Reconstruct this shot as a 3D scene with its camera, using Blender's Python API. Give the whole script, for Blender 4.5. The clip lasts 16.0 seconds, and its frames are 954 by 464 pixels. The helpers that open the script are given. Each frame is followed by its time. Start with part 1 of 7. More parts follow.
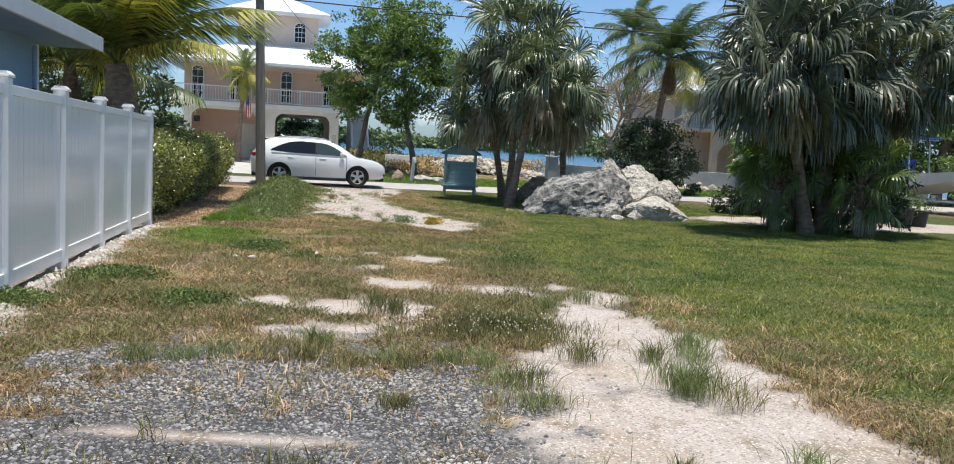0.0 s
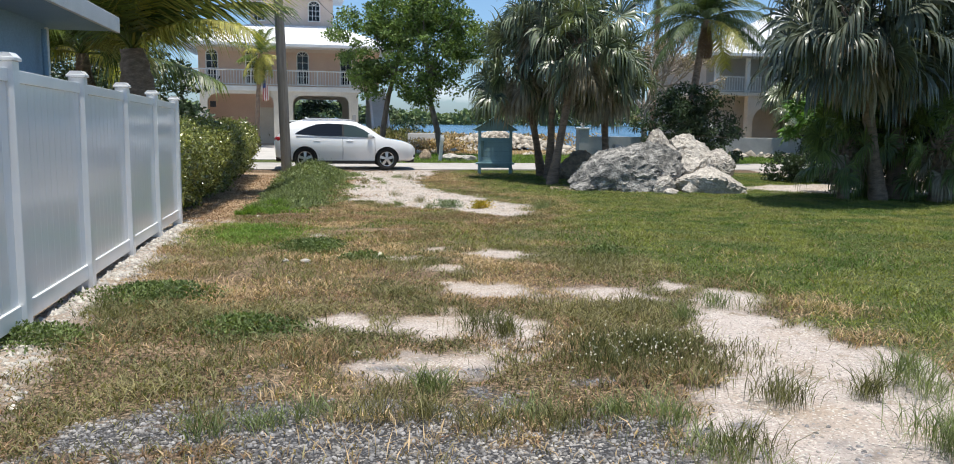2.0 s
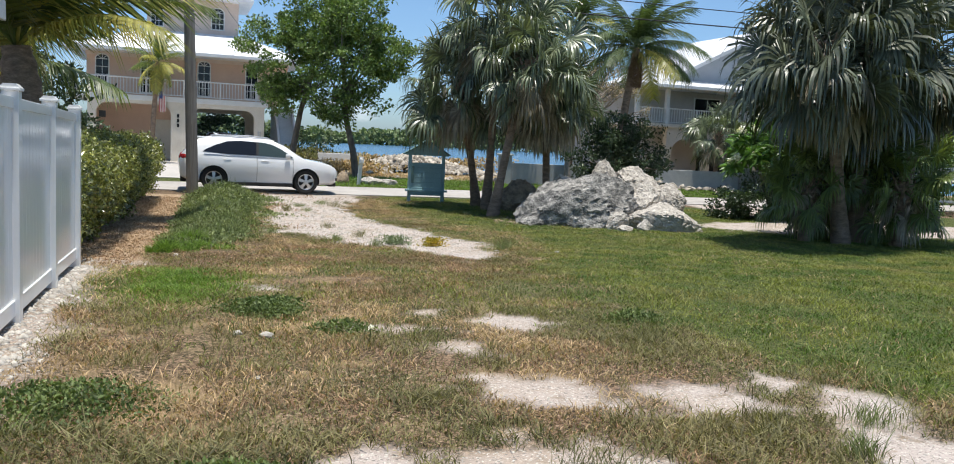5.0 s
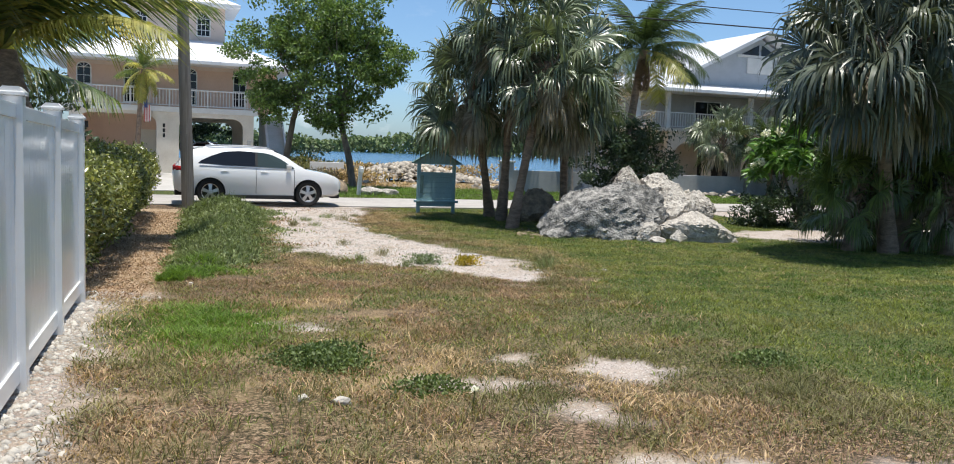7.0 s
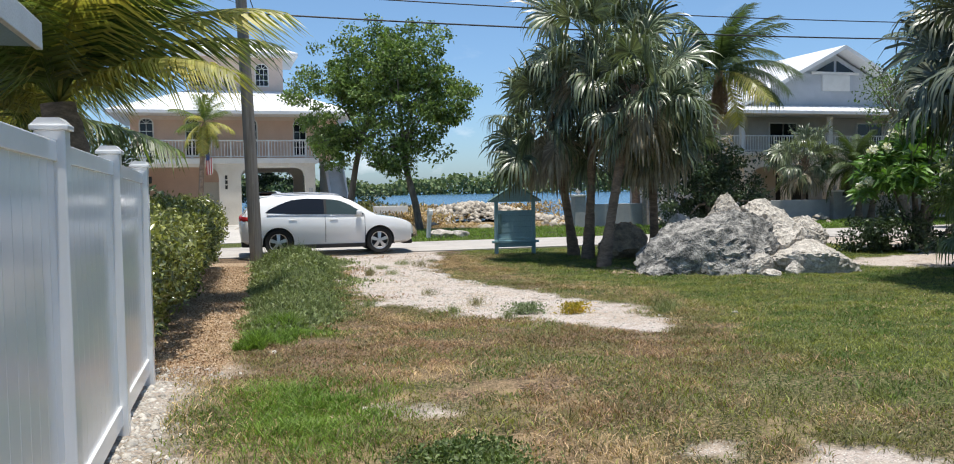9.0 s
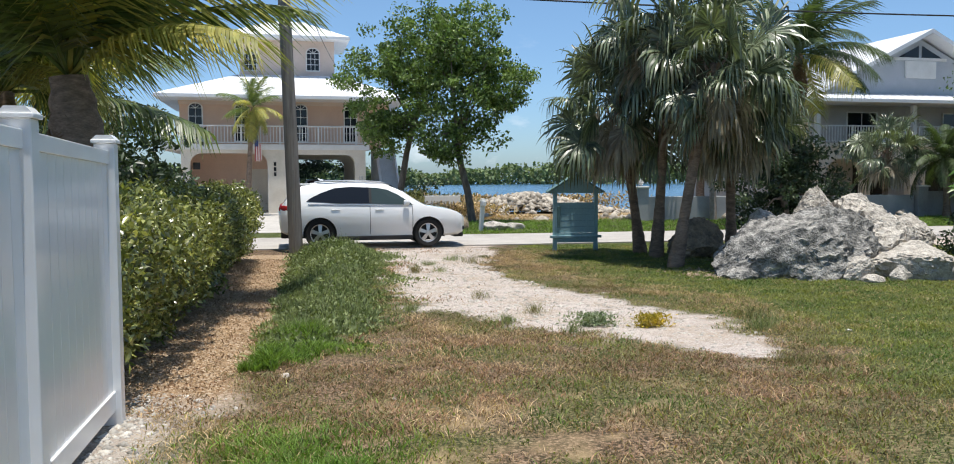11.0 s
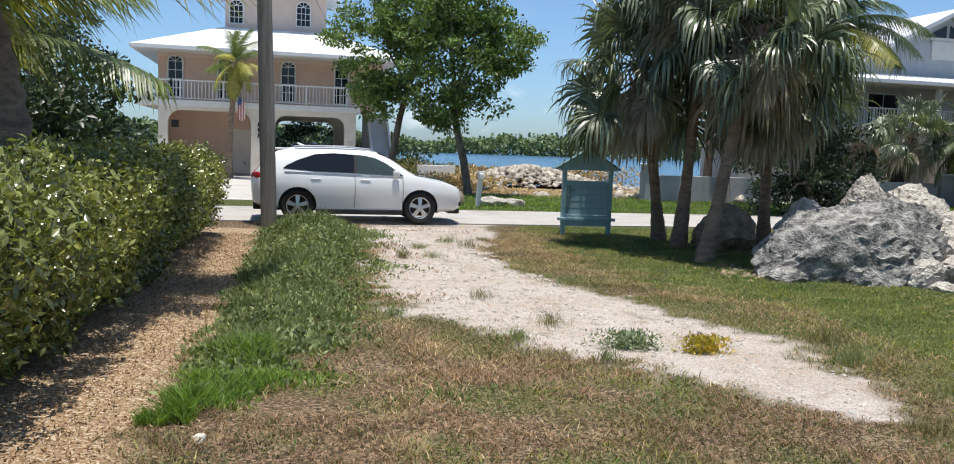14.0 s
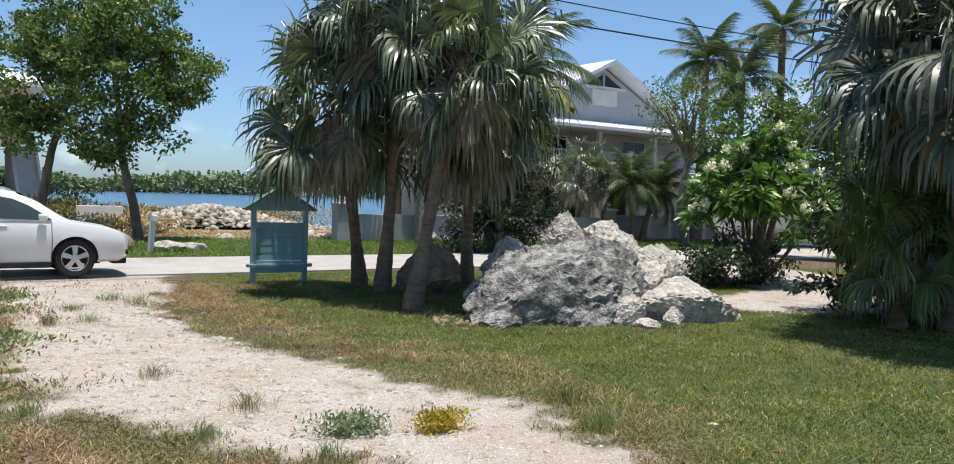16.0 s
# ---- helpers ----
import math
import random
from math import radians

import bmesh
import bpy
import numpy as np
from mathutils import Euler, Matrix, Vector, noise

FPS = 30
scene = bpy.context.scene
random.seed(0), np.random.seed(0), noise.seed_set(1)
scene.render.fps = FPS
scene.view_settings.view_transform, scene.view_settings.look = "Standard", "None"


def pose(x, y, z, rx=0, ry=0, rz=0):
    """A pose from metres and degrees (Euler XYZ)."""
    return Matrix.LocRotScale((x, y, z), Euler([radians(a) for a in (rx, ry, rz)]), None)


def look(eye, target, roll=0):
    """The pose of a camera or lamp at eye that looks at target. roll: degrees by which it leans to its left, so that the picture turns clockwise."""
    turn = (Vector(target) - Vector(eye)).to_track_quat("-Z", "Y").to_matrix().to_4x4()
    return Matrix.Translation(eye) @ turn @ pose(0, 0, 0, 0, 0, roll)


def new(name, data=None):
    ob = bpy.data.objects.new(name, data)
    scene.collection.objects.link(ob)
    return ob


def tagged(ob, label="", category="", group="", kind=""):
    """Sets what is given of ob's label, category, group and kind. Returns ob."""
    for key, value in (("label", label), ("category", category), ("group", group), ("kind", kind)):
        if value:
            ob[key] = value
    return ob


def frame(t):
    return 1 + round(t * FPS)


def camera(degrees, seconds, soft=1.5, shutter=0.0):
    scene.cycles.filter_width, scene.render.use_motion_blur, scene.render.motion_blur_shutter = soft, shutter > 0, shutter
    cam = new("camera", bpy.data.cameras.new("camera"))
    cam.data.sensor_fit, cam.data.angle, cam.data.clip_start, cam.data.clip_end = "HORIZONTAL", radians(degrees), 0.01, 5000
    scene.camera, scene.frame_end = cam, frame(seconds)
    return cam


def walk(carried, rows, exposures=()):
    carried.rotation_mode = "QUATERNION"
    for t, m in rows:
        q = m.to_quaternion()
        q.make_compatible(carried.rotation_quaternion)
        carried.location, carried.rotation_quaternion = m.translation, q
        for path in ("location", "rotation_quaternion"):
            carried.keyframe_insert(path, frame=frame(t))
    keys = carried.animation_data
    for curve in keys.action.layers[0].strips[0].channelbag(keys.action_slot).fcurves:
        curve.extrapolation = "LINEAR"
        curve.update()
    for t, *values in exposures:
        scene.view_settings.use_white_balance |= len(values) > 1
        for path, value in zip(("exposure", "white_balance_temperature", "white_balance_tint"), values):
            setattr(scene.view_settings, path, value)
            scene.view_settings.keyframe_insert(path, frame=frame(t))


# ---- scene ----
cam = camera(58.8, 16.0, soft=1.0)
PATH = [
    (0, (-0.192, 0.806, 1.834), (-0.157, 2.795, 1.627), 3.2),
    (0.5, (-0.418, 1.133, 1.831), (-0.416, 3.122, 1.619), 2.8),
    (1, (-0.592, 1.498, 1.84), (-0.628, 3.486, 1.617), 1.5),
    (1.5, (-0.767, 1.867, 1.84), (-0.796, 3.852, 1.597), 0.9),
    (2, (-0.942, 2.291, 1.834), (-0.942, 4.272, 1.567), 0.8),
    (2.5, (-1.071, 2.682, 1.859), (-1.0, 4.66, 1.577), 1.2),
    (3, (-1.243, 3.061, 1.88), (-1.14, 5.037, 1.589), 1.7),
    (3.5, (-1.395, 3.462, 1.876), (-1.269, 5.438, 1.585), 1.9),
    (4, (-1.604, 3.798, 1.89), (-1.428, 5.774, 1.635), 2.2),
    (6.5, (-2.558, 5.7, 1.876), (-2.263, 7.669, 1.679), 2.9),
    (7, (-2.756, 6.038, 1.886), (-2.464, 8.007, 1.692), 2.2),
    (7.5, (-2.903, 6.403, 1.878), (-2.632, 8.383, 1.792), 1.4),
    (8, (-3.065, 6.873, 1.838), (-2.795, 8.854, 1.764), 0.7),
    (8.5, (-3.17, 7.245, 1.814), (-2.921, 9.228, 1.717), -0.2),
    (9, (-3.255, 7.702, 1.828), (-3.094, 9.694, 1.722), -0.8),
    (9.5, (-3.289, 8.235, 1.799), (-3.126, 10.225, 1.69), -1.1),
    (10, (-3.266, 8.701, 1.804), (-3.188, 10.697, 1.71), -1.4),
    (12.5, (-3.107, 10.731, 1.795), (-3.085, 12.72, 1.587), 0.6),
    (13, (-3.177, 11.134, 1.792), (-3.144, 13.122, 1.578), 1.6),
    (13.5, (-3.249, 11.56, 1.824), (-3.222, 13.547, 1.606), 1.6),
    (14, (-3.289, 11.981, 1.837), (-3.232, 13.971, 1.637), 2.1),
    (14.5, (-3.343, 12.418, 1.829), (-3.075, 14.397, 1.727), 2.5),
    (15, (-3.346, 12.821, 1.827), (-2.967, 14.784, 1.754), 1.9),
    (15.5, (-3.258, 13.199, 1.831), (-2.674, 15.11, 1.75), 2.1),
    (16, (-3.194, 13.602, 1.842), (-2.426, 15.447, 1.756), 1.9),
]
walk(cam, [(t, look(eye, target, roll)) for t, eye, target, roll in PATH])

# ---------------------------------------------------------------- world, sun
scene.view_settings.exposure = 0.4
world = bpy.data.worlds.new("world")
scene.world = world
world.use_nodes = True
wn = world.node_tree.nodes
wl = world.node_tree.links
SUN_EL, SUN_AZ = radians(85), math.atan2(0.42, -0.9)
sky = wn.new("ShaderNodeTexSky")
sky.sky_type, sky.sun_disc = "NISHITA", False
sky.sun_elevation, sky.sun_rotation = SUN_EL, SUN_AZ
sky.dust_density, sky.ozone_density, sky.air_density = 0.7, 1.8, 0.9
wn["Background"].inputs["Strength"].default_value = 0.112
# a few soft cumulus clouds near the horizon
wtc = wn.new("ShaderNodeTexCoord")
wsep = wn.new("ShaderNodeSeparateXYZ")
wl.new(wtc.outputs["Generated"], wsep.inputs[0])
wmap = wn.new("ShaderNodeMapping")
wmap.inputs["Scale"].default_value = (3.2, 3.2, 8.0)
wl.new(wtc.outputs["Generated"], wmap.inputs[0])
wno = wn.new("ShaderNodeTexNoise")
wno.inputs["Scale"].default_value, wno.inputs["Detail"].default_value, wno.inputs["Roughness"].default_value = 1.6, 8, 0.6
wl.new(wmap.outputs[0], wno.inputs["Vector"])
wr = wn.new("ShaderNodeMapRange")
wr.inputs["From Min"].default_value, wr.inputs["From Max"].default_value = 0.58, 0.80
wl.new(wno.outputs["Fac"], wr.inputs["Value"])
wh = wn.new("ShaderNodeMapRange")
wh.inputs["From Min"].default_value, wh.inputs["From Max"].default_value = 0.22, 0.02
wl.new(wsep.outputs["Z"], wh.inputs["Value"])
wm = wn.new("ShaderNodeMath")
wm.operation = "MULTIPLY"
wl.new(wr.outputs[0], wm.inputs[0])
wl.new(wh.outputs[0], wm.inputs[1])
wmix = wn.new("ShaderNodeMixRGB")
wmix.inputs["Color2"].default_value = (7.5, 7.8, 8.2, 1)
wl.new(wm.outputs[0], wmix.inputs["Fac"])
wtint = wn.new("ShaderNodeMixRGB")
wtint.blend_type = "MULTIPLY"
wtint.inputs["Fac"].default_value = 1.0
whz = wn.new("ShaderNodeMapRange")
whz.inputs["From Min"].default_value, whz.inputs["From Max"].default_value = 0.0, 0.3
wl.new(wsep.outputs["Z"], whz.inputs["Value"])
whc = wn.new("ShaderNodeMixRGB")
whc.inputs["Color1"].default_value, whc.inputs["Color2"].default_value = (0.62, 0.80, 1.04, 1), (0.82, 0.97, 1.03, 1)
wl.new(whz.outputs[0], whc.inputs["Fac"])
wl.new(whc.outputs[0], wtint.inputs["Color2"])
wl.new(sky.outputs[0], wtint.inputs["Color1"])
wl.new(wtint.outputs[0], wmix.inputs["Color1"])
wl.new(wmix.outputs[0], wn["Background"].inputs["Color"])

sun = new("sun", bpy.data.lights.new("sun", "SUN"))
sun.data.energy, sun.data.angle, sun.data.color = 4.5, radians(0.55), (1.0, 0.955, 0.88)
sun.matrix_world = look((math.cos(SUN_EL) * math.sin(SUN_AZ) * 50, math.cos(SUN_EL) * math.cos(SUN_AZ) * 50, math.sin(SUN_EL) * 50), (0, 0, 0))


# ---------------------------------------------------------------- materials
def mat(name, c1, c2, scale=6.0, rough=0.8, bump=0.15, bscale=60.0, metal=0.0, spec=0.3, c3=None, vary=0.0, leaf=0.0, world_space=False, stretch=(1, 1, 1), thr=(0.35, 0.65), bdist=0.01, island=True, coat=0.0, grain=1.0):
    """Two colours mixed by noise, a third one as stains, fine grain, relief; leaf: share of light let through."""
    m = bpy.data.materials.new(name)
    m.use_nodes = True
    n, l = m.node_tree.nodes, m.node_tree.links
    b = n["Principled BSDF"]
    if world_space:
        src = n.new("ShaderNodeNewGeometry").outputs["Position"]
    else:
        src = n.new("ShaderNodeTexCoord").outputs["Object"]
    mp = n.new("ShaderNodeMapping")
    mp.inputs["Scale"].default_value = stretch
    l.new(src, mp.inputs[0])

    def noise_node(s, d=4, r=0.6):
        t = n.new("ShaderNodeTexNoise")
        t.inputs["Scale"].default_value, t.inputs["Detail"].default_value, t.inputs["Roughness"].default_value = s, d, r
        l.new(mp.outputs[0], t.inputs["Vector"])
        return t.outputs["Fac"]

    def ramp(v, a, z):
        t = n.new("ShaderNodeMapRange")
        t.inputs["From Min"].default_value, t.inputs["From Max"].default_value = a, z
        l.new(v, t.inputs["Value"])
        return t.outputs[0]

    def mix(f, a, z, kind="MIX"):
        t = n.new("ShaderNodeMixRGB")
        t.blend_type = kind
        for sock, v in (("Fac", f), ("Color1", a), ("Color2", z)):
            if isinstance(v, (tuple, list)):
                t.inputs[sock].default_value = (*v, 1)
            elif isinstance(v, float):
                t.inputs[sock].default_value = v
            else:
                l.new(v, t.inputs[sock])
        return t.outputs[0]

    col = mix(ramp(noise_node(scale), *thr), tuple(c1), tuple(c2))
    if c3:
        col = mix(ramp(noise_node(scale * 0.37, 6, 0.7), 0.52, 0.68), col, tuple(c3))
    fine = noise_node(bscale, 3)
    speckle = mix(ramp(fine, 0.25, 0.75), (1 - 0.18 * grain,) * 3, (1 + 0.12 * grain,) * 3)
    col = mix(1.0, col, speckle, "MULTIPLY")
    if vary:
        if island:
            rnd = n.new("ShaderNodeNewGeometry").outputs["Random Per Island"]
        else:
            rnd = n.new("ShaderNodeObjectInfo").outputs["Random"]
        tone = mix(rnd, (1 - vary,) * 3, (1 + vary,) * 3)
        col = mix(1.0, col, tone, "MULTIPLY")
    l.new(col, b.inputs["Base Color"])
    b.inputs["Roughness"].default_value, b.inputs["Metallic"].default_value = rough, metal
    b.inputs["Specular IOR Level"].default_value = spec
    b.inputs["Coat Weight"].default_value = coat
    b.inputs["Coat Roughness"].default_value = 0.04
    if bump:
        bp = n.new("ShaderNodeBump")
        bp.inputs["Strength"].default_value, bp.inputs["Distance"].default_value = bump, bdist
        l.new(fine, bp.inputs["Height"])
        l.new(bp.outputs[0], b.inputs["Normal"])
    if leaf:
        tr = n.new("ShaderNodeBsdfTranslucent")
        l.new(mix(1.0, col, (1.25, 1.35, 0.6), "MULTIPLY"), tr.inputs["Color"])
        ms = n.new("ShaderNodeMixShader")
        ms.inputs[0].default_value = leaf
        l.new(b.outputs[0], ms.inputs[1])
        l.new(tr.outputs[0], ms.inputs[2])
        l.new(ms.outputs[0], n["Material Output"].inputs["Surface"])
    return m


def glass_mat(name, tint=(0.012, 0.014, 0.018), rough=0.03):
    m = bpy.data.materials.new(name)
    m.use_nodes = True
    b = m.node_tree.nodes["Principled BSDF"]
    b.inputs["Base Color"].default_value = (*tint, 1)
    b.inputs["Roughness"].default_value, b.inputs["Specular IOR Level"].default_value = rough, 0.4
    return m


M_PVC = mat("white vinyl", (0.86, 0.855, 0.84), (0.81, 0.805, 0.79), 1.5, rough=0.16, bump=0.01, bscale=8, spec=0.6, grain=0.1, c3=(0.77, 0.765, 0.75))
M_WHITE = mat("white paint", (0.78, 0.77, 0.75), (0.70, 0.69, 0.66), 2.0, rough=0.6, bump=0.05)
M_ROOF = mat("white metal roofing", (0.80, 0.81, 0.82), (0.72, 0.73, 0.75), 1.0, rough=0.45, bump=0.03, spec=0.4)
M_PEACH = mat("peach stucco", (0.72, 0.52, 0.40), (0.67, 0.47, 0.36), 1.2, rough=0.9, bump=0.25, bscale=90)
M_CREAM = mat("cream stucco", (0.76, 0.70, 0.60), (0.68, 0.61, 0.51), 1.2, rough=0.9, bump=0.25, bscale=90)
M_TOWER = mat("pale pink stucco", (0.74, 0.60, 0.52), (0.68, 0.55, 0.47), 1.2, rough=0.9, bump=0.2, bscale=90)
M_GREYBLUE = mat("grey-blue stucco", (0.50, 0.53, 0.57), (0.44, 0.47, 0.51), 1.2, rough=0.85, bump=0.2, bscale=80)
M_TAUPE = mat("taupe stucco", (0.56, 0.53, 0.50), (0.49, 0.46, 0.43), 1.2, rough=0.85, bump=0.2, bscale=80)
M_BLUEHOUSE = mat("pale blue siding", (0.30, 0.43, 0.55), (0.25, 0.37, 0.49), 1.0, rough=0.7, bump=0.1, bscale=50)
M_SIGN = mat("weathered teal paint", (0.30, 0.455, 0.48), (0.24, 0.385, 0.41), 3.0, rough=0.7, bump=0.2, bscale=50, stretch=(1, 1, 0.3), c3=(0.34, 0.46, 0.46))
M_SIGNROOF = mat("weathered green shingle paint", (0.13, 0.22, 0.21), (0.09, 0.16, 0.16), 5.0, rough=0.85, bump=0.3, bscale=40)
M_POLE = mat("grey weathered wood", (0.27, 0.245, 0.215), (0.15, 0.135, 0.12), 9.0, rough=0.9, bump=0.6, bscale=40, stretch=(1, 1, 0.06), c3=(0.26, 0.23, 0.20))
M_WIRE = mat("black cable", (0.02, 0.02, 0.022), (0.03, 0.03, 0.03), rough=0.6, bump=0)
M_ROCK = mat("limestone", (0.62, 0.575, 0.51), (0.40, 0.365, 0.32), 8.0, rough=0.92, bump=1.0, bscale=24, c3=(0.36, 0.33, 0.285), thr=(0.38, 0.62), bdist=0.05, grain=1.7)
M_ROCKDARK = mat("lichened limestone", (0.44, 0.42, 0.385), (0.125, 0.123, 0.117), 6.5, rough=0.95, bump=1.0, bscale=22, c3=(0.11, 0.11, 0.105), thr=(0.38, 0.62), bdist=0.06, grain=1.8)
M_ROCKTAN = mat("brown limestone", (0.42, 0.32, 0.215), (0.18, 0.14, 0.10), 4.0, rough=0.95, bump=0.9, bscale=20, bdist=0.05, grain=1.6)
M_PEBBLE = mat("white coral rubble", (0.52, 0.485, 0.43), (0.34, 0.315, 0.275), 4.0, rough=0.95, bump=0.5, bscale=60, vary=0.3)
M_RUBBLE = mat("pale limestone rubble", (0.47, 0.42, 0.35), (0.28, 0.25, 0.21), 3.0, rough=0.95, bump=0.5, bscale=40, vary=0.35)
M_TRUNK = mat("palm trunk bark", (0.34, 0.245, 0.18), (0.18, 0.13, 0.095), 5.0, rough=0.95, bump=0.9, bscale=22, stretch=(1, 1, 2.5), bdist=0.02, grain=1.5)
M_BARK = mat("grey-brown bark", (0.22, 0.185, 0.15), (0.11, 0.09, 0.075), 6.0, rough=0.95, bump=0.9, bscale=30, stretch=(1, 1, 0.4), bdist=0.02)
M_BARKPALE = mat("pale tan bark", (0.42, 0.36, 0.31), (0.28, 0.235, 0.20), 6.0, rough=0.95, bump=0.4, bscale=30)
M_TANLEAF = mat("tan withered leaf", (0.40, 0.31, 0.22), (0.27, 0.23, 0.13), 2.0, rough=0.7, bump=0, vary=0.4, leaf=0.25)
M_FANPALM = mat("fan palm leaf", (0.225, 0.26, 0.155), (0.078, 0.108, 0.06), 3.0, rough=0.36, bump=0, spec=0.6, vary=0.55, leaf=0.18)
# darker copy of the fan palm leaf, with the crowns' shade in its colour
M_FANSHADE = mat("fan palm leaf with painted shade", (0.145, 0.165, 0.11), (0.06, 0.078, 0.05), 3.0, rough=0.4, bump=0, spec=0.55, vary=0.45, leaf=0.14)
M_FANDRY = mat("dry fan palm leaf", (0.42, 0.375, 0.29), (0.26, 0.225, 0.17), 3.0, rough=0.65, bump=0, vary=0.35, leaf=0.15)
M_COCO = mat("coconut leaf", (0.20, 0.25, 0.075), (0.095, 0.14, 0.042), 2.0, rough=0.36, bump=0, spec=0.55, vary=0.4, leaf=0.3)
M_COCOYELLOW = mat("yellowing coconut leaf", (0.52, 0.44, 0.12), (0.27, 0.29, 0.075), 2.0, rough=0.42, bump=0, spec=0.5, vary=0.35, leaf=0.3)
M_COCODEAD = mat("dead brown frond", (0.22, 0.14, 0.08), (0.14, 0.09, 0.06), 2.0, rough=0.8, bump=0, vary=0.3, leaf=0.1)
M_LEAF = mat("bright green leaf", (0.185, 0.26, 0.07), (0.085, 0.14, 0.042), 1.3, rough=0.4, bump=0, spec=0.45, vary=0.5, leaf=0.3)
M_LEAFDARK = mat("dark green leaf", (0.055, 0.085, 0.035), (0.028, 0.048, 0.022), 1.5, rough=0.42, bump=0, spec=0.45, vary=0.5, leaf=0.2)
M_HEDGE = mat("olive hedge leaf", (0.31, 0.31, 0.09), (0.115, 0.14, 0.045), 2.2, rough=0.24, bump=0, spec=0.8, vary=0.6, leaf=0.25)
M_HEDGECORE = mat("painted hedge inner shade", (0.03, 0.035, 0.015), (0.015, 0.02, 0.01), 8.0, rough=0.9, bump=0.8, bscale=25)
M_PLUMERIA = mat("plumeria leaf", (0.13, 0.24, 0.05), (0.08, 0.165, 0.035), 1.5, rough=0.4, bump=0, spec=0.45, vary=0.4, leaf=0.3)
M_PETAL = mat("white petals", (0.85, 0.83, 0.74), (0.80, 0.76, 0.62), 9.0, rough=0.6, bump=0, leaf=0.2)
M_GRASS = mat("lawn grass", (0.245, 0.26, 0.07), (0.098, 0.155, 0.034), 1.1, c3=(0.35, 0.28, 0.12), rough=0.5, bump=0, vary=0.55, leaf=0.35, world_space=True, thr=(0.42, 0.58))
M_WEED = mat("green weed leaf", (0.185, 0.235, 0.085), (0.085, 0.125, 0.042), 2.5, rough=0.5, bump=0, vary=0.5, leaf=0.28, world_space=True)
M_DRY = mat("dry grass", (0.52, 0.385, 0.24), (0.36, 0.255, 0.15), 0.7, rough=0.7, bump=0, vary=0.65, leaf=0.3, world_space=True)
M_BANK = mat("grey-green leafy weed", (0.27, 0.305, 0.145), (0.14, 0.18, 0.07), 1.2, rough=0.55, bump=0, vary=0.5, leaf=0.28, world_space=True)
M_LIME = mat("lime green grass", (0.21, 0.31, 0.06), (0.13, 0.22, 0.04), 0.9, rough=0.55, bump=0, vary=0.5, leaf=0.35, world_space=True)
M_REDWEED = mat("reddish brown weed", (0.35, 0.205, 0.13), (0.22, 0.145, 0.085), 0.8, rough=0.7, bump=0, vary=0.65, leaf=0.25, world_space=True)
M_OLIVE = mat("olive weed grass", (0.27, 0.235, 0.115), (0.135, 0.14, 0.06), 0.8, rough=0.6, bump=0, vary=0.65, leaf=0.3, world_space=True)
M_YELLOWPLANT = mat("yellow-leaved plant", (0.55, 0.38, 0.04), (0.30, 0.26, 0.04), 6.0, rough=0.6, bump=0, vary=0.35, leaf=0.3)
M_GREYPLANT = mat("grey-green plant", (0.27, 0.32, 0.19), (0.17, 0.22, 0.12), 6.0, rough=0.7, bump=0, vary=0.3, leaf=0.25)
M_BROMELIAD = mat("striped bromeliad leaf", (0.30, 0.27, 0.10), (0.22, 0.10, 0.06), 3.0, rough=0.45, bump=0, vary=0.4, leaf=0.2)
# greens lightened: the distance haze is mixed into the leaf colour
M_MANGROVE = mat("hazed far mangrove foliage", (0.20, 0.25, 0.12), (0.13, 0.175, 0.085), 0.25, rough=0.8, bump=0, vary=0.45, leaf=0.2, world_space=True)
M_ROAD = mat("sunlit pale road surface", (0.44, 0.41, 0.375), (0.37, 0.345, 0.315), 1.4, rough=0.92, bump=0.35, bscale=120, c3=(0.31, 0.285, 0.26), world_space=True)
M_CONCRETE = mat("pale concrete", (0.50, 0.47, 0.43), (0.41, 0.385, 0.35), 1.0, rough=0.9, bump=0.3, bscale=80)
M_WALLPALE = mat("weathered grey-white wall", (0.46, 0.46, 0.45), (0.37, 0.37, 0.37), 1.2, rough=0.9, bump=0.2, c3=(0.30, 0.30, 0.30))
M_CARPAINT = mat("pearl white car paint", (0.87, 0.87, 0.86), (0.86, 0.86, 0.85), 1.0, rough=0.2, bump=0, spec=0.5, coat=0.8, grain=0.05)
M_GLASSDARK = glass_mat("dark tinted glass")
M_GLASSGREEN = glass_mat("light green glass", (0.045, 0.065, 0.065))
M_RUBBER = mat("tyre rubber", (0.022, 0.022, 0.022), (0.03, 0.03, 0.03), 9.0, rough=0.85, bump=0.2)
M_PLASTIC = mat("black plastic", (0.025, 0.025, 0.026), (0.035, 0.035, 0.035), 6.0, rough=0.6, bump=0.1)
M_ALLOY = mat("silver alloy", (0.62, 0.62, 0.63), (0.55, 0.55, 0.56), 6.0, rough=0.3, bump=0, metal=0.85)
M_LAMP = mat("clear lamp lens", (0.55, 0.57, 0.58), (0.45, 0.47, 0.48), 5.0, rough=0.1, bump=0, spec=0.7)
M_RED = mat("red lens", (0.45, 0.02, 0.02), (0.35, 0.02, 0.02), rough=0.2, bump=0)
M_DOORSHADE = mat("painted doorway shade", (0.025, 0.022, 0.02), (0.035, 0.03, 0.028), 2.0, rough=0.7, bump=0.1)
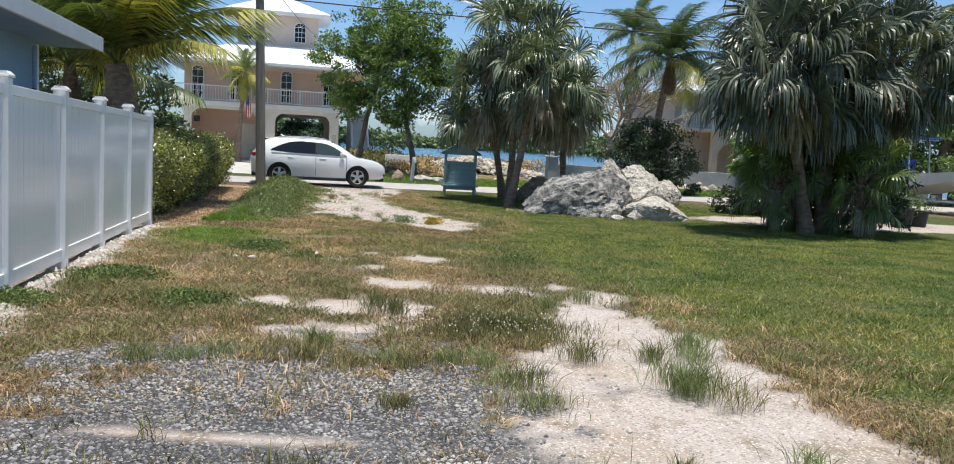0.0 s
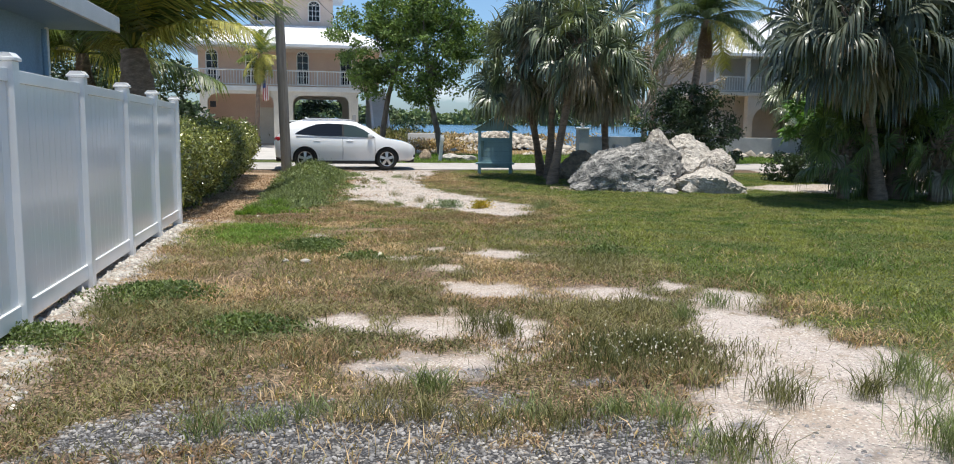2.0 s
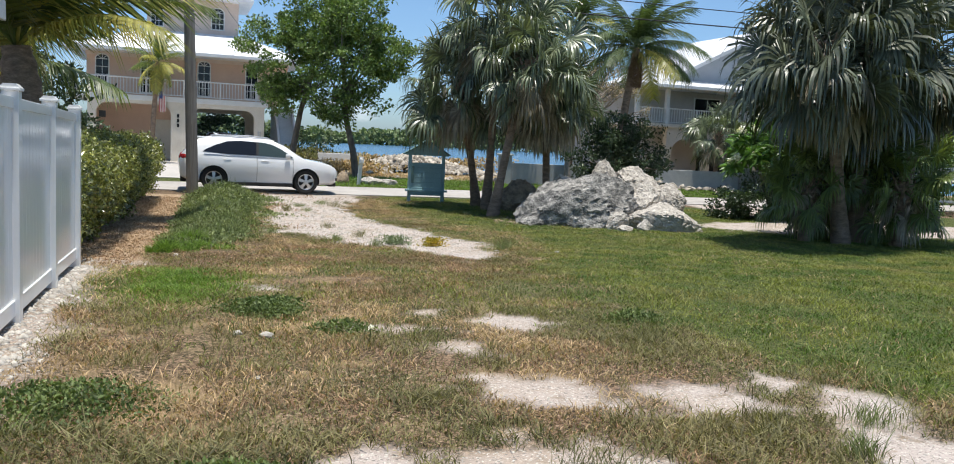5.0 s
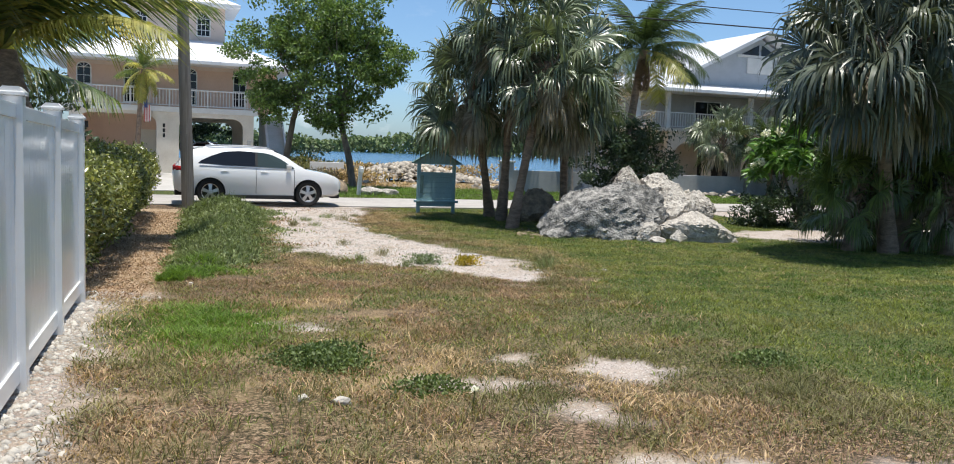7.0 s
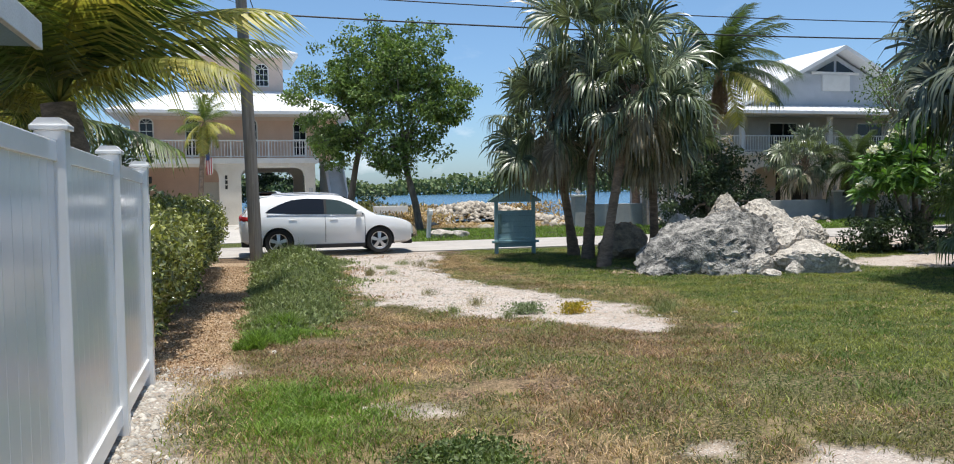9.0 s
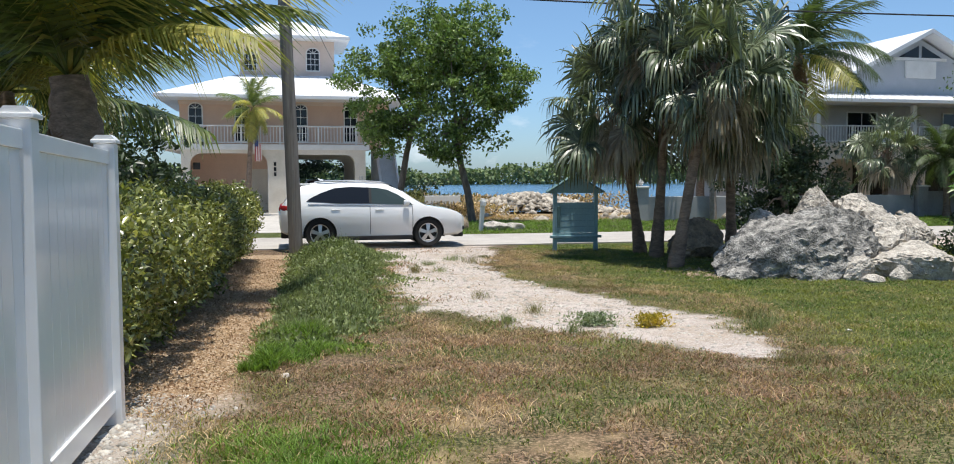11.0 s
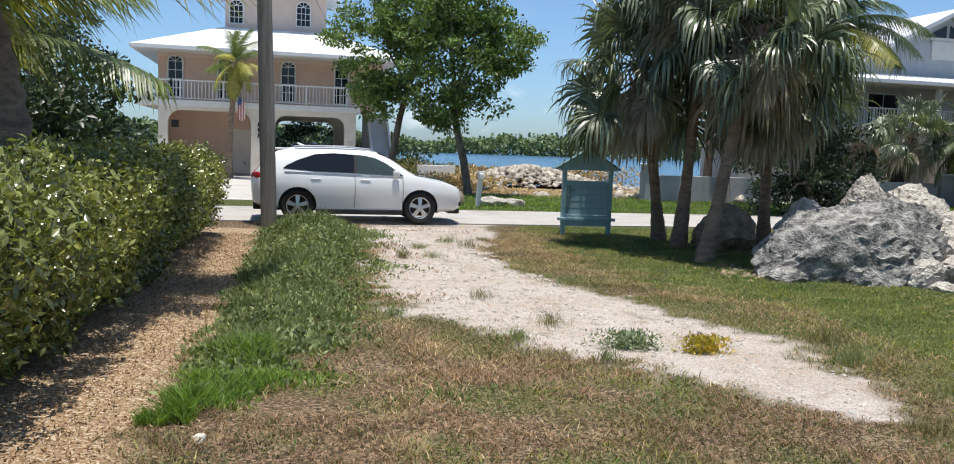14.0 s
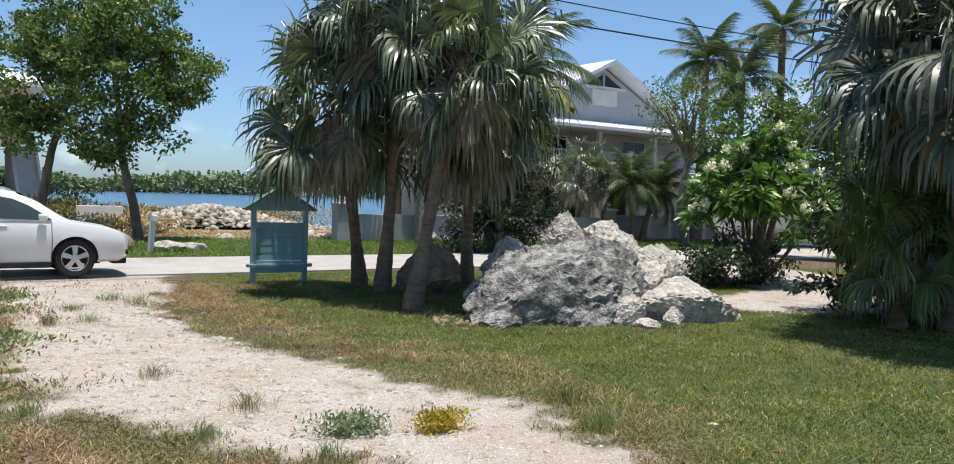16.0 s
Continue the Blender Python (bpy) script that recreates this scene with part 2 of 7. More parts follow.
M_MAROON = mat("dark maroon car paint", (0.05, 0.018, 0.018), (0.04, 0.015, 0.015), rough=0.3, bump=0, coat=0.5)
M_NUMBER = mat("black sign paint", (0.015, 0.015, 0.015), (0.02, 0.02, 0.02), rough=0.6, bump=0)
M_BLUE = mat("bright blue canvas", (0.03, 0.17, 0.48), (0.025, 0.14, 0.42), 3.0, rough=0.7, bump=0.1)
M_BLUEDARK = mat("royal blue vinyl", (0.015, 0.05, 0.25), (0.012, 0.04, 0.2), 3.0, rough=0.5, bump=0.05)
M_HULL = mat("off-white gelcoat", (0.66, 0.66, 0.62), (0.58, 0.58, 0.54), 1.5, rough=0.35, bump=0, spec=0.5)
M_REDCLOTH = mat("faded red cloth", (0.42, 0.09, 0.09), (0.36, 0.08, 0.09), rough=0.9, bump=0.1)
M_WHITECLOTH = mat("white cloth", (0.7, 0.68, 0.66), (0.62, 0.6, 0.6), rough=0.9, bump=0.1)
M_NAVY = mat("navy cloth", (0.05, 0.07, 0.2), (0.04, 0.06, 0.18), rough=0.9, bump=0.1)


def ground_material():
    """Sand, gravel, dry soil, wood chips and lawn soil, mixed by the surface kinds stored on the sheet."""
    m = bpy.data.materials.new("sandy lot ground")
    m.use_nodes = True
    n, l = m.node_tree.nodes, m.node_tree.links
    b = n["Principled BSDF"]
    pos = n.new("ShaderNodeNewGeometry").outputs["Position"]

    def tex(s, d=5, r=0.65):
        t = n.new("ShaderNodeTexNoise")
        t.inputs["Scale"].default_value, t.inputs["Detail"].default_value, t.inputs["Roughness"].default_value = s, d, r
        l.new(pos, t.inputs["Vector"])
        return t.outputs["Fac"]

    def ramp(v, a, z):
        t = n.new("ShaderNodeMapRange")
        t.inputs["From Min"].default_value, t.inputs["From Max"].default_value = a, z
        l.new(v, t.inputs["Value"])
        return t.outputs[0]

    def mix(f, a, z, kind="MIX"):
        t = n.new("ShaderNodeMixRGB")
        t.blend_type = kind
        for sock, v in (("Fac", f), ("Color1", a), ("Color2", z)):
            if isinstance(v, tuple):
                t.inputs[sock].default_value = (*v, 1)
            elif isinstance(v, float):
                t.inputs[sock].default_value = v
            else:
                l.new(v, t.inputs[sock])
        return t.outputs[0]

    def kind(name):
        a = n.new("ShaderNodeAttribute")
        a.attribute_name = name
        return a.outputs["Fac"]

    def cells(s, jitter=1.0):
        v = n.new("ShaderNodeTexVoronoi")
        v.inputs["Scale"].default_value, v.inputs["Randomness"].default_value = s, jitter
        l.new(pos, v.inputs["Vector"])
        return v.outputs["Color"], v.outputs["Distance"]

    fine, mid, big = tex(70), tex(9), tex(1.1)
    sand = mix(ramp(mid, 0.3, 0.7), (0.57, 0.495, 0.445), (0.47, 0.40, 0.355))
    sand = mix(ramp(big, 0.45, 0.7), sand, (0.43, 0.34, 0.26))
    sand = mix(ramp(tex(3.1, 7, 0.7), 0.54, 0.66), sand, (0.30, 0.235, 0.165))
    vc, vd = cells(85)
    bw = n.new("ShaderNodeSeparateColor")
    l.new(vc, bw.inputs[0])
    specks = ramp(bw.outputs[0], 0.88, 0.92)
    sand = mix(specks, sand, (0.27, 0.245, 0.22))
    sand = mix(ramp(bw.outputs[1], 0.88, 0.92), sand, (0.66, 0.62, 0.55))
    gravel = mix(ramp(bw.outputs[2], 0.1, 0.9), (0.07, 0.075, 0.082), (0.21, 0.21, 0.22))
    # cells darken towards their edges: crevice shade between stones, painted in
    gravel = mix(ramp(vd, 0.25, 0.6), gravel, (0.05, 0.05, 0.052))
    gravel = mix(ramp(bw.outputs[0], 0.88, 0.92), gravel, (0.42, 0.39, 0.35))
    # high values paint the shaded gaps between blades, low values pale straw
    gap_straw = tex(34, 6, 0.75)
    soil = mix(ramp(mid, 0.3, 0.7), (0.27, 0.165, 0.105), (0.16, 0.105, 0.065))
    soil = mix(ramp(tex(2.2), 0.5, 0.68), soil, (0.30, 0.225, 0.14))
    soil = mix(ramp(gap_straw, 0.47, 0.55), soil, (0.05, 0.042, 0.024))
    soil = mix(ramp(gap_straw, 0.46, 0.36), soil, (0.46, 0.345, 0.235))
    lawn = mix(ramp(mid, 0.3, 0.7), (0.085, 0.115, 0.030), (0.135, 0.14, 0.05))
    # same painted blade-gap shade on the lawn, then the lighter straw
    lawn = mix(ramp(gap_straw, 0.47, 0.56), lawn, (0.03, 0.05, 0.013))
    lawn = mix(ramp(gap_straw, 0.46, 0.36), lawn, (0.22, 0.215, 0.085))
    cc, cd = cells(48)
    cs = n.new("ShaderNodeSeparateColor")
    l.new(cc, cs.inputs[0])
    chips = mix(cs.outputs[0], (0.42, 0.30, 0.18), (0.22, 0.135, 0.075))
    chips = mix(ramp(cs.outputs[1], 0.7, 0.8), chips, (0.55, 0.44, 0.32))
    dryland = mix(ramp(mid, 0.3, 0.7), (0.42, 0.31, 0.18), (0.31, 0.23, 0.125))
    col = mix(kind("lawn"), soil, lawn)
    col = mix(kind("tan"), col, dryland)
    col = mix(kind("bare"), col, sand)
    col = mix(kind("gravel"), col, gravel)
    col = mix(kind("chips"), col, chips)
    col = mix(1.0, col, mix(ramp(fine, 0.25, 0.75), (0.72, 0.72, 0.72), (1.2, 1.2, 1.2)), "MULTIPLY")
    l.new(col, b.inputs["Base Color"])
    b.inputs["Roughness"].default_value, b.inputs["Specular IOR Level"].default_value = 0.95, 0.15
    bp = n.new("ShaderNodeBump")
    bp.inputs["Strength"].default_value, bp.inputs["Distance"].default_value = 0.7, 0.025
    h = n.new("ShaderNodeMath")
    h.operation = "ADD"
    l.new(fine, h.inputs[0])
    l.new(bw.outputs[2], h.inputs[1])
    l.new(h.outputs[0], bp.inputs["Height"])
    l.new(bp.outputs[0], b.inputs["Normal"])
    return m


def water_material():
    m = bpy.data.materials.new("choppy bay water")
    m.use_nodes = True
    n, l = m.node_tree.nodes, m.node_tree.links
    b = n["Principled BSDF"]
    b.inputs["Base Color"].default_value = (0.05, 0.13, 0.22, 1)
    b.inputs["Roughness"].default_value = 0.18
    pos = n.new("ShaderNodeNewGeometry").outputs["Position"]
    t = n.new("ShaderNodeTexNoise")
    t.inputs["Scale"].default_value, t.inputs["Detail"].default_value = 1.6, 6
    l.new(pos, t.inputs["Vector"])
    bp = n.new("ShaderNodeBump")
    bp.inputs["Strength"].default_value, bp.inputs["Distance"].default_value = 1.0, 0.25
    l.new(t.outputs["Fac"], bp.inputs["Height"])
    l.new(bp.outputs[0], b.inputs["Normal"])
    return m


M_GROUND = ground_material()
M_WATER = water_material()

# ---------------------------------------------------------------- building helpers
RNG = np.random.default_rng(7)
TH = radians(12)
UX, UY = math.cos(TH), math.sin(TH)


def mesh_ob(name, verts, faces, material, parent=None, label="", smooth=False):
    me = bpy.data.meshes.new(name)
    me.from_pydata([tuple(v) for v in verts], [], [tuple(f) for f in faces])
    me.materials.append(material)
    if smooth:
        me.shade_smooth()
    me.update()
    ob = new(name, me)
    if parent:
        ob.parent = parent
    if label:
        ob["label"] = label
    return ob


def part(name, bm, material, parent=None, label="", smooth=False, loc=None):
    """Links a bmesh as one mesh object under a thing or a part."""
    me = bpy.data.meshes.new(name)
    bm.normal_update()
    bm.to_mesh(me)
    bm.free()
    me.materials.append(material)
    if smooth:
        me.shade_smooth()
        me.set_sharp_from_angle(angle=radians(38))
    ob = new(name, me)
    if parent:
        ob.parent = parent
    if loc is not None:
        ob.matrix_basis = loc if isinstance(loc, Matrix) else Matrix.Translation(loc)
    if label:
        ob["label"] = label
    return ob


def thing(name, m, label, category, group="", kind=""):
    ob = new(name)
    ob.empty_display_size = 0.2
    ob.matrix_basis = m
    return tagged(ob, label, category, group, kind)


def box(bm, x0, y0, z0, x1, y1, z1, bevel=0.0):
    geo = bmesh.ops.create_cube(bm, size=1.0, matrix=Matrix.LocRotScale(((x0 + x1) / 2, (y0 + y1) / 2, (z0 + z1) / 2), None, (abs(x1 - x0), abs(y1 - y0), abs(z1 - z0))))
    if bevel:
        edges = list({e for v in geo["verts"] for e in v.link_edges})
        bmesh.ops.bevel(bm, geom=edges, offset=bevel, segments=2, affect="EDGES", profile=0.6)
    return bm


def boxed(x0, y0, z0, x1, y1, z1, bevel=0.0):
    return box(bmesh.new(), x0, y0, z0, x1, y1, z1, bevel)


def prism(bm, pts, axis, a, z):
    """A polygon in the two other axes, pushed from a to z along the axis."""
    def place(p, v):
        q = list(p)
        q.insert("xyz".index(axis), v)
        return q
    lo = [bm.verts.new(place(p, a)) for p in pts]
    hi = [bm.verts.new(place(p, z)) for p in pts]
    bm.faces.new(lo)
    bm.faces.new(hi[::-1])
    for i in range(len(pts)):
        j = (i + 1) % len(pts)
        bm.faces.new((lo[j], lo[i], hi[i], hi[j]))
    bmesh.ops.recalc_face_normals(bm, faces=bm.faces)
    return bm


def tube(bm, pts, radii, sides=10, caps=True):
    """A round tube along points."""
    rings = []
    pts = [Vector(p) for p in pts]
    side = Vector((1, 0, 0))
    for i, p in enumerate(pts):
        d = (pts[min(i + 1, len(pts) - 1)] - pts[max(i - 1, 0)]).normalized()
        side = (side - d * side.dot(d))
        if side.length < 1e-3:
            side = d.orthogonal()
        side.normalize()
        up = d.cross(side)
        r = radii[i] if isinstance(radii, (list, tuple)) else radii
        rings.append([bm.verts.new(p + (side * math.cos(k * math.tau / sides) + up * math.sin(k * math.tau / sides)) * r) for k in range(sides)])
    for a, b in zip(rings, rings[1:]):
        for k in range(sides):
            bm.faces.new((a[k], a[(k + 1) % sides], b[(k + 1) % sides], b[k]))
    if caps:
        bm.faces.new(rings[0][::-1])
        bm.faces.new(rings[-1])
    return bm


TABLE = RNG.random((256, 256))


def vnoise(x, y, s=0):
    """Smooth lattice noise, 0 to 1."""
    x, y = np.asarray(x, float) + 17.3 * s, np.asarray(y, float) + 9.1 * s
    xi, yi = np.floor(x).astype(int), np.floor(y).astype(int)
    fx, fy = x - xi, y - yi
    fx, fy = fx * fx * (3 - 2 * fx), fy * fy * (3 - 2 * fy)
    at = lambda a, b: TABLE[a % 256, b % 256]  # noqa: E731
    return (at(xi, yi) * (1 - fx) + at(xi + 1, yi) * fx) * (1 - fy) + (at(xi, yi + 1) * (1 - fx) + at(xi + 1, yi + 1) * fx) * fy


def fnoise(x, y, s=0):
    return 0.5 * vnoise(x, y, s) + 0.3 * vnoise(x * 2.1, y * 2.1, s + 1) + 0.2 * vnoise(x * 4.3, y * 4.3, s + 2)


# ---------------------------------------------------------------- ground
GROUND_Y = (-60, 0, 11, 15, 17, 20, 24, 29, 31.5, 54, 60, 64, 400)
GROUND_Z = (0.5, 0.45, 0.26, 0.19, 0.09, -0.03, -0.05, -0.03, 0.0, 0.0, -0.25, -1.3, -6.0)


def gh(x, y):
    """Height of the ground sheet."""
    x, y = np.asarray(x, float), np.asarray(y, float)
    z = np.interp(y - 0.12 * np.clip(x, -10, 10), GROUND_Y, GROUND_Z)
    road = np.abs((y - 31.3) - UY / UX * (x + 5.4) - 2.2) < 4.0
    bumps = (fnoise(x * 0.9, y * 0.9, 3) - 0.5) * 0.05
    return z + np.where(road, 0.0, bumps)


def inside(x, y, cx, cy, rx, ry, rot=0.0):
    """Signed nearness to an ellipse: 1 in the middle, 0 on the edge."""
    c, s = math.cos(radians(rot)), math.sin(radians(rot))
    u, v = (x - cx) * c + (y - cy) * s, -(x - cx) * s + (y - cy) * c
    return 1 - np.sqrt((u / rx) ** 2 + (v / ry) ** 2)


SAND = [(-1.2, 11.1, 0.36, 0.2, -35), (-0.8, 9.8, 0.52, 0.3, -15), (0.2, 9.82, 0.34, 0.2, -35), (0.9, 10.15, 0.3, 0.14, 20), (-1.9, 8.55, 0.32, 0.22, 0), (-1.2, 8.5, 0.45, 0.4, 20), (-0.65, 8.35, 0.25, 0.42, 0), (-1.2, 7.35, 0.5, 0.25, 30), (-3.25, 13.85, 0.32, 0.16, 0), (-1.44, 12.55, 0.16, 0.13, 0), (-0.6, 12.25, 0.25, 0.36, -40), (-1.55, 11.8, 0.48, 0.15, 0), (12.5, 27.2, 6.0, 1.9, 12), (12.0, 32.5, 2.6, 5.5, 0), (-0.5, 3.0, 3.0, 1.2, 0), (-1.35, 4.76, 0.85, 0.12, -4)]
BARE_Y = (2, 5.4, 6.3, 6.8, 7.2, 7.9, 8.7, 9.6, 10.1)
BARE_L = (-0.2, 0.05, 0.1, 0.2, 0.62, 0.72, 0.75, 0.9, 1.25)
BARE_R = (2.3, 2.15, 2.0, 1.95, 2.05, 1.75, 1.3, 1.65, 1.4)
DRIVE_Y = (17.7, 18.8, 19.65, 20.3, 21.4, 24.4, 26.5, 29, 32)
DRIVE_L = (-0.4, -1.4, -2.1, -2.9, -3.85, -4.5, -4.75, -5.1, -5.4)
DRIVE_R = (-0.2, 0.1, 0.15, 0.12, -0.4, -2.1, -2.7, -2.5, -2.5)


def fence_x(y):
    return -5.57 - (y - 15.28) * 0.2


def hedge_x(y):
    return np.interp(y, (15.4, 18, 22.4, 29), (-5.75, -6.05, -6.8, -7.95))


def kinds(x, y):
    """What covers the ground: bare sand, gravel, wood chips, lawn, tan dry land; each 0 to 1."""
    wob = (fnoise(x * 1.7, y * 1.7, 5) - 0.5) * 1.3 + (vnoise(x * 6, y * 6, 9) - 0.5) * 0.6 + (vnoise(x * 15, y * 15, 12) - 0.5) * 0.35
    e = np.full(np.shape(x), -9.0)
    for c in SAND:
        e = np.maximum(e, inside(x, y, *c) * min(c[2], c[3]) * 2.2)
    drive = np.minimum(x - np.interp(y, DRIVE_Y, DRIVE_L), np.interp(y, DRIVE_Y, DRIVE_R) - x) * 1.3
    drive = np.where((y > 17.5) & (y < 32), drive, -9)
    open_sand = np.minimum(x - np.interp(y, BARE_Y, BARE_L), np.interp(y, BARE_Y, BARE_R) - x) * 1.6
    e = np.maximum(np.maximum(e, drive), np.where(y < 10.1, open_sand, -9))
    bare = np.clip((e + wob * 0.8) * 2.6 + 0.55, 0, 1)
    g = np.maximum(inside(x, y, -1.2, 5.1, 1.55, 1.75), inside(x, y, -0.5, 5.1, 0.7, 1.35)) * 2.4
    gravel = np.clip((g + wob * 2.6) * 1.8 + 0.1, 0, 0.95)
    gravel = gravel * (1 - np.clip(inside(x, y, -1.35, 4.76, 0.8, 0.09, -4) * 3 + 0.4 + wob, 0, 1))
    dx = x - np.where(y < 15.4, fence_x(y), hedge_x(y))
    strip = np.clip((np.where(y < 15.4, 0.42, 0.85) - np.abs(dx - 0.15) + wob * 0.4) * 3, 0, 1) * (y < 29.5)
    chips = strip * np.clip((y - 15.6) * 1.5, 0, 1) * (y > 15)
    bare = np.maximum(bare, strip * (y < 16.2) * (x > fence_x(y) - 1) * 0.7)
    right = np.clip((x - np.interp(y, (4, 8, 12, 16, 19, 22, 24, 27, 31), (2.6, 1.5, -0.2, -0.6, 0.2, 0.2, -1.1, -1.9, -2.2))) * 0.8 + wob * 1.2, 0, 1)
    lawn = right * (y < 33)
    lawn = np.maximum(lawn, np.clip((fnoise(x * 0.55, y * 0.55, 41) - 0.50) * 6, 0, 0.6) * np.clip((y - 9) / 5, 0.12, 1) * (y < 33))
    far = (y - 36.4 - 0.2126 * (x + 1)) 
    lawn = np.maximum(lawn, np.clip(far * 2, 0, 1) * np.clip((9.5 - far) * 0.6 + wob * 2, 0, 1))
    tan = np.clip((far - 8.5) * 0.6 + wob * 2, 0, 1)
    tan = np.maximum(tan, np.clip(inside(x, y, -2.9, 12.2, 2.6, 5.5, 0) * 1.1 + wob * 2.2 - 0.55, 0, 0.9) * (y < 30))
    return bare, gravel, chips, lawn, tan


def build_ground():
    xs = np.concatenate([np.linspace(-2500, -80, 10), np.linspace(-70, -16, 19), np.arange(-14, 16.01, 0.12), np.linspace(17, 70, 19), np.linspace(80, 2500, 10)])
    ys = np.concatenate([np.linspace(-2500, -40, 8), np.linspace(-30, 1, 20), np.arange(2, 40.01, 0.12), np.linspace(40.5, 72, 64), np.linspace(80, 400, 8)])
    gx, gy = np.meshgrid(xs, ys)
    z = gh(gx, gy)
    verts = np.stack([gx, gy, z], -1).reshape(-1, 3)
    w, h = len(xs), len(ys)
    idx = np.arange(w * h).reshape(h, w)
    quads = np.stack([idx[:-1, :-1], idx[:-1, 1:], idx[1:, 1:], idx[1:, :-1]], -1).reshape(-1, 4)
    me = bpy.data.meshes.new("ground")
    me.vertices.add(len(verts))
    me.vertices.foreach_set("co", verts.ravel())
    me.loops.add(quads.size)
    me.loops.foreach_set("vertex_index", quads.ravel())
    me.polygons.add(len(quads))
    me.polygons.foreach_set("loop_start", np.arange(0, quads.size, 4))
    me.update(calc_edges=True)
    for name, v in zip(("bare", "gravel", "chips", "lawn", "tan"), kinds(verts[:, 0], verts[:, 1])):
        me.attributes.new(name, "FLOAT", "POINT").data.foreach_set("value", np.ascontiguousarray(v, dtype=np.float32))
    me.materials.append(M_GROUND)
    me.shade_smooth()
    tagged(new("ground", me), "sandy vacant lot with patchy grass and gravel", "ground", kind="structure")


build_ground()


def build_road():
    a, b = [], []
    for i in range(61):
        s = -60 + 2 * i
        x0, y0 = -5.4 + s * UX, 31.35 + s * UY
        wob = 0.12 * math.sin(s * 0.9) + 0.08 * math.sin(s * 2.3)
        a.append((x0 - UY * wob, y0 + UX * wob, 0.03))
        b.append((x0 - UY * 4.1, y0 + UX * 4.1, 0.03))
    n = len(a)
    verts = a + b + [(x, y, -0.15) for x, y, _ in a] + [(x, y, -0.15) for x, y, _ in b]
    faces = []
    for i in range(n - 1):
        faces += [(i, i + 1, n + i + 1, n + i), (i, 2 * n + i, 2 * n + i + 1, i + 1), (n + i + 1, 3 * n + i + 1, 3 * n + i, n + i)]
    tagged(mesh_ob("road", verts, faces, M_ROAD), "pale sun-bleached narrow residential road", "road", kind="structure")
    # the drive under the stilt house
    m = pose(-17.9, 51.9, 0, 0, 0, 12)
    bm = bmesh.new()
    prism(bm, [(-3.0, -15.6), (5.6, -16.0), (10.5, -9.0), (12.5, 3.0), (0.5, 9.0), (-2.0, 0.0)], "z", -0.1, 0.02)
    tagged(part("driveway", bm, M_CONCRETE, None, loc=m), "pale concrete driveway before the stilt house", "driveway", kind="structure")


build_road()
bmw = bmesh.new()
prism(bmw, [(-2500, 56), (2500, 56), (2500, 3000), (-2500, 3000)], "z", -0.85, -0.8)
tagged(part("water", bmw, M_WATER), "choppy blue bay water", "water", kind="structure")


# ---------------------------------------------------------------- vinyl fence
def build_fence():
    f = thing("fence", pose(0, 0, 0), "white vinyl privacy fence with square capped posts", "fence", kind="structure")
    d = Vector((-0.2, 1, 0)).normalized()
    rot = math.degrees(math.atan2(-d.x, d.y))
    posts = []
    for i in range(10):
        y = 15.28 - i * 1.80
        posts.append((fence_x(y), y, float(np.interp(y, GROUND_Y, GROUND_Z))))
    pm, cm, sm = None, None, None
    for i, (x, y, z) in enumerate(posts):
        m = pose(x, y, z, 0, 0, rot)
        if pm is None:
            p = part("post", boxed(-0.065, -0.065, -0.1, 0.065, 0.065, 1.86, 0.008), M_PVC, f, loc=m)
            bm = bmesh.new()
            box(bm, -0.08, -0.08, 1.86, 0.08, 0.08, 1.885, 0.006)
            prism(bm, [(-0.075, 1.885), (0.075, 1.885), (0.045, 1.915), (-0.045, 1.915)], "y", -0.07, 0.07)
            c = part("cap", bm, M_PVC, p)
            pm, cm = p.data, c.data
        else:
            p = new("post", pm)
            p.parent, p.matrix_basis = f, m
            c = new("cap", cm)
            c.parent = p
    for (x, y, z), (x2, y2, z2) in zip(posts, posts[1:]):
        mid = pose((x + x2) / 2, (y + y2) / 2, (z + z2) / 2, 0, 0, rot)
        sl = (z - z2) / 1.80
        half = 0.86
        bm = boxed(-0.012, -half, 0.13, 0.012, half, 1.74)
        for v in bm.verts:
            v.co.z += v.co.y * sl
        pan = part("panel", bm, M_PVC, f, loc=mid)
        for k in range(11):
            yy = -half + (k + 0.5) * 2 * half / 11
            if sm is None:
                o = part("slat", boxed(-0.0135, -0.0755, 0.13, 0.0135, 0.0755, 1.74), M_PVC, pan)
                sm = o.data
            else:
                o = new("slat", sm)
                o.parent = pan
            o.matrix_basis = Matrix.Translation((0, yy, yy * sl))
        for nm, a, b in (("top_rail", 1.72, 1.81), ("bottom_rail", 0.06, 0.19)):
            bm = boxed(-0.03, -half, a, 0.03, half, b, 0.006)
            for v in bm.verts:
                v.co.z += v.co.y * sl
            part(nm, bm, M_PVC, pan)
    return f


build_fence()


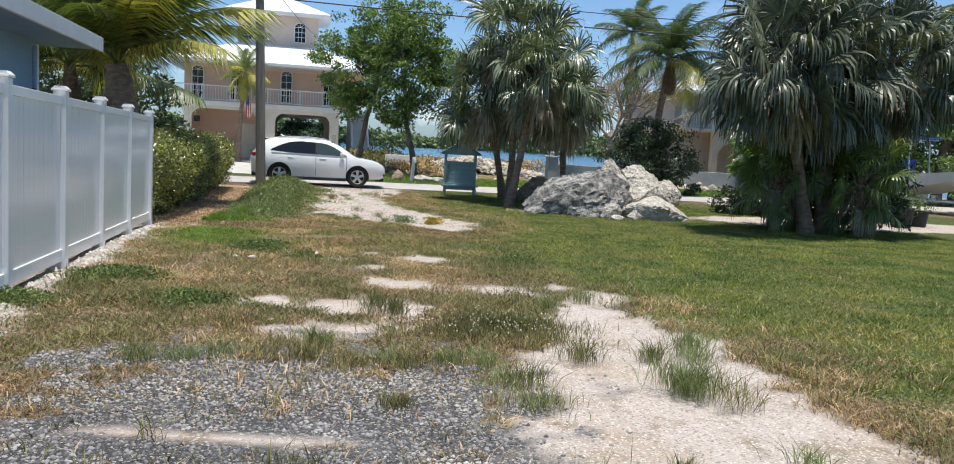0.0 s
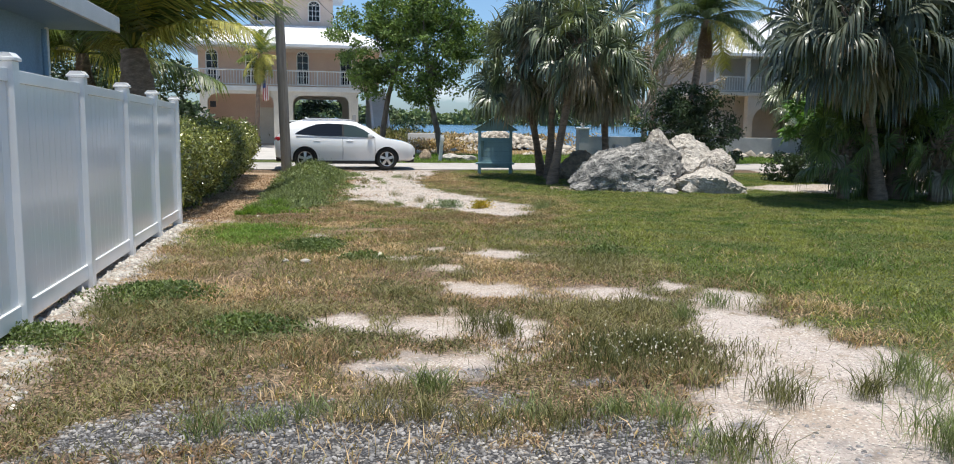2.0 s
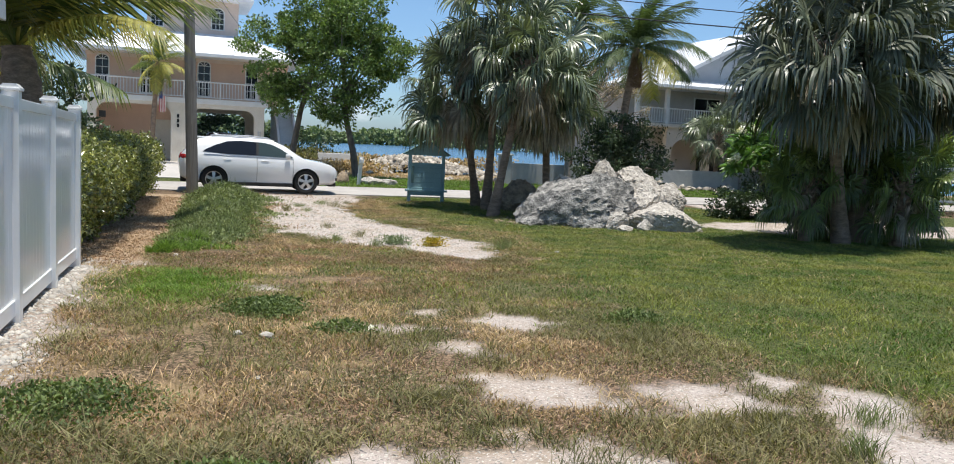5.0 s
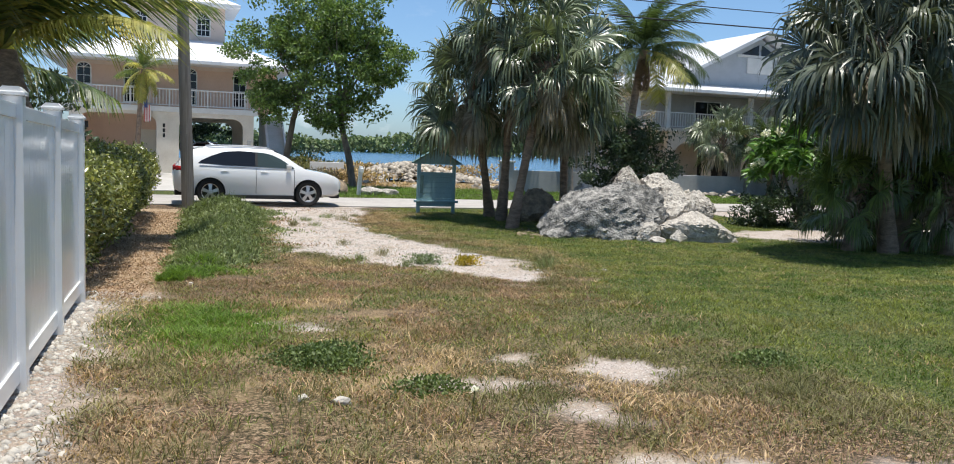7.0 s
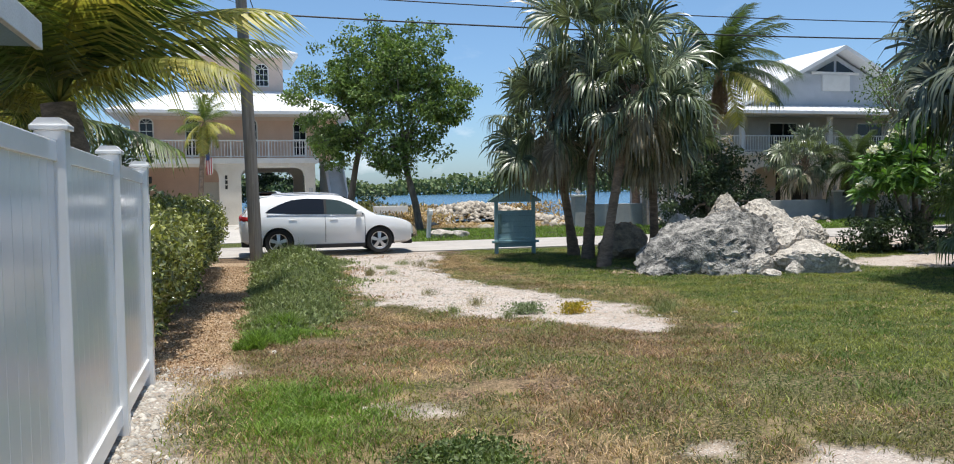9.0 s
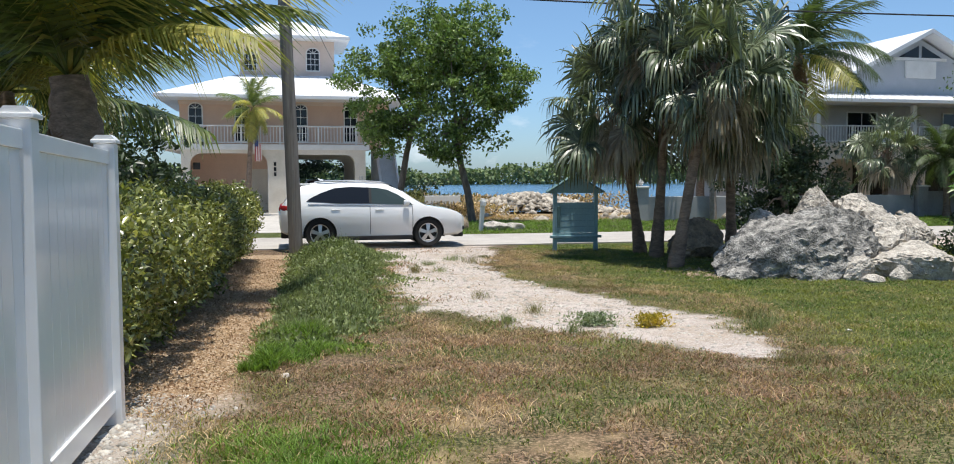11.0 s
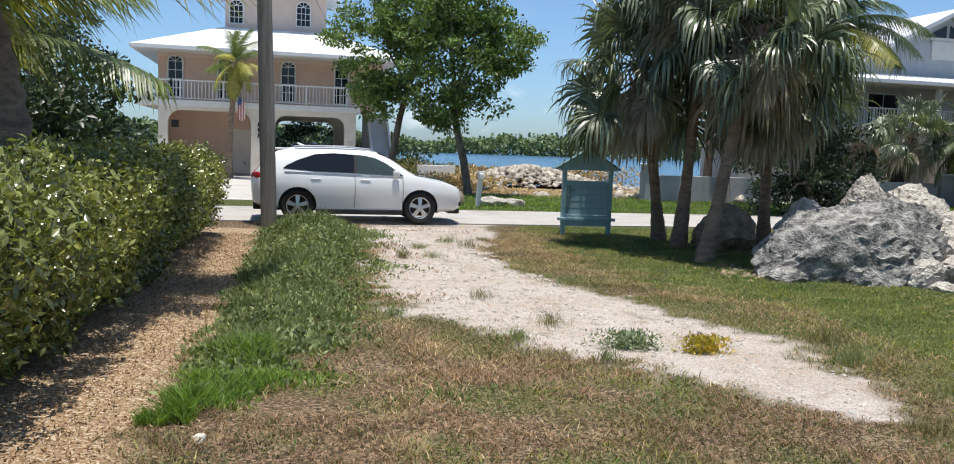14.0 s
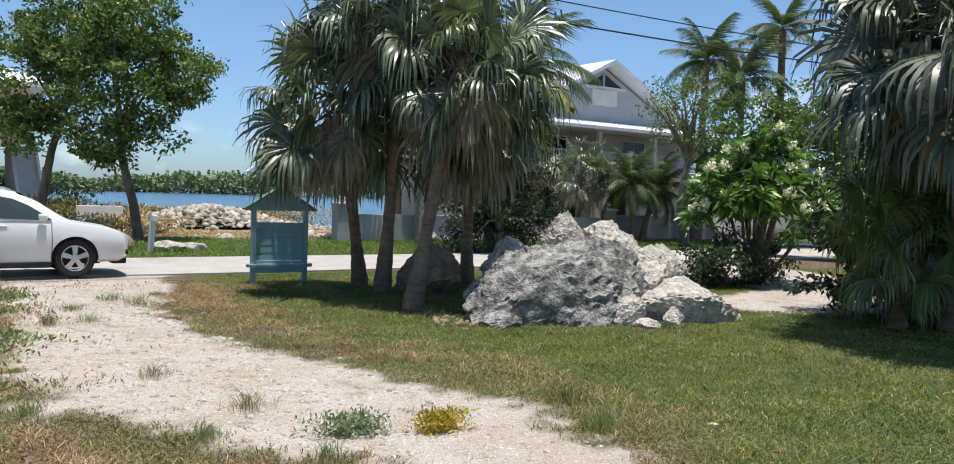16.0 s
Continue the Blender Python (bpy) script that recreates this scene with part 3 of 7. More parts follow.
# ---------------------------------------------------------------- windows and rails shared by the houses
def window_part(parent, x, y, z0, z1, w, arched, cols=3, rows=4, glass=None):
    """A framed window with muntins in a facade that faces -y; x is its middle."""
    win = part("window", boxed(x - w / 2, y, z0, x + w / 2, y + 0.05, z1), glass or M_GLASSDARK, parent)
    bm = bmesh.new()
    t = 0.06
    box(bm, x - w / 2 - t, y - 0.05, z0 - t, x - w / 2, y + 0.02, z1)
    box(bm, x + w / 2, y - 0.05, z0 - t, x + w / 2 + t, y + 0.02, z1)
    box(bm, x - w / 2, y - 0.06, z0 - t, x + w / 2, y + 0.02, z0)
    if arched:
        r = w / 2
        gm = bmesh.new()
        pts = [(x + r * math.cos(a), z1 + 0.8 * r * math.sin(a)) for a in [math.pi * k / 10 for k in range(11)]]
        prism(gm, pts, "y", y, y + 0.05)
        part("fanlight", gm, glass or M_GLASSDARK, win)
        for k in range(10):
            a0, a1 = math.pi * k / 10, math.pi * (k + 1) / 10
            q = [(x + rr * math.cos(a), z1 + 0.8 * rr * math.sin(a)) for rr, a in ((r, a0), (r + t, a0), (r + t, a1), (r, a1))]
            prism(bm, q, "y", y - 0.05, y + 0.02)
        for a in (0.79, 1.57, 2.36):
            tube(bm, [(x, y - 0.015, z1), (x + r * math.cos(a), y - 0.015, z1 + 0.8 * r * math.sin(a))], 0.014, 4)
    else:
        box(bm, x - w / 2 - t, y - 0.05, z1, x + w / 2 + t, y + 0.02, z1 + t)
    for k in range(1, cols):
        xx = x - w / 2 + w * k / cols
        box(bm, xx - 0.013, y - 0.025, z0, xx + 0.013, y - 0.003, z1)
    for k in range(1, rows + (1 if arched else 0)):
        zz = z0 + (z1 - z0) * k / rows
        box(bm, x - w / 2, y - 0.027, zz - 0.015, x + w / 2, y - 0.003, zz + 0.015)
    part("window_frame", bm, M_WHITE, win)
    return win


def railing(parent, p0, p1, z0, h=0.92, step=0.16):
    a, b = Vector(p0), Vector(p1)
    n = max(2, int((b - a).length / step))
    d = (b - a).normalized()
    rail = bmesh.new()
    tube(rail, [(a.x, a.y, z0 + h), (b.x, b.y, z0 + h)], 0.035, 6)
    tube(rail, [(a.x, a.y, z0 + 0.09), (b.x, b.y, z0 + 0.09)], 0.025, 6)
    r = part("railing", rail, M_WHITE, parent)
    bal = boxed(-0.018, -0.018, 0.09, 0.018, 0.018, h).copy()
    me = bpy.data.meshes.new("baluster")
    bal.to_mesh(me)
    me.materials.append(M_WHITE)
    bm = boxed(-0.04, -0.04, 0, 0.04, 0.04, h + 0.04)
    pe = bpy.data.meshes.new("rail_post")
    bm.to_mesh(pe)
    bm.free()
    pe.materials.append(M_WHITE)
    for i in range(n + 1):
        p = a.lerp(b, i / n)
        ob = new("rail_post" if i % 12 == 0 or i == n else "baluster", pe if i % 12 == 0 or i == n else me)
        ob.parent = r
        ob.matrix_basis = Matrix.Translation((p.x, p.y, z0))
    return r


def hip_roof(x0, y0, x1, y1, z0, z1, inset, thick=0.16, ridge=None):
    """A hipped roof: eave rectangle below, smaller rectangle above."""
    bm = bmesh.new()
    ix0, iy0, ix1, iy1 = ridge or (x0 + inset, y0 + inset, x1 - inset, y1 - inset)
    low = [bm.verts.new(p) for p in ((x0, y0, z0 - thick), (x1, y0, z0 - thick), (x1, y1, z0 - thick), (x0, y1, z0 - thick))]
    mid = [bm.verts.new(p) for p in ((x0, y0, z0), (x1, y0, z0), (x1, y1, z0), (x0, y1, z0))]
    top = [bm.verts.new(p) for p in ((ix0, iy0, z1), (ix1, iy0, z1), (ix1, iy1, z1), (ix0, iy1, z1))]
    bm.faces.new(low[::-1])
    bm.faces.new(top)
    for a, b in ((low, mid), (mid, top)):
        for i in range(4):
            j = (i + 1) % 4
            bm.faces.new((a[i], a[j], b[j], b[i]))
    return bm


def seams(roof, x0, y0, x1, z0, z1, ridge):
    """Standing seams on the front slope, each a piece of its own."""
    ix0, iy0, ix1, iy1 = ridge
    for k in range(1, int((x1 - x0) / 0.45)):
        x = x0 + k * 0.45
        run = 1.0
        if x < ix0:
            run = (x - x0) / max(ix0 - x0, 1e-3)
        elif x > ix1:
            run = (x1 - x) / max(x1 - ix1, 1e-3)
        if run > 0.05:
            part("seam", tube(bmesh.new(), [(x, y0, z0 + 0.01), (x, y0 + (iy0 - y0) * run, z0 + (z1 - z0) * run + 0.01)], 0.018, 4), M_ROOF, roof)


def arch_wall(x0, x1, y0, y1, z0, z1, ox0, ox1, oz, r):
    """A wall with one opening that has rounded upper corners."""
    bm = bmesh.new()
    box(bm, x0, y0, z0, ox0, y1, z1)
    box(bm, ox1, y0, z0, x1, y1, z1)
    box(bm, ox0, y0, oz, ox1, y1, z1)
    for cx, sx in ((ox0, 1), (ox1, -1)):
        pts = [(cx, oz)] + [(cx + sx * r * (1 - math.sin(a)), oz - r * (1 - math.cos(a))) for a in [math.pi / 2 * k / 7 for k in range(8)]]
        prism(bm, pts, "y", y0 + 0.002, y1 - 0.002)
    return bm


# ---------------------------------------------------------------- peach stilt house
def build_peach_house():
    h = thing("house", pose(-17.9, 51.9, 0, 0, 0, 12), "three-storey peach stucco stilt house with white metal roof", "house")
    # raised ground floor
    part("arcade", arch_wall(0.75, 5.2, 0.0, 0.35, 0, 3.3, 1.17, 4.93, 3.06, 0.55), M_CREAM, h, "cream stucco arcade")
    part("arcade", arch_wall(5.2, 9.9, 0.003, 0.353, 0, 3.3, 6.05, 9.35, 3.0, 0.5), M_CREAM, h, "cream stucco arcade")
    part("back_arcade", arch_wall(5.5, 9.9, 7.0, 7.3, 0, 3.3, 6.1, 9.3, 2.9, 0.5), M_CREAM, h)
    part("back_wall", boxed(0.9, 3.2, 0, 5.5, 3.4, 3.3), M_PEACH, h)
    part("side_wall", boxed(5.45, 3.4, 0, 5.65, 7.2, 3.3), M_PEACH, h)
    part("side_wall", boxed(0.76, 0.35, 0, 0.95, 3.2, 3.3), M_PEACH, h)
    d = part("door", boxed(3.9, 3.12, 0.05, 4.9, 3.2, 2.3, 0.01), M_CREAM, h, "plain cream garage door")
    part("door_handle", boxed(4.0, 3.08, 1.0, 4.06, 3.12, 1.12), M_ALLOY, d)
    part("wall_plaque", boxed(1.28, 0.42, 2.25, 1.62, 0.47, 2.6, 0.01), M_PLASTIC, h)
    for k in range(3):
        part("number_bar", boxed(5.24, -0.02, 2.42 - k * 0.26, 5.36, 0.0, 2.62 - k * 0.26), M_NUMBER, h)
    part("meter_box", boxed(9.55, -0.1, 1.35, 9.75, 0.0, 1.9, 0.02), M_WALLPALE, h)
    part("slab", boxed(-0.25, -0.05, 3.24, 10.1, 9.0, 3.52, 0.01), M_WHITE, h, "white balcony slab")
    # main storey
    part("wall", boxed(0.55, 1.6, 3.52, 11.3, 8.8, 6.0), M_PEACH, h)
    part("wall_trim", boxed(0.5, 1.57, 5.62, 11.35, 1.6, 5.86), M_TOWER, h)
    for x, ar in ((1.34, True), (3.64, True), (6.65, True), (9.27, True)):
        window_part(h, x, 1.57, 3.75, 5.42, 0.62, ar, 2, 4)
    railing(h, (-0.2, 0.05, 0), (9.9, 0.05, 0), 3.52)
    railing(h, (-0.2, 0.05, 0), (-0.2, 4.0, 0), 3.52)
    rf = part("roof", hip_roof(-0.45, -0.35, 12.2, 9.6, 5.98, 7.45, 3.9, ridge=(3.4, 3.8, 8.8, 7.6)), M_ROOF, h, "white standing-seam metal roof")
    seams(rf, -0.45, -0.35, 12.2, 5.98, 7.45, (3.4, 3.8, 8.8, 7.6))
    # tower storey
    part("tower_wall", boxed(3.5, 4.0, 6.9, 8.6, 8.0, 9.5), M_TOWER, h, "pale pink stucco")
    window_part(h, 7.42, 3.97, 7.78, 8.72, 0.66, True, 3, 3)
    window_part(h, 3.95 + 0.1, 3.97, 7.72, 8.6, 0.62, True, 3, 3)
    for k in range(2):
        part("wall_light", boxed(8.62, 4.6 + k, 8.1, 8.7, 4.75 + k, 8.25, 0.01), M_PLASTIC, h)
    rf = part("tower_roof", hip_roof(2.7, 3.1, 9.4, 8.8, 9.55, 10.7, 2.0, ridge=(5.2, 5.6, 6.9, 6.4)), M_ROOF, h, "white standing-seam metal roof")
    seams(rf, 2.7, 3.1, 9.4, 9.55, 10.7, (5.2, 5.6, 6.9, 6.4))
    # outside stair rising away from the road
    bm = bmesh.new()
    prism(bm, [(1.6, 0), (1.6, 0.35), (5.55, 3.76), (5.75, 3.76), (5.75, 3.3), (1.95, 0)], "x", 12.0, 12.1)
    prism(bm, [(1.6, 0), (6.5, 0), (6.5, 4.4), (5.4, 4.4), (1.6, 1.25)], "x", 10.85, 10.99)
    st = part("stair", bm, M_WHITE, h, "white open-sided stair up to the balcony")
    for k in range(18):
        sp = part("step", boxed(10.99, 1.7 + k * 0.22, k * 0.19, 12.0, 1.95 + k * 0.22, (k + 1) * 0.19 - 0.04), M_WHITE, st)
        part("tread", boxed(10.99, 1.66 + k * 0.22, (k + 1) * 0.19 - 0.04, 12.0, 1.95 + k * 0.22, (k + 1) * 0.19), M_WHITE, sp)
    bm = boxed(12.6, -2.6, 0, 14.4, -2.4, 0.9, 0.02)
    part("garden_wall", bm, M_WHITE, h)
    return h


build_peach_house()


def build_flag():
    m = pose(-17.9, 51.9, 0, 0, 0, 12)
    f = thing("flag", m @ pose(4.55, -0.15, 2.55), "small striped flag hung from the balcony", "flag")
    part("pole", tube(bmesh.new(), [(0.0, 0.1, 0.95), (-0.1, -0.25, 1.75)], 0.015, 6), M_WHITE, f)
    for k in range(6):
        part("stripe", boxed(-0.22 + k * 0.055, -0.02 + 0.01 * (k % 2), 0.1 + 0.03 * (k % 3), -0.167 + k * 0.055, 0.0 + 0.01 * (k % 2), 1.0), M_REDCLOTH if k % 2 == 0 else M_WHITECLOTH, f)
    part("canton", boxed(-0.225, -0.03, 0.85, -0.05, -0.021, 1.4), M_NAVY, f)


build_flag()


# ---------------------------------------------------------------- grey house with gable
def build_gable_house():
    h = thing("house", pose(17.25, 51.65, 0, 0, 0, 12), "grey two-storey house with white metal gable roof and porch", "house")
    part("lower_wall", boxed(-5.0, 1.5, 0, 11.0, 9, 3.3), M_TAUPE, h, "shaded taupe lower wall")
    for i, (a, b) in enumerate(((-2.6, -0.4), (0.0, 2.3), (3.2, 6.0), (6.6, 9.6))):
        part("arch", arch_wall(a - 0.35, b + 0.35, 0.002 * i, 0.4, 0, 3.28, a, b, 2.7, 0.9), M_CREAM, h, "cream arcade")
    # near-black panels on the closed wall paint the shade inside two doorways
    for a, b in ((0.1, 2.2), (3.3, 5.9)):
        part("dark_doorway", boxed(a, 1.44, 0, b, 1.5, 2.4), M_DOORSHADE, h)
    part("slab", boxed(-5.2, -0.1, 3.28, 11.2, 9, 3.48, 0.01), M_CREAM, h)
    part("wall", boxed(-4.8, 1.6, 3.48, 11, 9, 5.6), M_TAUPE, h, "grey-taupe upper wall")
    window_part(h, 0.6, 1.57, 3.55, 5.1, 1.7, False, 2, 1)
    window_part(h, 6.4, 1.57, 3.55, 5.1, 1.7, False, 2, 1)
    for x in (-4.9, -3.0, 2.5, 6.6, 10.9):
        part("column", boxed(x - 0.11, 0, 3.48, x + 0.11, 0.22, 5.4, 0.01), M_WHITE, h)
    railing(h, (-4.9, 0.1, 0), (10.9, 0.1, 0), 3.48, 0.85)
    rf = part("porch_roof", hip_roof(-5.8, -0.6, 11.8, 9.6, 5.62, 6.3, 3, ridge=(-2.5, 2.6, 9.0, 8.0)), M_ROOF, h, "white metal porch roof")
    seams(rf, -5.8, -0.6, 11.8, 5.62, 6.3, (-2.5, 2.6, 9.0, 8.0))
    bm = bmesh.new()
    prism(bm, [(-2.0, 5.7), (10.4, 5.7), (10.4, 5.95), (4.2, 9.05), (-2.0, 5.95)], "y", 1.8, 8.5)
    part("gable_wall", bm, M_GREYBLUE, h, "grey-blue gable")
    bm = bmesh.new()
    prism(bm, [(-3.0, 5.62), (4.2, 9.22), (4.2, 9.44), (-3.2, 5.74)], "y", 0.9, 9.3)
    prism(bm, [(11.4, 5.62), (4.2, 9.221), (4.2, 9.441), (11.6, 5.74)], "y", 0.903, 9.303)
    part("gable_roof", bm, M_ROOF, h, "white metal gable roof")
    bm = bmesh.new()
    prism(bm, [(2.85, 8.05), (4.1, 8.05), (4.1, 8.68)], "y", 1.76, 1.82)
    prism(bm, [(4.3, 8.05), (5.55, 8.05), (4.3, 8.68)], "y", 1.76, 1.82)
    part("gable_window", bm, M_GLASSDARK, h)
    part("gable_trim", boxed(2.6, 1.72, 7.9, 5.8, 1.8, 8.05), M_WHITE, h)
    part("shutter", boxed(3.3, 1.7, 6.98, 5.15, 1.8, 7.88, 0.02), M_WHITE, h, "closed white storm shutter")
    return h


build_gable_house()


def build_garden_wall():
    w = thing("garden_wall", pose(16.5, 51.5, 0, 0, 0, 12), "low grey-white masonry garden wall with finial pillars", "wall", kind="structure")
    part("wall_panel", boxed(-13.5, -4.2, -0.1, -0.2, -4.0, 1.0, 0.02), M_WALLPALE, w)
    part("wall_panel", boxed(0.5, -4.2, -0.1, 9.0, -4.0, 1.15, 0.02), M_WALLPALE, w)
    for x in (-13.4, -6.5, 0.15, 9.0):
        p = part("pillar", boxed(x - 0.26, -4.36, -0.1, x + 0.26, -3.84, 1.35, 0.02), M_WALLPALE, w)
        part("cap", boxed(x - 0.32, -4.42, 1.35, x + 0.32, -3.78, 1.43, 0.02), M_WHITE, p)
        bm = bmesh.new()
        tube(bm, [(x, -4.1, z) for z in (1.43, 1.47, 1.52, 1.58, 1.64, 1.70, 1.80)], [0.10, 0.05, 0.10, 0.13, 0.09, 0.03, 0.005], 12)
        part("finial", bm, M_WALLPALE, p, smooth=True)


build_garden_wall()


# ---------------------------------------------------------------- pale blue house behind the fence
def build_blue_house():
    h = thing("house", pose(-6.25, 15.0, 0, 0, 0, 12), "pale blue single-storey house with a white roof edge", "house")
    part("wall", boxed(-5.0, -14.0, 0, -0.75, -0.9, 3.0), M_BLUEHOUSE, h)
    part("corner_trim", boxed(-0.82, -0.97, 0, -0.72, -0.87, 2.96, 0.005), M_WHITE, h)
    part("downpipe", tube(bmesh.new(), [(-0.66, -1.35, 0.1), (-0.66, -1.35, 2.9)], 0.035, 8), M_BLUEHOUSE, h)
    part("wall_tap", boxed(-0.75, -1.6, 2.2, -0.6, -1.5, 2.28, 0.01), M_PLASTIC, h)
    part("soffit", boxed(-5.6, -14.6, 3.0, 0.0, -0.2, 3.04), M_BLUEHOUSE, h)
    bm = bmesh.new()
    prism(bm, [(-5.6, 3.04), (0.02, 3.04), (0.02, 3.2), (-2.8, 3.7), (-5.6, 3.2)], "y", -14.6, -0.18)
    part("roof", bm, M_ROOF, h, "white roof with thick fascia")
    part("fascia", boxed(0.0, -14.6, 2.98, 0.05, -0.15, 3.2, 0.008), M_WHITE, h)
    w = part("window", boxed(-0.76, -6.5, 1.2, -0.72, -5.2, 2.5), M_GLASSDARK, h)
    bm = bmesh.new()
    for a in (-6.58, -5.2):
        box(bm, -0.75, a, 1.12, -0.66, a + 0.08, 2.58)
    box(bm, -0.75, -6.5, 1.12, -0.66, -5.2, 1.2)
    box(bm, -0.75, -6.5, 2.5, -0.66, -5.2, 2.58)
    part("window_frame", bm, M_WHITE, w)


build_blue_house()


# ---------------------------------------------------------------- car
def build_car(name, m, paint, label):
    """A mid-size SUV: x forward, y to its left, wheels on z = 0."""
    c = thing(name, m, label, "car")
    L = [(-2.38, 0.70, 0.95, 0.95, 0.70), (-2.33, 0.42, 1.05, 1.05, 0.82), (-2.20, 0.36, 1.10, 1.24, 0.89), (-2.02, 0.32, 1.11, 1.46, 0.915), (-1.80, 0.30, 1.115, 1.585, 0.925), (-1.4, 0.27, 1.11, 1.655, 0.935),
         (-0.9, 0.25, 1.09, 1.685, 0.94), (-0.3, 0.25, 1.075, 1.69, 0.94), (0.1, 0.25, 1.065, 1.665, 0.94), (0.45, 0.25, 1.055, 1.58, 0.94), (0.8, 0.25, 1.045, 1.40, 0.94), (1.1, 0.25, 1.035, 1.20, 0.94), (1.33, 0.26, 1.02, 1.065, 0.935),
         (1.6, 0.27, 0.985, 1.02, 0.93), (1.95, 0.29, 0.92, 0.965, 0.91), (2.15, 0.30, 0.86, 0.90, 0.87), (2.28, 0.33, 0.79, 0.82, 0.79), (2.37, 0.42, 0.70, 0.72, 0.62), (2.40, 0.50, 0.62, 0.62, 0.45)]
    dense = []
    for i in range(len(L) - 1):
        for k in range(3):
            f = k / 3
            dense.append(tuple(a + (b - a) * f for a, b in zip(L[i], L[i + 1])))
    dense.append(L[-1])

    def section(st):
        x, zs, zb, zt, hw = st
        pts = [(0.0, zs), (hw * 0.86, zs), (hw * 0.955, zs + 0.06), (hw * 0.985, zs + (zb - zs) * 0.35), (hw, zs + (zb - zs) * 0.62), (hw * 0.985, zs + (zb - zs) * 0.85), (hw * 0.955, zb)]
        up = max(zt - zb, 0.0)
        k = min(up / 0.55, 1.0)
        inner = hw * (0.955 - 0.23 * k)
        pts += [(hw * 0.955 - (hw * 0.955 - inner) * 0.5, zb + up * 0.46), (inner + 0.01 * k, zb + up * 0.84), (inner - 0.08 * k - 0.10 * (1 - k), zb + up * 0.965), (hw * 0.35, zt + 0.012), (0.0, zt + 0.018)]
        return pts

    bm = bmesh.new()
    rings = []
    for st in dense:
        half = section(st)
        ring = [(y, z) for y, z in half] + [(-y, z) for y, z in half[-2:0:-1]]
        rings.append([bm.verts.new((st[0], y, z)) for y, z in ring])
    for a, b in zip(rings, rings[1:]):
        n = len(a)
        for i in range(n):
            bm.faces.new((a[i], a[(i + 1) % n], b[(i + 1) % n], b[i]))
    bm.faces.new(rings[0])
    bm.faces.new(rings[-1][::-1])
    bmesh.ops.recalc_face_normals(bm, faces=bm.faces)
    body = part("body", bm, paint, c, smooth=True)
    # wheel arches cut through the sides
    cm = bmesh.new()
    for x in (1.37, -1.37):
        bmesh.ops.create_cone(cm, cap_ends=True, segments=40, radius1=0.415, radius2=0.415, depth=3.0, matrix=Matrix.Translation((x, 0, 0.37)) @ Matrix.Rotation(math.pi / 2, 4, "X"))
    cut = part("cut", cm, M_PLASTIC)
    cut.matrix_basis = m
    mod = body.modifiers.new("arches", "BOOLEAN")
    mod.object, mod.operation, mod.solver = cut, "DIFFERENCE", "EXACT"
    dg = bpy.context.evaluated_depsgraph_get()
    dg.update()
    me = bpy.data.meshes.new_from_object(body.evaluated_get(dg))
    body.modifiers.clear()
    body.data = me
    bpy.data.objects.remove(cut)
    me.set_sharp_from_angle(angle=radians(38))
    part("wheel_well", boxed(-1.82, -0.80, 0.26, 1.82, 0.80, 0.80), M_PLASTIC, c)
    for s in (-1, 1):
        # cladding along the sill
        bmc = bmesh.new()
        box(bmc, -0.97, s * 0.80, 0.20, 0.97, s * 0.935, 0.31, 0.02)
        part("sill", bmc, M_PLASTIC, c)

        def glass(pts, material, nm):
            # points x, z on the side, laid just proud of the body
            g = bmesh.new()
            vs = []
            for x, z in pts:
                st = next(((tuple(p + (q - p) * ((x - a[0]) / (b[0] - a[0])) for p, q in zip(a, b))) for a, b in zip(L, L[1:]) if a[0] <= x <= b[0]), L[0])
                half = section(st)[6:10]
                y = half[0][0]
                for (y0, z0), (y1, z1) in zip(half, half[1:]):
                    if z0 <= z <= z1 + 1e-6:
                        y = y0 + (y1 - y0) * (z - z0) / max(z1 - z0, 1e-6)
                vs.append(g.verts.new((x, s * (y + 0.012), z)))
            mid = sum((v.co for v in vs), Vector()) / len(vs)
            mv = g.verts.new(mid + Vector((0, s * 0.006, 0)))
            for i in range(len(vs)):
                f = (vs[i], vs[(i + 1) % len(vs)], mv)
                g.faces.new(f if s < 0 else f[::-1])
            return part(nm, g, material, c)

        glass([(-1.70, 1.185), (-0.98, 1.135), (-0.14, 1.12), (-0.14, 1.30), (-0.14, 1.53), (-0.6, 1.55), (-1.0, 1.515), (-1.35, 1.39), (-1.62, 1.255)], M_GLASSDARK, "rear_window")
        glass([(-0.07, 1.118), (0.3, 1.105), (0.98, 1.085), (0.84, 1.19), (0.58, 1.36), (0.32, 1.475), (0.1, 1.515), (-0.07, 1.527)], M_GLASSGREEN, "front_window")
        glass([(-0.14, 1.12), (-0.07, 1.118), (-0.07, 1.527), (-0.14, 1.53)], M_PLASTIC, "pillar")
        part("window_trim", tube(bmesh.new(), [(-1.66, s * 0.893, 1.118), (-0.9, s * 0.899, 1.10), (0.0, s * 0.899, 1.083), (0.95, s * 0.894, 1.062)], 0.012, 6), M_ALLOY, c)
        for x in (-0.98, 0.12):
            part("door_handle", boxed(x - 0.11, s * 0.915, 0.957, x + 0.11, s * 0.937, 0.983, 0.008), paint, c)
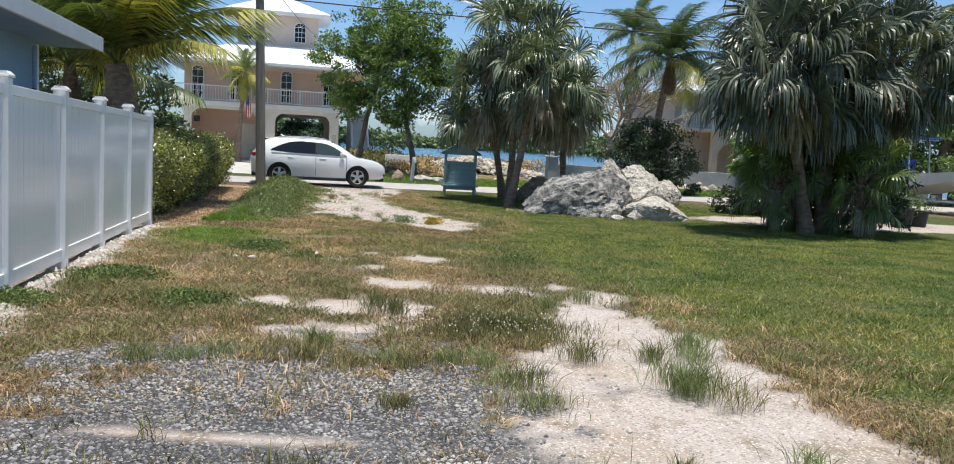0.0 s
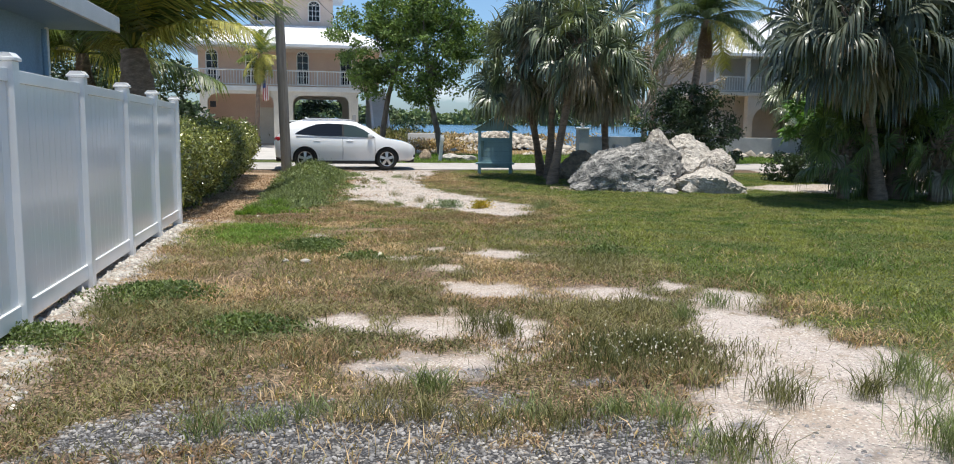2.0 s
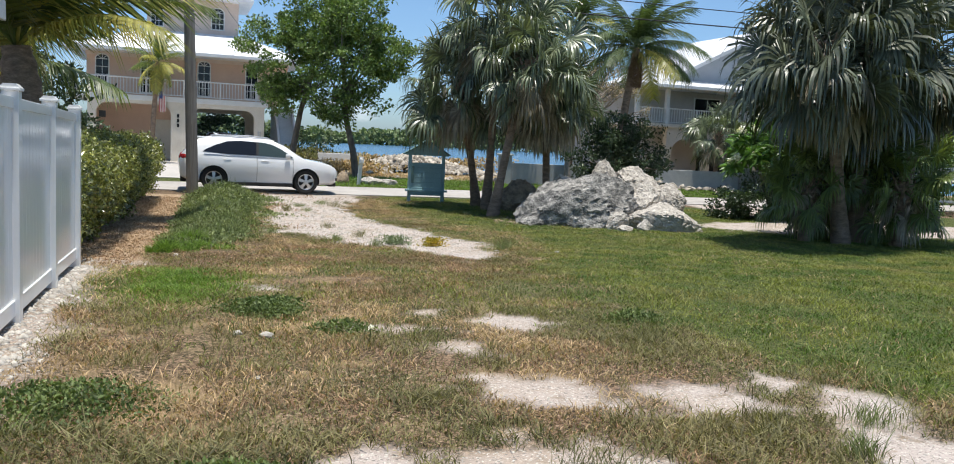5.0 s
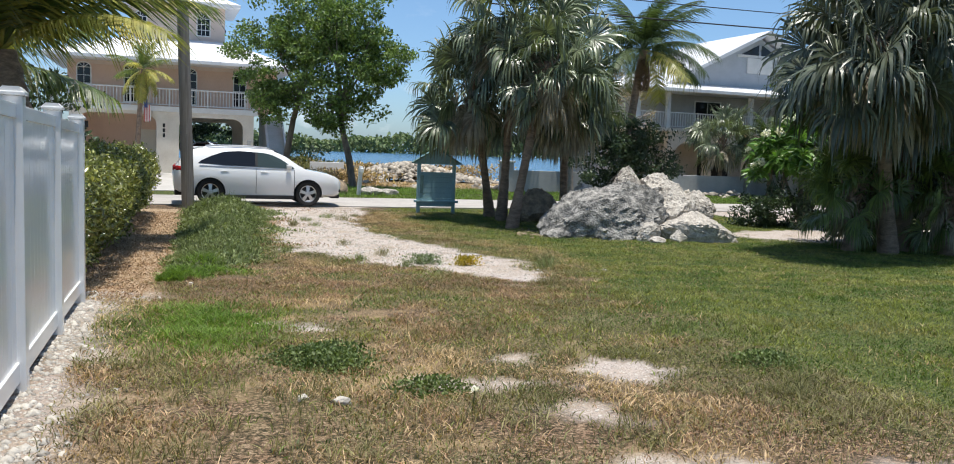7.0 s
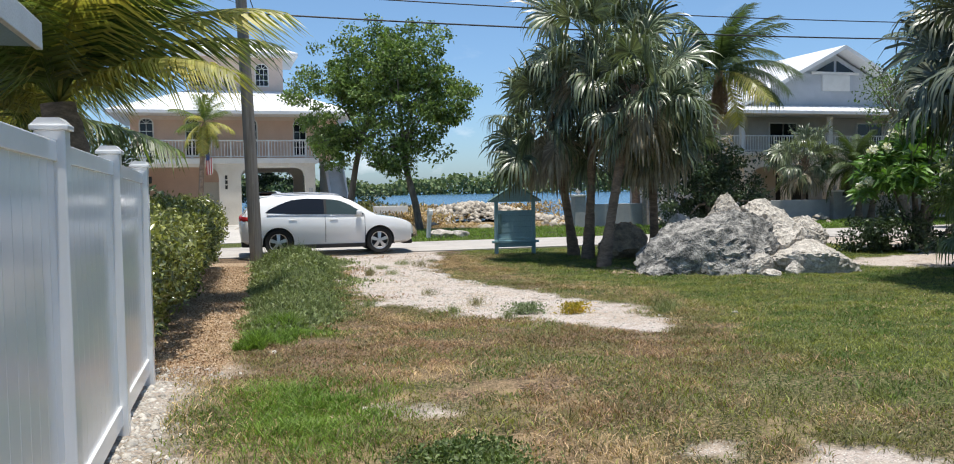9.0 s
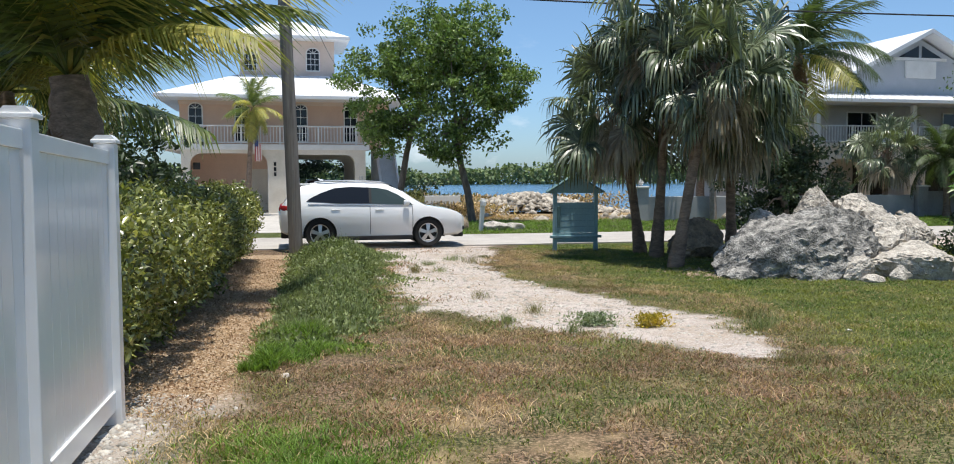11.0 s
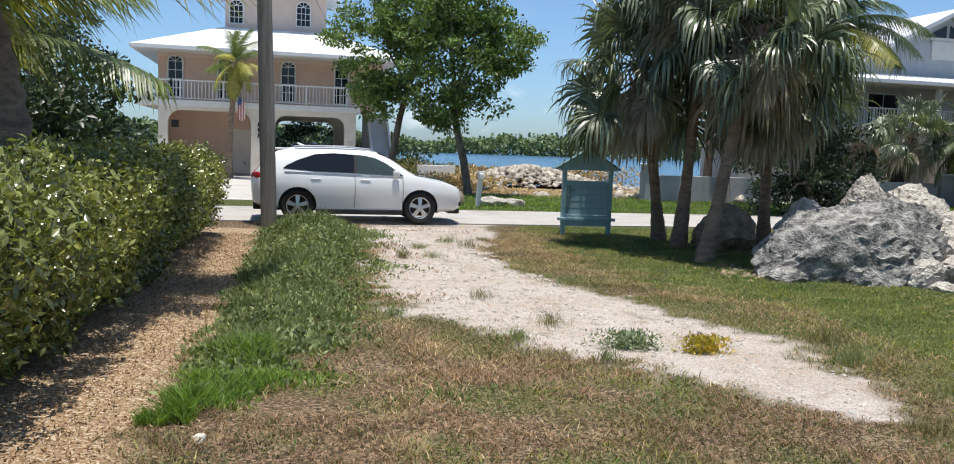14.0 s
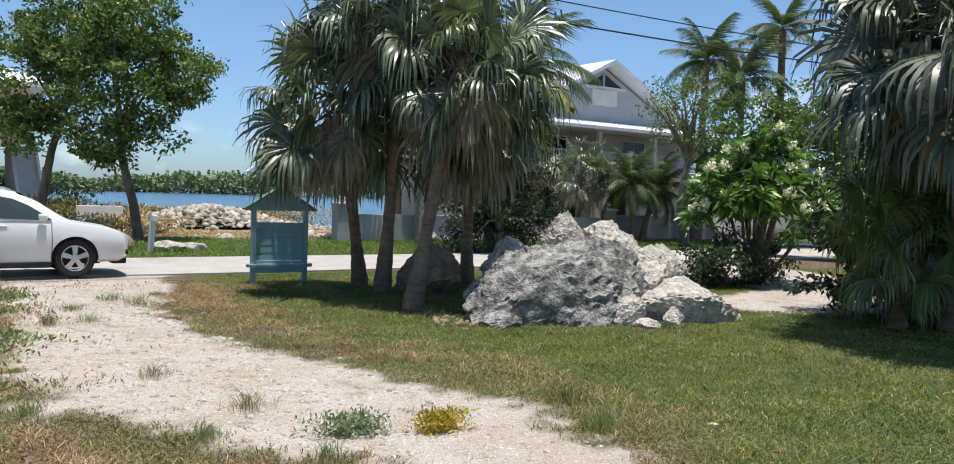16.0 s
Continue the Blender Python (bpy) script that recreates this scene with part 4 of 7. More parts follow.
        for x in (-0.12, 0.96):
            part("door_gap", tube(bmesh.new(), [(x, s * 0.945, 0.36), (x + 0.01, s * 0.947, 0.7), (x, s * 0.915, 1.06)], 0.006, 4), M_PLASTIC, c)
        mb = bmesh.new()
        box(mb, 0.72, s * 0.92, 1.08, 0.88, s * 1.06, 1.21, 0.04)
        part("mirror", mb, paint, c)
        part("roof_rail", tube(bmesh.new(), [(-1.45, s * 0.60, 1.66), (-1.3, s * 0.62, 1.685), (-0.3, s * 0.63, 1.70), (0.2, s * 0.60, 1.665), (0.3, s * 0.58, 1.63)], 0.02, 8), M_ALLOY, c)
        hb = bmesh.new()
        bmesh.ops.create_uvsphere(hb, u_segments=16, v_segments=10, radius=1.0, matrix=Matrix.LocRotScale((2.10, s * 0.70, 0.80), Euler((0, radians(18), s * radians(-38))), (0.24, 0.09, 0.085)))
        part("headlight", hb, M_LAMP, c, smooth=True)
        fb = boxed(2.22, s * 0.60, 0.42, 2.36, s * 0.74, 0.52, 0.03)
        part("fog_light", fb, M_PLASTIC, c)
        tb = bmesh.new()
        bmesh.ops.create_uvsphere(tb, u_segments=16, v_segments=10, radius=1.0, matrix=Matrix.LocRotScale((-2.22, s * 0.76, 1.0), Euler((0, 0, s * radians(35))), (0.18, 0.10, 0.13)))
        part("tail_light", tb, M_RED, c, smooth=True)
    wb = bmesh.new()
    prism(wb, [(0.42, 1.60), (1.30, 1.085), (1.26, 1.07), (0.40, 1.58)], "y", -0.63, 0.63)
    part("windscreen", wb, M_GLASSDARK, c)
    wb = bmesh.new()
    prism(wb, [(-1.86, 1.60), (-2.24, 1.20), (-2.20, 1.18), (-1.84, 1.56)], "y", -0.58, 0.58)
    part("tailgate_window", wb, M_GLASSDARK, c)
    part("spoiler", boxed(-2.05, -0.6, 1.585, -1.55, 0.6, 1.635, 0.02), paint, c)
    part("antenna", tube(bmesh.new(), [(-1.25, 0, 1.69), (-1.38, 0, 1.76)], [0.035, 0.008], 8), paint, c)
    part("bumper_lower", boxed(-2.33, -0.72, 0.26, -2.1, 0.72, 0.46, 0.04), M_PLASTIC, c)
    part("bumper_lower", boxed(2.05, -0.72, 0.24, 2.33, 0.72, 0.36, 0.04), M_PLASTIC, c)
    part("grille", boxed(2.33, -0.42, 0.52, 2.40, 0.42, 0.74, 0.03), M_PLASTIC, c)
    tyre_me = rim_me = None
    for x in (1.37, -1.37):
        for s in (-1, 1):
            w = new("wheel")
            w.parent = c
            w.matrix_basis = pose(x, s * 0.80, 0.37, 0, 0, 0 if s < 0 else 180)
            if tyre_me is None:
                tb = bmesh.new()
                prof = [(0.245, 0.10), (0.33, 0.115), (0.362, 0.09), (0.37, 0.0), (0.362, -0.09), (0.33, -0.115), (0.245, -0.10)]
                rings = [[tb.verts.new((r * math.cos(a), y, r * math.sin(a))) for r, y in prof] for a in [k * math.tau / 40 for k in range(40)]]
                for a, b in zip(rings, rings[1:] + rings[:1]):
                    for i in range(len(prof) - 1):
                        tb.faces.new((a[i], a[i + 1], b[i + 1], b[i]))
                bmesh.ops.recalc_face_normals(tb, faces=tb.faces)
                t = part("tyre", tb, M_RUBBER, w, smooth=True)
                rb = bmesh.new()
                rings = [[rb.verts.new((r * math.cos(a), y, r * math.sin(a))) for r, y in ((0.25, -0.10), (0.225, -0.085), (0.22, 0.05))] for a in [k * math.tau / 40 for k in range(40)]]
                for a, b in zip(rings, rings[1:] + rings[:1]):
                    for i in range(2):
                        rb.faces.new((a[i], a[i + 1], b[i + 1], b[i]))
                for k in range(5):
                    a = math.pi / 2 + k * math.tau / 5
                    mx = Matrix.Rotation(-a, 4, "Y")
                    for off in (0.0,):
                        vs = [mx @ Vector(p) for p in ((0.03, -0.098, -0.035), (0.23, -0.085, -0.05), (0.23, -0.085, 0.05), (0.03, -0.098, 0.035))]
                        vb = [v + Vector((0, 0.04, 0)) for v in vs]
                        f = [rb.verts.new(v) for v in vs]
                        g = [rb.verts.new(v) for v in vb]
                        rb.faces.new(f)
                        for i in range(4):
                            rb.faces.new((f[i], f[(i + 1) % 4], g[(i + 1) % 4], g[i]))
                bmesh.ops.create_cone(rb, cap_ends=True, segments=20, radius1=0.06, radius2=0.05, depth=0.04, matrix=Matrix.Translation((0, -0.09, 0)) @ Matrix.Rotation(math.pi / 2, 4, "X"))
                bmesh.ops.recalc_face_normals(rb, faces=rb.faces)
                r = part("rim", rb, M_ALLOY, w)
                db = bmesh.new()
                bmesh.ops.create_cone(db, cap_ends=True, segments=24, radius1=0.19, radius2=0.19, depth=0.03, matrix=Matrix.Translation((0, 0.02, 0)) @ Matrix.Rotation(math.pi / 2, 4, "X"))
                d = part("brake_disc", db, M_PLASTIC, w)
                tyre_me, rim_me, disc_me = t.data, r.data, d.data
            else:
                for nm, data in (("tyre", tyre_me), ("rim", rim_me), ("brake_disc", disc_me)):
                    o = new(nm, data)
                    o.parent = w
    return c


# near-side wheels stand on the road's near edge
car_mid = Vector((-5.415, 31.15, 0.03)) + Vector((-UY, UX, 0)) * 0.80
build_car("car", pose(car_mid.x, car_mid.y, 0.03, 0, 0, 11.5), M_CARPAINT, "white mid-size SUV parked at the road's edge")
hm = pose(-17.9, 51.9, 0, 0, 0, 12)
build_car("car", hm @ pose(7.6, 4.6, 0.03, 0, 0, 90), M_MAROON, "dark maroon car parked beneath the stilt house")


# ---------------------------------------------------------------- utility pole and cables
def build_pole():
    p = thing("utility_pole", pose(-7.19, 30.0, 0), "grey weathered wooden utility pole", "pole")
    part("shaft", tube(bmesh.new(), [(0, 0, -0.3), (-0.1, 0, 3), (-0.2, 0, 6), (-0.31, 0, 9.4)], [0.17, 0.16, 0.145, 0.12], 16), M_POLE, p, smooth=True)
    part("ground_wire_cover", boxed(-0.05, -0.19, 0.1, 0.0, -0.15, 2.0, 0.006), M_POLE, p)
    bm = bmesh.new()
    tube(bm, [(-0.21, -0.05, 6.32), (-0.21, -0.25, 6.32)], 0.03, 8)
    tube(bm, [(-0.23, -0.05, 6.88), (-0.23, -0.25, 6.88)], 0.03, 8)
    part("bracket", bm, M_PLASTIC, p)


build_pole()


def cable(name, a, b, sag, r, label):
    a, b = Vector(a), Vector(b)
    pts = []
    for i in range(25):
        f = i / 24
        q = a.lerp(b, f)
        q.z -= sag * 4 * f * (1 - f)
        pts.append(q)
    bm = tube(bmesh.new(), pts, r, 6)
    tagged(part(name, bm, M_WIRE), label, "cable")


PTOP = Vector((-7.4, 30.0, 0))
ALONG = Vector((UX, UY, 0))
cable("power_cable", PTOP + Vector((0, -0.2, 6.32)), PTOP + ALONG * 42 + Vector((0, 0, 7.4)), 0.43, 0.022, "thick black cable strung along the road")
cable("power_cable", PTOP + Vector((0, -0.2, 6.32)), PTOP - ALONG * 36 + Vector((0, 0, 6.6)), 0.5, 0.035, "thick black cable strung along the road")
cable("power_cable", PTOP + Vector((0, -0.2, 6.88)), PTOP + ALONG * 42 + Vector((0, 0, 7.95)), 0.45, 0.016, "thin black cable strung along the road")
cable("service_cable", PTOP + Vector((0.05, 0, 7.2)), hm @ Vector((8.65, 4.2, 8.2)), 0.25, 0.014, "black service cable from pole to house")


# ---------------------------------------------------------------- blue-green notice box
def build_sign():
    s = thing("sign_stand", pose(-0.38, 30.47, 0.0, 0, 0, 8) @ Matrix.Scale(1.04, 4), "teal-painted wooden notice stand with gabled roof, seen from behind", "sign")
    for x in (-0.5, 0.5):
        part("post", boxed(x - 0.045, -0.045, -0.1, x + 0.045, 0.045, 1.40, 0.006), M_SIGN, s)
    bd = part("backboard", boxed(-0.455, -0.02, 0.42, 0.455, 0.02, 1.14, 0.004), M_SIGN, s)
    for k in range(1, 5):
        part("groove", boxed(-0.455, -0.023, 0.42 + k * 0.145, 0.455, -0.02, 0.424 + k * 0.145), M_SIGNROOF, bd)
    part("shelf", boxed(-0.62, -0.10, 0.30, 0.62, 0.02, 0.36, 0.006), M_SIGN, s)
    part("lower_board", boxed(-0.455, -0.06, 0.19, 0.455, -0.03, 0.42, 0.004), M_SIGN, s)
    bm = bmesh.new()
    prism(bm, [(-0.64, 1.36), (0.64, 1.36), (0.62, 1.42), (0.0, 1.80), (-0.62, 1.42)], "y", -0.05, 0.05)
    part("gable", bm, M_SIGN, s)
    bm = bmesh.new()
    prism(bm, [(-0.68, 1.37), (0.0, 1.79), (0.0, 1.83), (-0.70, 1.40)], "y", -0.09, 0.14)
    prism(bm, [(0.68, 1.37), (0.0, 1.791), (0.0, 1.831), (0.70, 1.40)], "y", -0.093, 0.143)
    part("roof", bm, M_SIGNROOF, s, "weathered green roof boards")
    part("brace", tube(bmesh.new(), [(0.5, 0.05, 0.5), (0.68, 0.5, 0.0)], 0.015, 6), M_SIGNROOF, s)
    part("side_box", boxed(-0.46, -0.07, 0.55, -0.38, -0.03, 1.05, 0.006), M_SIGNROOF, s)


build_sign()


def build_mailbox_post():
    p = thing("mailbox_post", pose(-2.55, 38.3, 0, 0, 4, 12), "leaning white wooden mailbox post", "post")
    part("post", boxed(-0.07, -0.07, -0.1, 0.07, 0.07, 1.1, 0.01), M_WHITE, p)
    part("arm", boxed(-0.07, -0.25, 0.85, 0.07, 0.12, 1.02, 0.02), M_WHITE, p)


build_mailbox_post()


# ---------------------------------------------------------------- boulders
def rock_mesh(name, rx, ry, rz, seed, material, sub=4, rough=0.22, flat=0.0):
    bm = bmesh.new()
    bmesh.ops.create_icosphere(bm, subdivisions=sub, radius=1.0)
    off = Vector((seed * 7.3, seed * 3.1, seed * 5.7))
    planes = []
    rr = random.Random(seed)
    for _ in range(15):
        d = Vector((rr.uniform(-1, 1), rr.uniform(-1, 1), rr.uniform(-0.5, 1))).normalized()
        planes.append((d, rr.uniform(0.64, 0.9)))
    for v in bm.verts:
        p = v.co.copy()
        for d, c in planes:
            k = p.dot(d)
            if k > c:
                p -= d * (k - c) * 0.97
        n1 = noise.fractal(p * 1.5 + off, 0.9, 2.1, 4)
        n2 = noise.fractal(p * 5.0 + off, 0.8, 2.2, 3)
        n3 = abs(noise.noise(p * 9.0 + off))
        n4 = noise.fractal(p * 14.0 + off, 0.7, 2.2, 2)
        p *= 1 + rough * 0.45 * n1 + rough * 0.24 * n2 - rough * 0.22 * n3 + rough * 0.28 * n4
        v.co = Vector((p.x * rx, p.y * ry, p.z * rz))
    me = bpy.data.meshes.new(name)
    bm.to_mesh(me)
    bm.free()
    me.materials.append(material)
    me.shade_smooth()
    me.set_sharp_from_angle(angle=radians(34))
    return me


def boulder(x, y, z, rx, ry, rz, rot, seed, material, label, tilt=(0, 0), sub=5):
    ob = new("boulder", rock_mesh("boulder", rx, ry, rz, seed, material, sub))
    ob.matrix_basis = pose(x, y, z, tilt[0], tilt[1], rot)
    return tagged(ob, label, "boulder", "boulder pile")


DARKL, PALEL = "large grey limestone boulder stained dark with lichen", "pale pitted limestone boulder in a heap"
ROCKS = [
    (2.95, 25.3, 0.30, 1.72, 0.95, 0.98, 6, 4, M_ROCKDARK, DARKL, (0, -18)),
    (5.3, 27.3, 0.68, 0.95, 0.82, 0.78, 20, 5, M_ROCK, PALEL, (0, 5)),
    (4.35, 27.5, 0.95, 0.46, 0.46, 0.68, 60, 6, M_ROCK, PALEL, (0, -10)),
    (3.2, 27.1, 0.55, 0.66, 0.6, 0.60, 10, 7, M_ROCK, PALEL, (0, 0)),
    (4.8, 25.9, 0.48, 0.72, 0.65, 0.68, 40, 8, M_ROCK, PALEL, (5, 0)),
    (5.27, 24.95, 0.14, 0.98, 0.62, 0.52, -8, 9, M_ROCK, "broad flat-sided pale limestone boulder on the grass", (0, 8)),
    (5.95, 26.8, 0.62, 0.55, 0.45, 0.46, -25, 10, M_ROCK, PALEL, (0, 12)),
    (5.35, 25.85, 0.48, 0.42, 0.4, 0.45, 15, 11, M_ROCK, PALEL, (0, 0)),
    (3.95, 24.75, 0.08, 0.36, 0.3, 0.38, 0, 12, M_ROCK, PALEL, (0, 0)),
    (4.62, 24.4, 0.0, 0.24, 0.18, 0.22, 10, 14, M_ROCK, "small pale limestone rock on the grass", (0, 0)),
    (1.9, 24.75, 0.0, 0.34, 0.25, 0.18, -20, 15, M_ROCKDARK, "small dark limestone rock on the grass", (0, 0)),
    (4.1, 24.35, -0.02, 0.25, 0.2, 0.1, -20, 16, M_ROCK, "small pale limestone rock on the grass", (0, 0)),
    (3.55, 27.2, 0.45, 0.5, 0.5, 0.6, 80, 17, M_ROCK, PALEL, (0, 0)),
    (4.3, 26.7, 0.55, 0.6, 0.6, 0.7, 50, 18, M_ROCK, PALEL, (0, 0)),
]
for r in ROCKS:
    boulder(*r)
boulder(2.2, 28.9, 0.28, 0.66, 0.55, 0.68, 15, 21, M_ROCKTAN, "brown upright limestone boulder beside the palm trunks", (0, 4))
boulder(-3.2, 38.9, 0.15, 0.30, 0.26, 0.36, 15, 22, M_ROCKTAN, "dark stone block at the road's far edge", (0, 4), 3)
boulder(-2.0, 38.6, 0.1, 0.55, 0.35, 0.24, 5, 23, M_ROCK, "low pale rock beside the white post", (0, 0), 4)
boulder(-1.4, 39.0, 0.08, 0.4, 0.3, 0.2, 5, 24, M_ROCK, "low pale rock beside the white post", (0, 0), 3)


# ---------------------------------------------------------------- foliage helpers
def raw_mesh(name, verts, tri_faces, material):
    """A triangle mesh from arrays."""
    me = bpy.data.meshes.new(name)
    verts, tri_faces = np.asarray(verts, np.float32), np.asarray(tri_faces, np.int32)
    me.vertices.add(len(verts))
    me.vertices.foreach_set("co", verts.ravel())
    me.loops.add(tri_faces.size)
    me.loops.foreach_set("vertex_index", tri_faces.ravel())
    me.polygons.add(len(tri_faces))
    me.polygons.foreach_set("loop_start", np.arange(0, tri_faces.size, 3, dtype=np.int32))
    me.update(calc_edges=True)
    me.materials.append(material)
    return me


def leaf_mesh(name, pts, length, width, material, rng, up=0.25, droop=0.3, dirs=None):
    """Pointed folded leaves: base, two sides, middle and tip for each point."""
    n = len(pts)
    d = rng.normal(size=(n, 3)) if dirs is None else dirs + rng.normal(size=(n, 3)) * 0.45
    d[:, 2] += up
    d /= np.linalg.norm(d, axis=1, keepdims=True)
    s = np.cross(d, rng.normal(size=(n, 3)))
    s /= np.linalg.norm(s, axis=1, keepdims=True) + 1e-9
    nrm = np.cross(s, d)
    ln = length * rng.uniform(0.6, 1.25, (n, 1))
    wd = width * rng.uniform(0.7, 1.2, (n, 1))
    base = pts
    mid = pts + d * ln * 0.5
    a, b = mid + s * wd * 0.5 + nrm * wd * 0.15, mid - s * wd * 0.5 + nrm * wd * 0.15
    tip = pts + d * ln - np.array([0, 0, 1.0]) * ln * droop * 0.5
    verts = np.stack([base, a, mid, b, tip], 1).reshape(-1, 3)
    i = (np.arange(n) * 5)[:, None]
    f = np.concatenate([i + np.array([[0, 1, 2]]), i + np.array([[1, 4, 2]]), i + np.array([[0, 2, 3]]), i + np.array([[2, 4, 3]])], 1).reshape(-1, 3)
    return raw_mesh(name, verts, f, material)


def clumps(rng, blobs, per, shell=0.55):
    """Points gathered in clumps inside ellipsoids: blobs of (x, y, z, rx, ry, rz)."""
    out = []
    for x, y, z, rx, ry, rz in blobs:
        v = rng.normal(size=(per, 3))
        v /= np.linalg.norm(v, axis=1, keepdims=True)
        r = rng.uniform(shell, 1.0, (per, 1)) ** 0.6
        out.append(np.array([x, y, z]) + v * r * np.array([rx, ry, rz]))
    return np.concatenate(out)


def sub_blobs(rng, big, count, size):
    """Small clumps spread over larger ellipsoids, mostly near their skins."""
    out = []
    vol = np.array([b[3] * b[4] * b[5] for b in big]) ** 0.67
    for k in rng.choice(len(big), count, p=vol / vol.sum()):
        x, y, z, rx, ry, rz = big[k]
        v = rng.normal(size=3)
        v /= np.linalg.norm(v)
        v *= rng.uniform(0.3, 1.0) ** 0.5 * rng.choice([0.8, 1.0, 1.0, 1.28])
        s = size * rng.uniform(0.6, 1.3)
        out.append((x + v[0] * rx, y + v[1] * ry, z + v[2] * rz, s * 1.2, s * 1.2, s * 0.7))
    return out


def limb_tube(pts, r0, r1, sides=8):
    n = len(pts)
    return tube(bmesh.new(), pts, [r0 + (r1 - r0) * i / (n - 1) for i in range(n)], sides)


def broad_tree(name, base, trunk, big, count, per, size, leaf, material, bark, label, seed, limbs=9, thick=0.17):
    """A tapered trunk, limbs that reach into the crown, and leaves in clumps."""
    rng = np.random.default_rng(seed)
    t = thing(name, Matrix.Translation(base), label, "tree")
    b = Vector(base)
    top = Vector(trunk[-1])
    part("trunk", limb_tube([Vector(p) - b for p in trunk], thick, thick * 0.6, 12), bark, t, smooth=True)
    bl = sub_blobs(rng, big, count, size)
    for k in range(limbs):
        q = Vector(bl[int(rng.integers(len(bl)))][:3])
        s = Vector(trunk[-1]).lerp(Vector(trunk[-2]), float(rng.uniform(0, 0.5)))
        m = s.lerp(q, 0.5) + Vector((float(rng.normal(0, 0.2)), float(rng.normal(0, 0.2)), float(rng.uniform(0, 0.4))))
        part("limb", limb_tube([s - b, s.lerp(m, 0.5) - b, m - b, q - b], thick * 0.45, thick * 0.08, 7), bark, t, smooth=True)
    pts = clumps(rng, bl, per, 0.2) - np.array(base)
    ob = new("crown", leaf_mesh("crown", pts, leaf, leaf * 0.5, material, rng))
    ob.parent = t
    return t


# ---------------------------------------------------------------- fan palms
def fan_leaf(seed, material, turn, radius=0.85, petiole=0.9, segs=44, droop=0.8):
    """One fan-shaped palm leaf on a stalk, turned as it grows; the long segments hang down by their own weight."""
    r = random.Random(seed)
    verts, faces = [], []
    ahead = turn @ Vector((1, 0, 0))
    down = Vector((0, 0, -1))
    mid = ahead * petiole * 0.5 + Vector((0, 0, 0.03))
    k0 = ahead * petiole * 0.97 + down * petiole * 0.12 * droop
    for c, w in ((Vector(), 0.024), (mid, 0.018), (k0, 0.012)):
        for y, z in ((-w, 0), (w, 0), (0, w)):
            verts.append(c + turn @ Vector((0, y, z)))
    for b in (0, 3):
        faces += [(b, b + 1, b + 4), (b, b + 4, b + 3), (b + 1, b + 2, b + 5), (b + 1, b + 5, b + 4), (b + 2, b, b + 3), (b + 2, b + 3, b + 5)]
    span = radians(r.uniform(115, 145))
    cup = r.uniform(0.05, 0.4)
    for i in range(segs):
        a = -span + 2 * span * i / (segs - 1) + r.uniform(-0.03, 0.03)
        L = radius * (1.0 - 0.28 * abs(a) / span) * r.uniform(0.85, 1.1)
        w = 0.46 * radius * 2 * span / segs * 0.5
        d = (turn @ Vector((math.cos(a), math.sin(a), cup * (0.3 + abs(math.sin(a)))))).normalized()
        n = (turn @ Vector((-math.sin(a), math.cos(a), 0.25 * (1 if i % 2 else -1)))).normalized()
        hang = droop * r.uniform(0.45, 1.6)
        base = len(verts)
        p = Vector(k0)
        steps = ((0.05, 0.0, 0.15), (0.40, 0.10, 1.0), (0.25, 0.45, 0.8), (0.18, 0.85, 0.5), (0.17, 1.1, 0.0))
        for f, bend, ww in steps:
            b = min(bend * hang, 0.96)
            p = p + (d * (1 - b) + down * b).normalized() * L * f
            if ww:
                verts += [p + n * w * ww, p - n * w * ww]
            else:
                verts.append(Vector(p))
        b = base
        for q in (0, 2, 4):
            faces += [(b + q, b + q + 1, b + q + 3), (b + q, b + q + 3, b + q + 2)]
        faces.append((b + 6, b + 7, b + 8))
    return raw_mesh("frond", np.array([tuple(v) for v in verts]), np.array(faces), material)


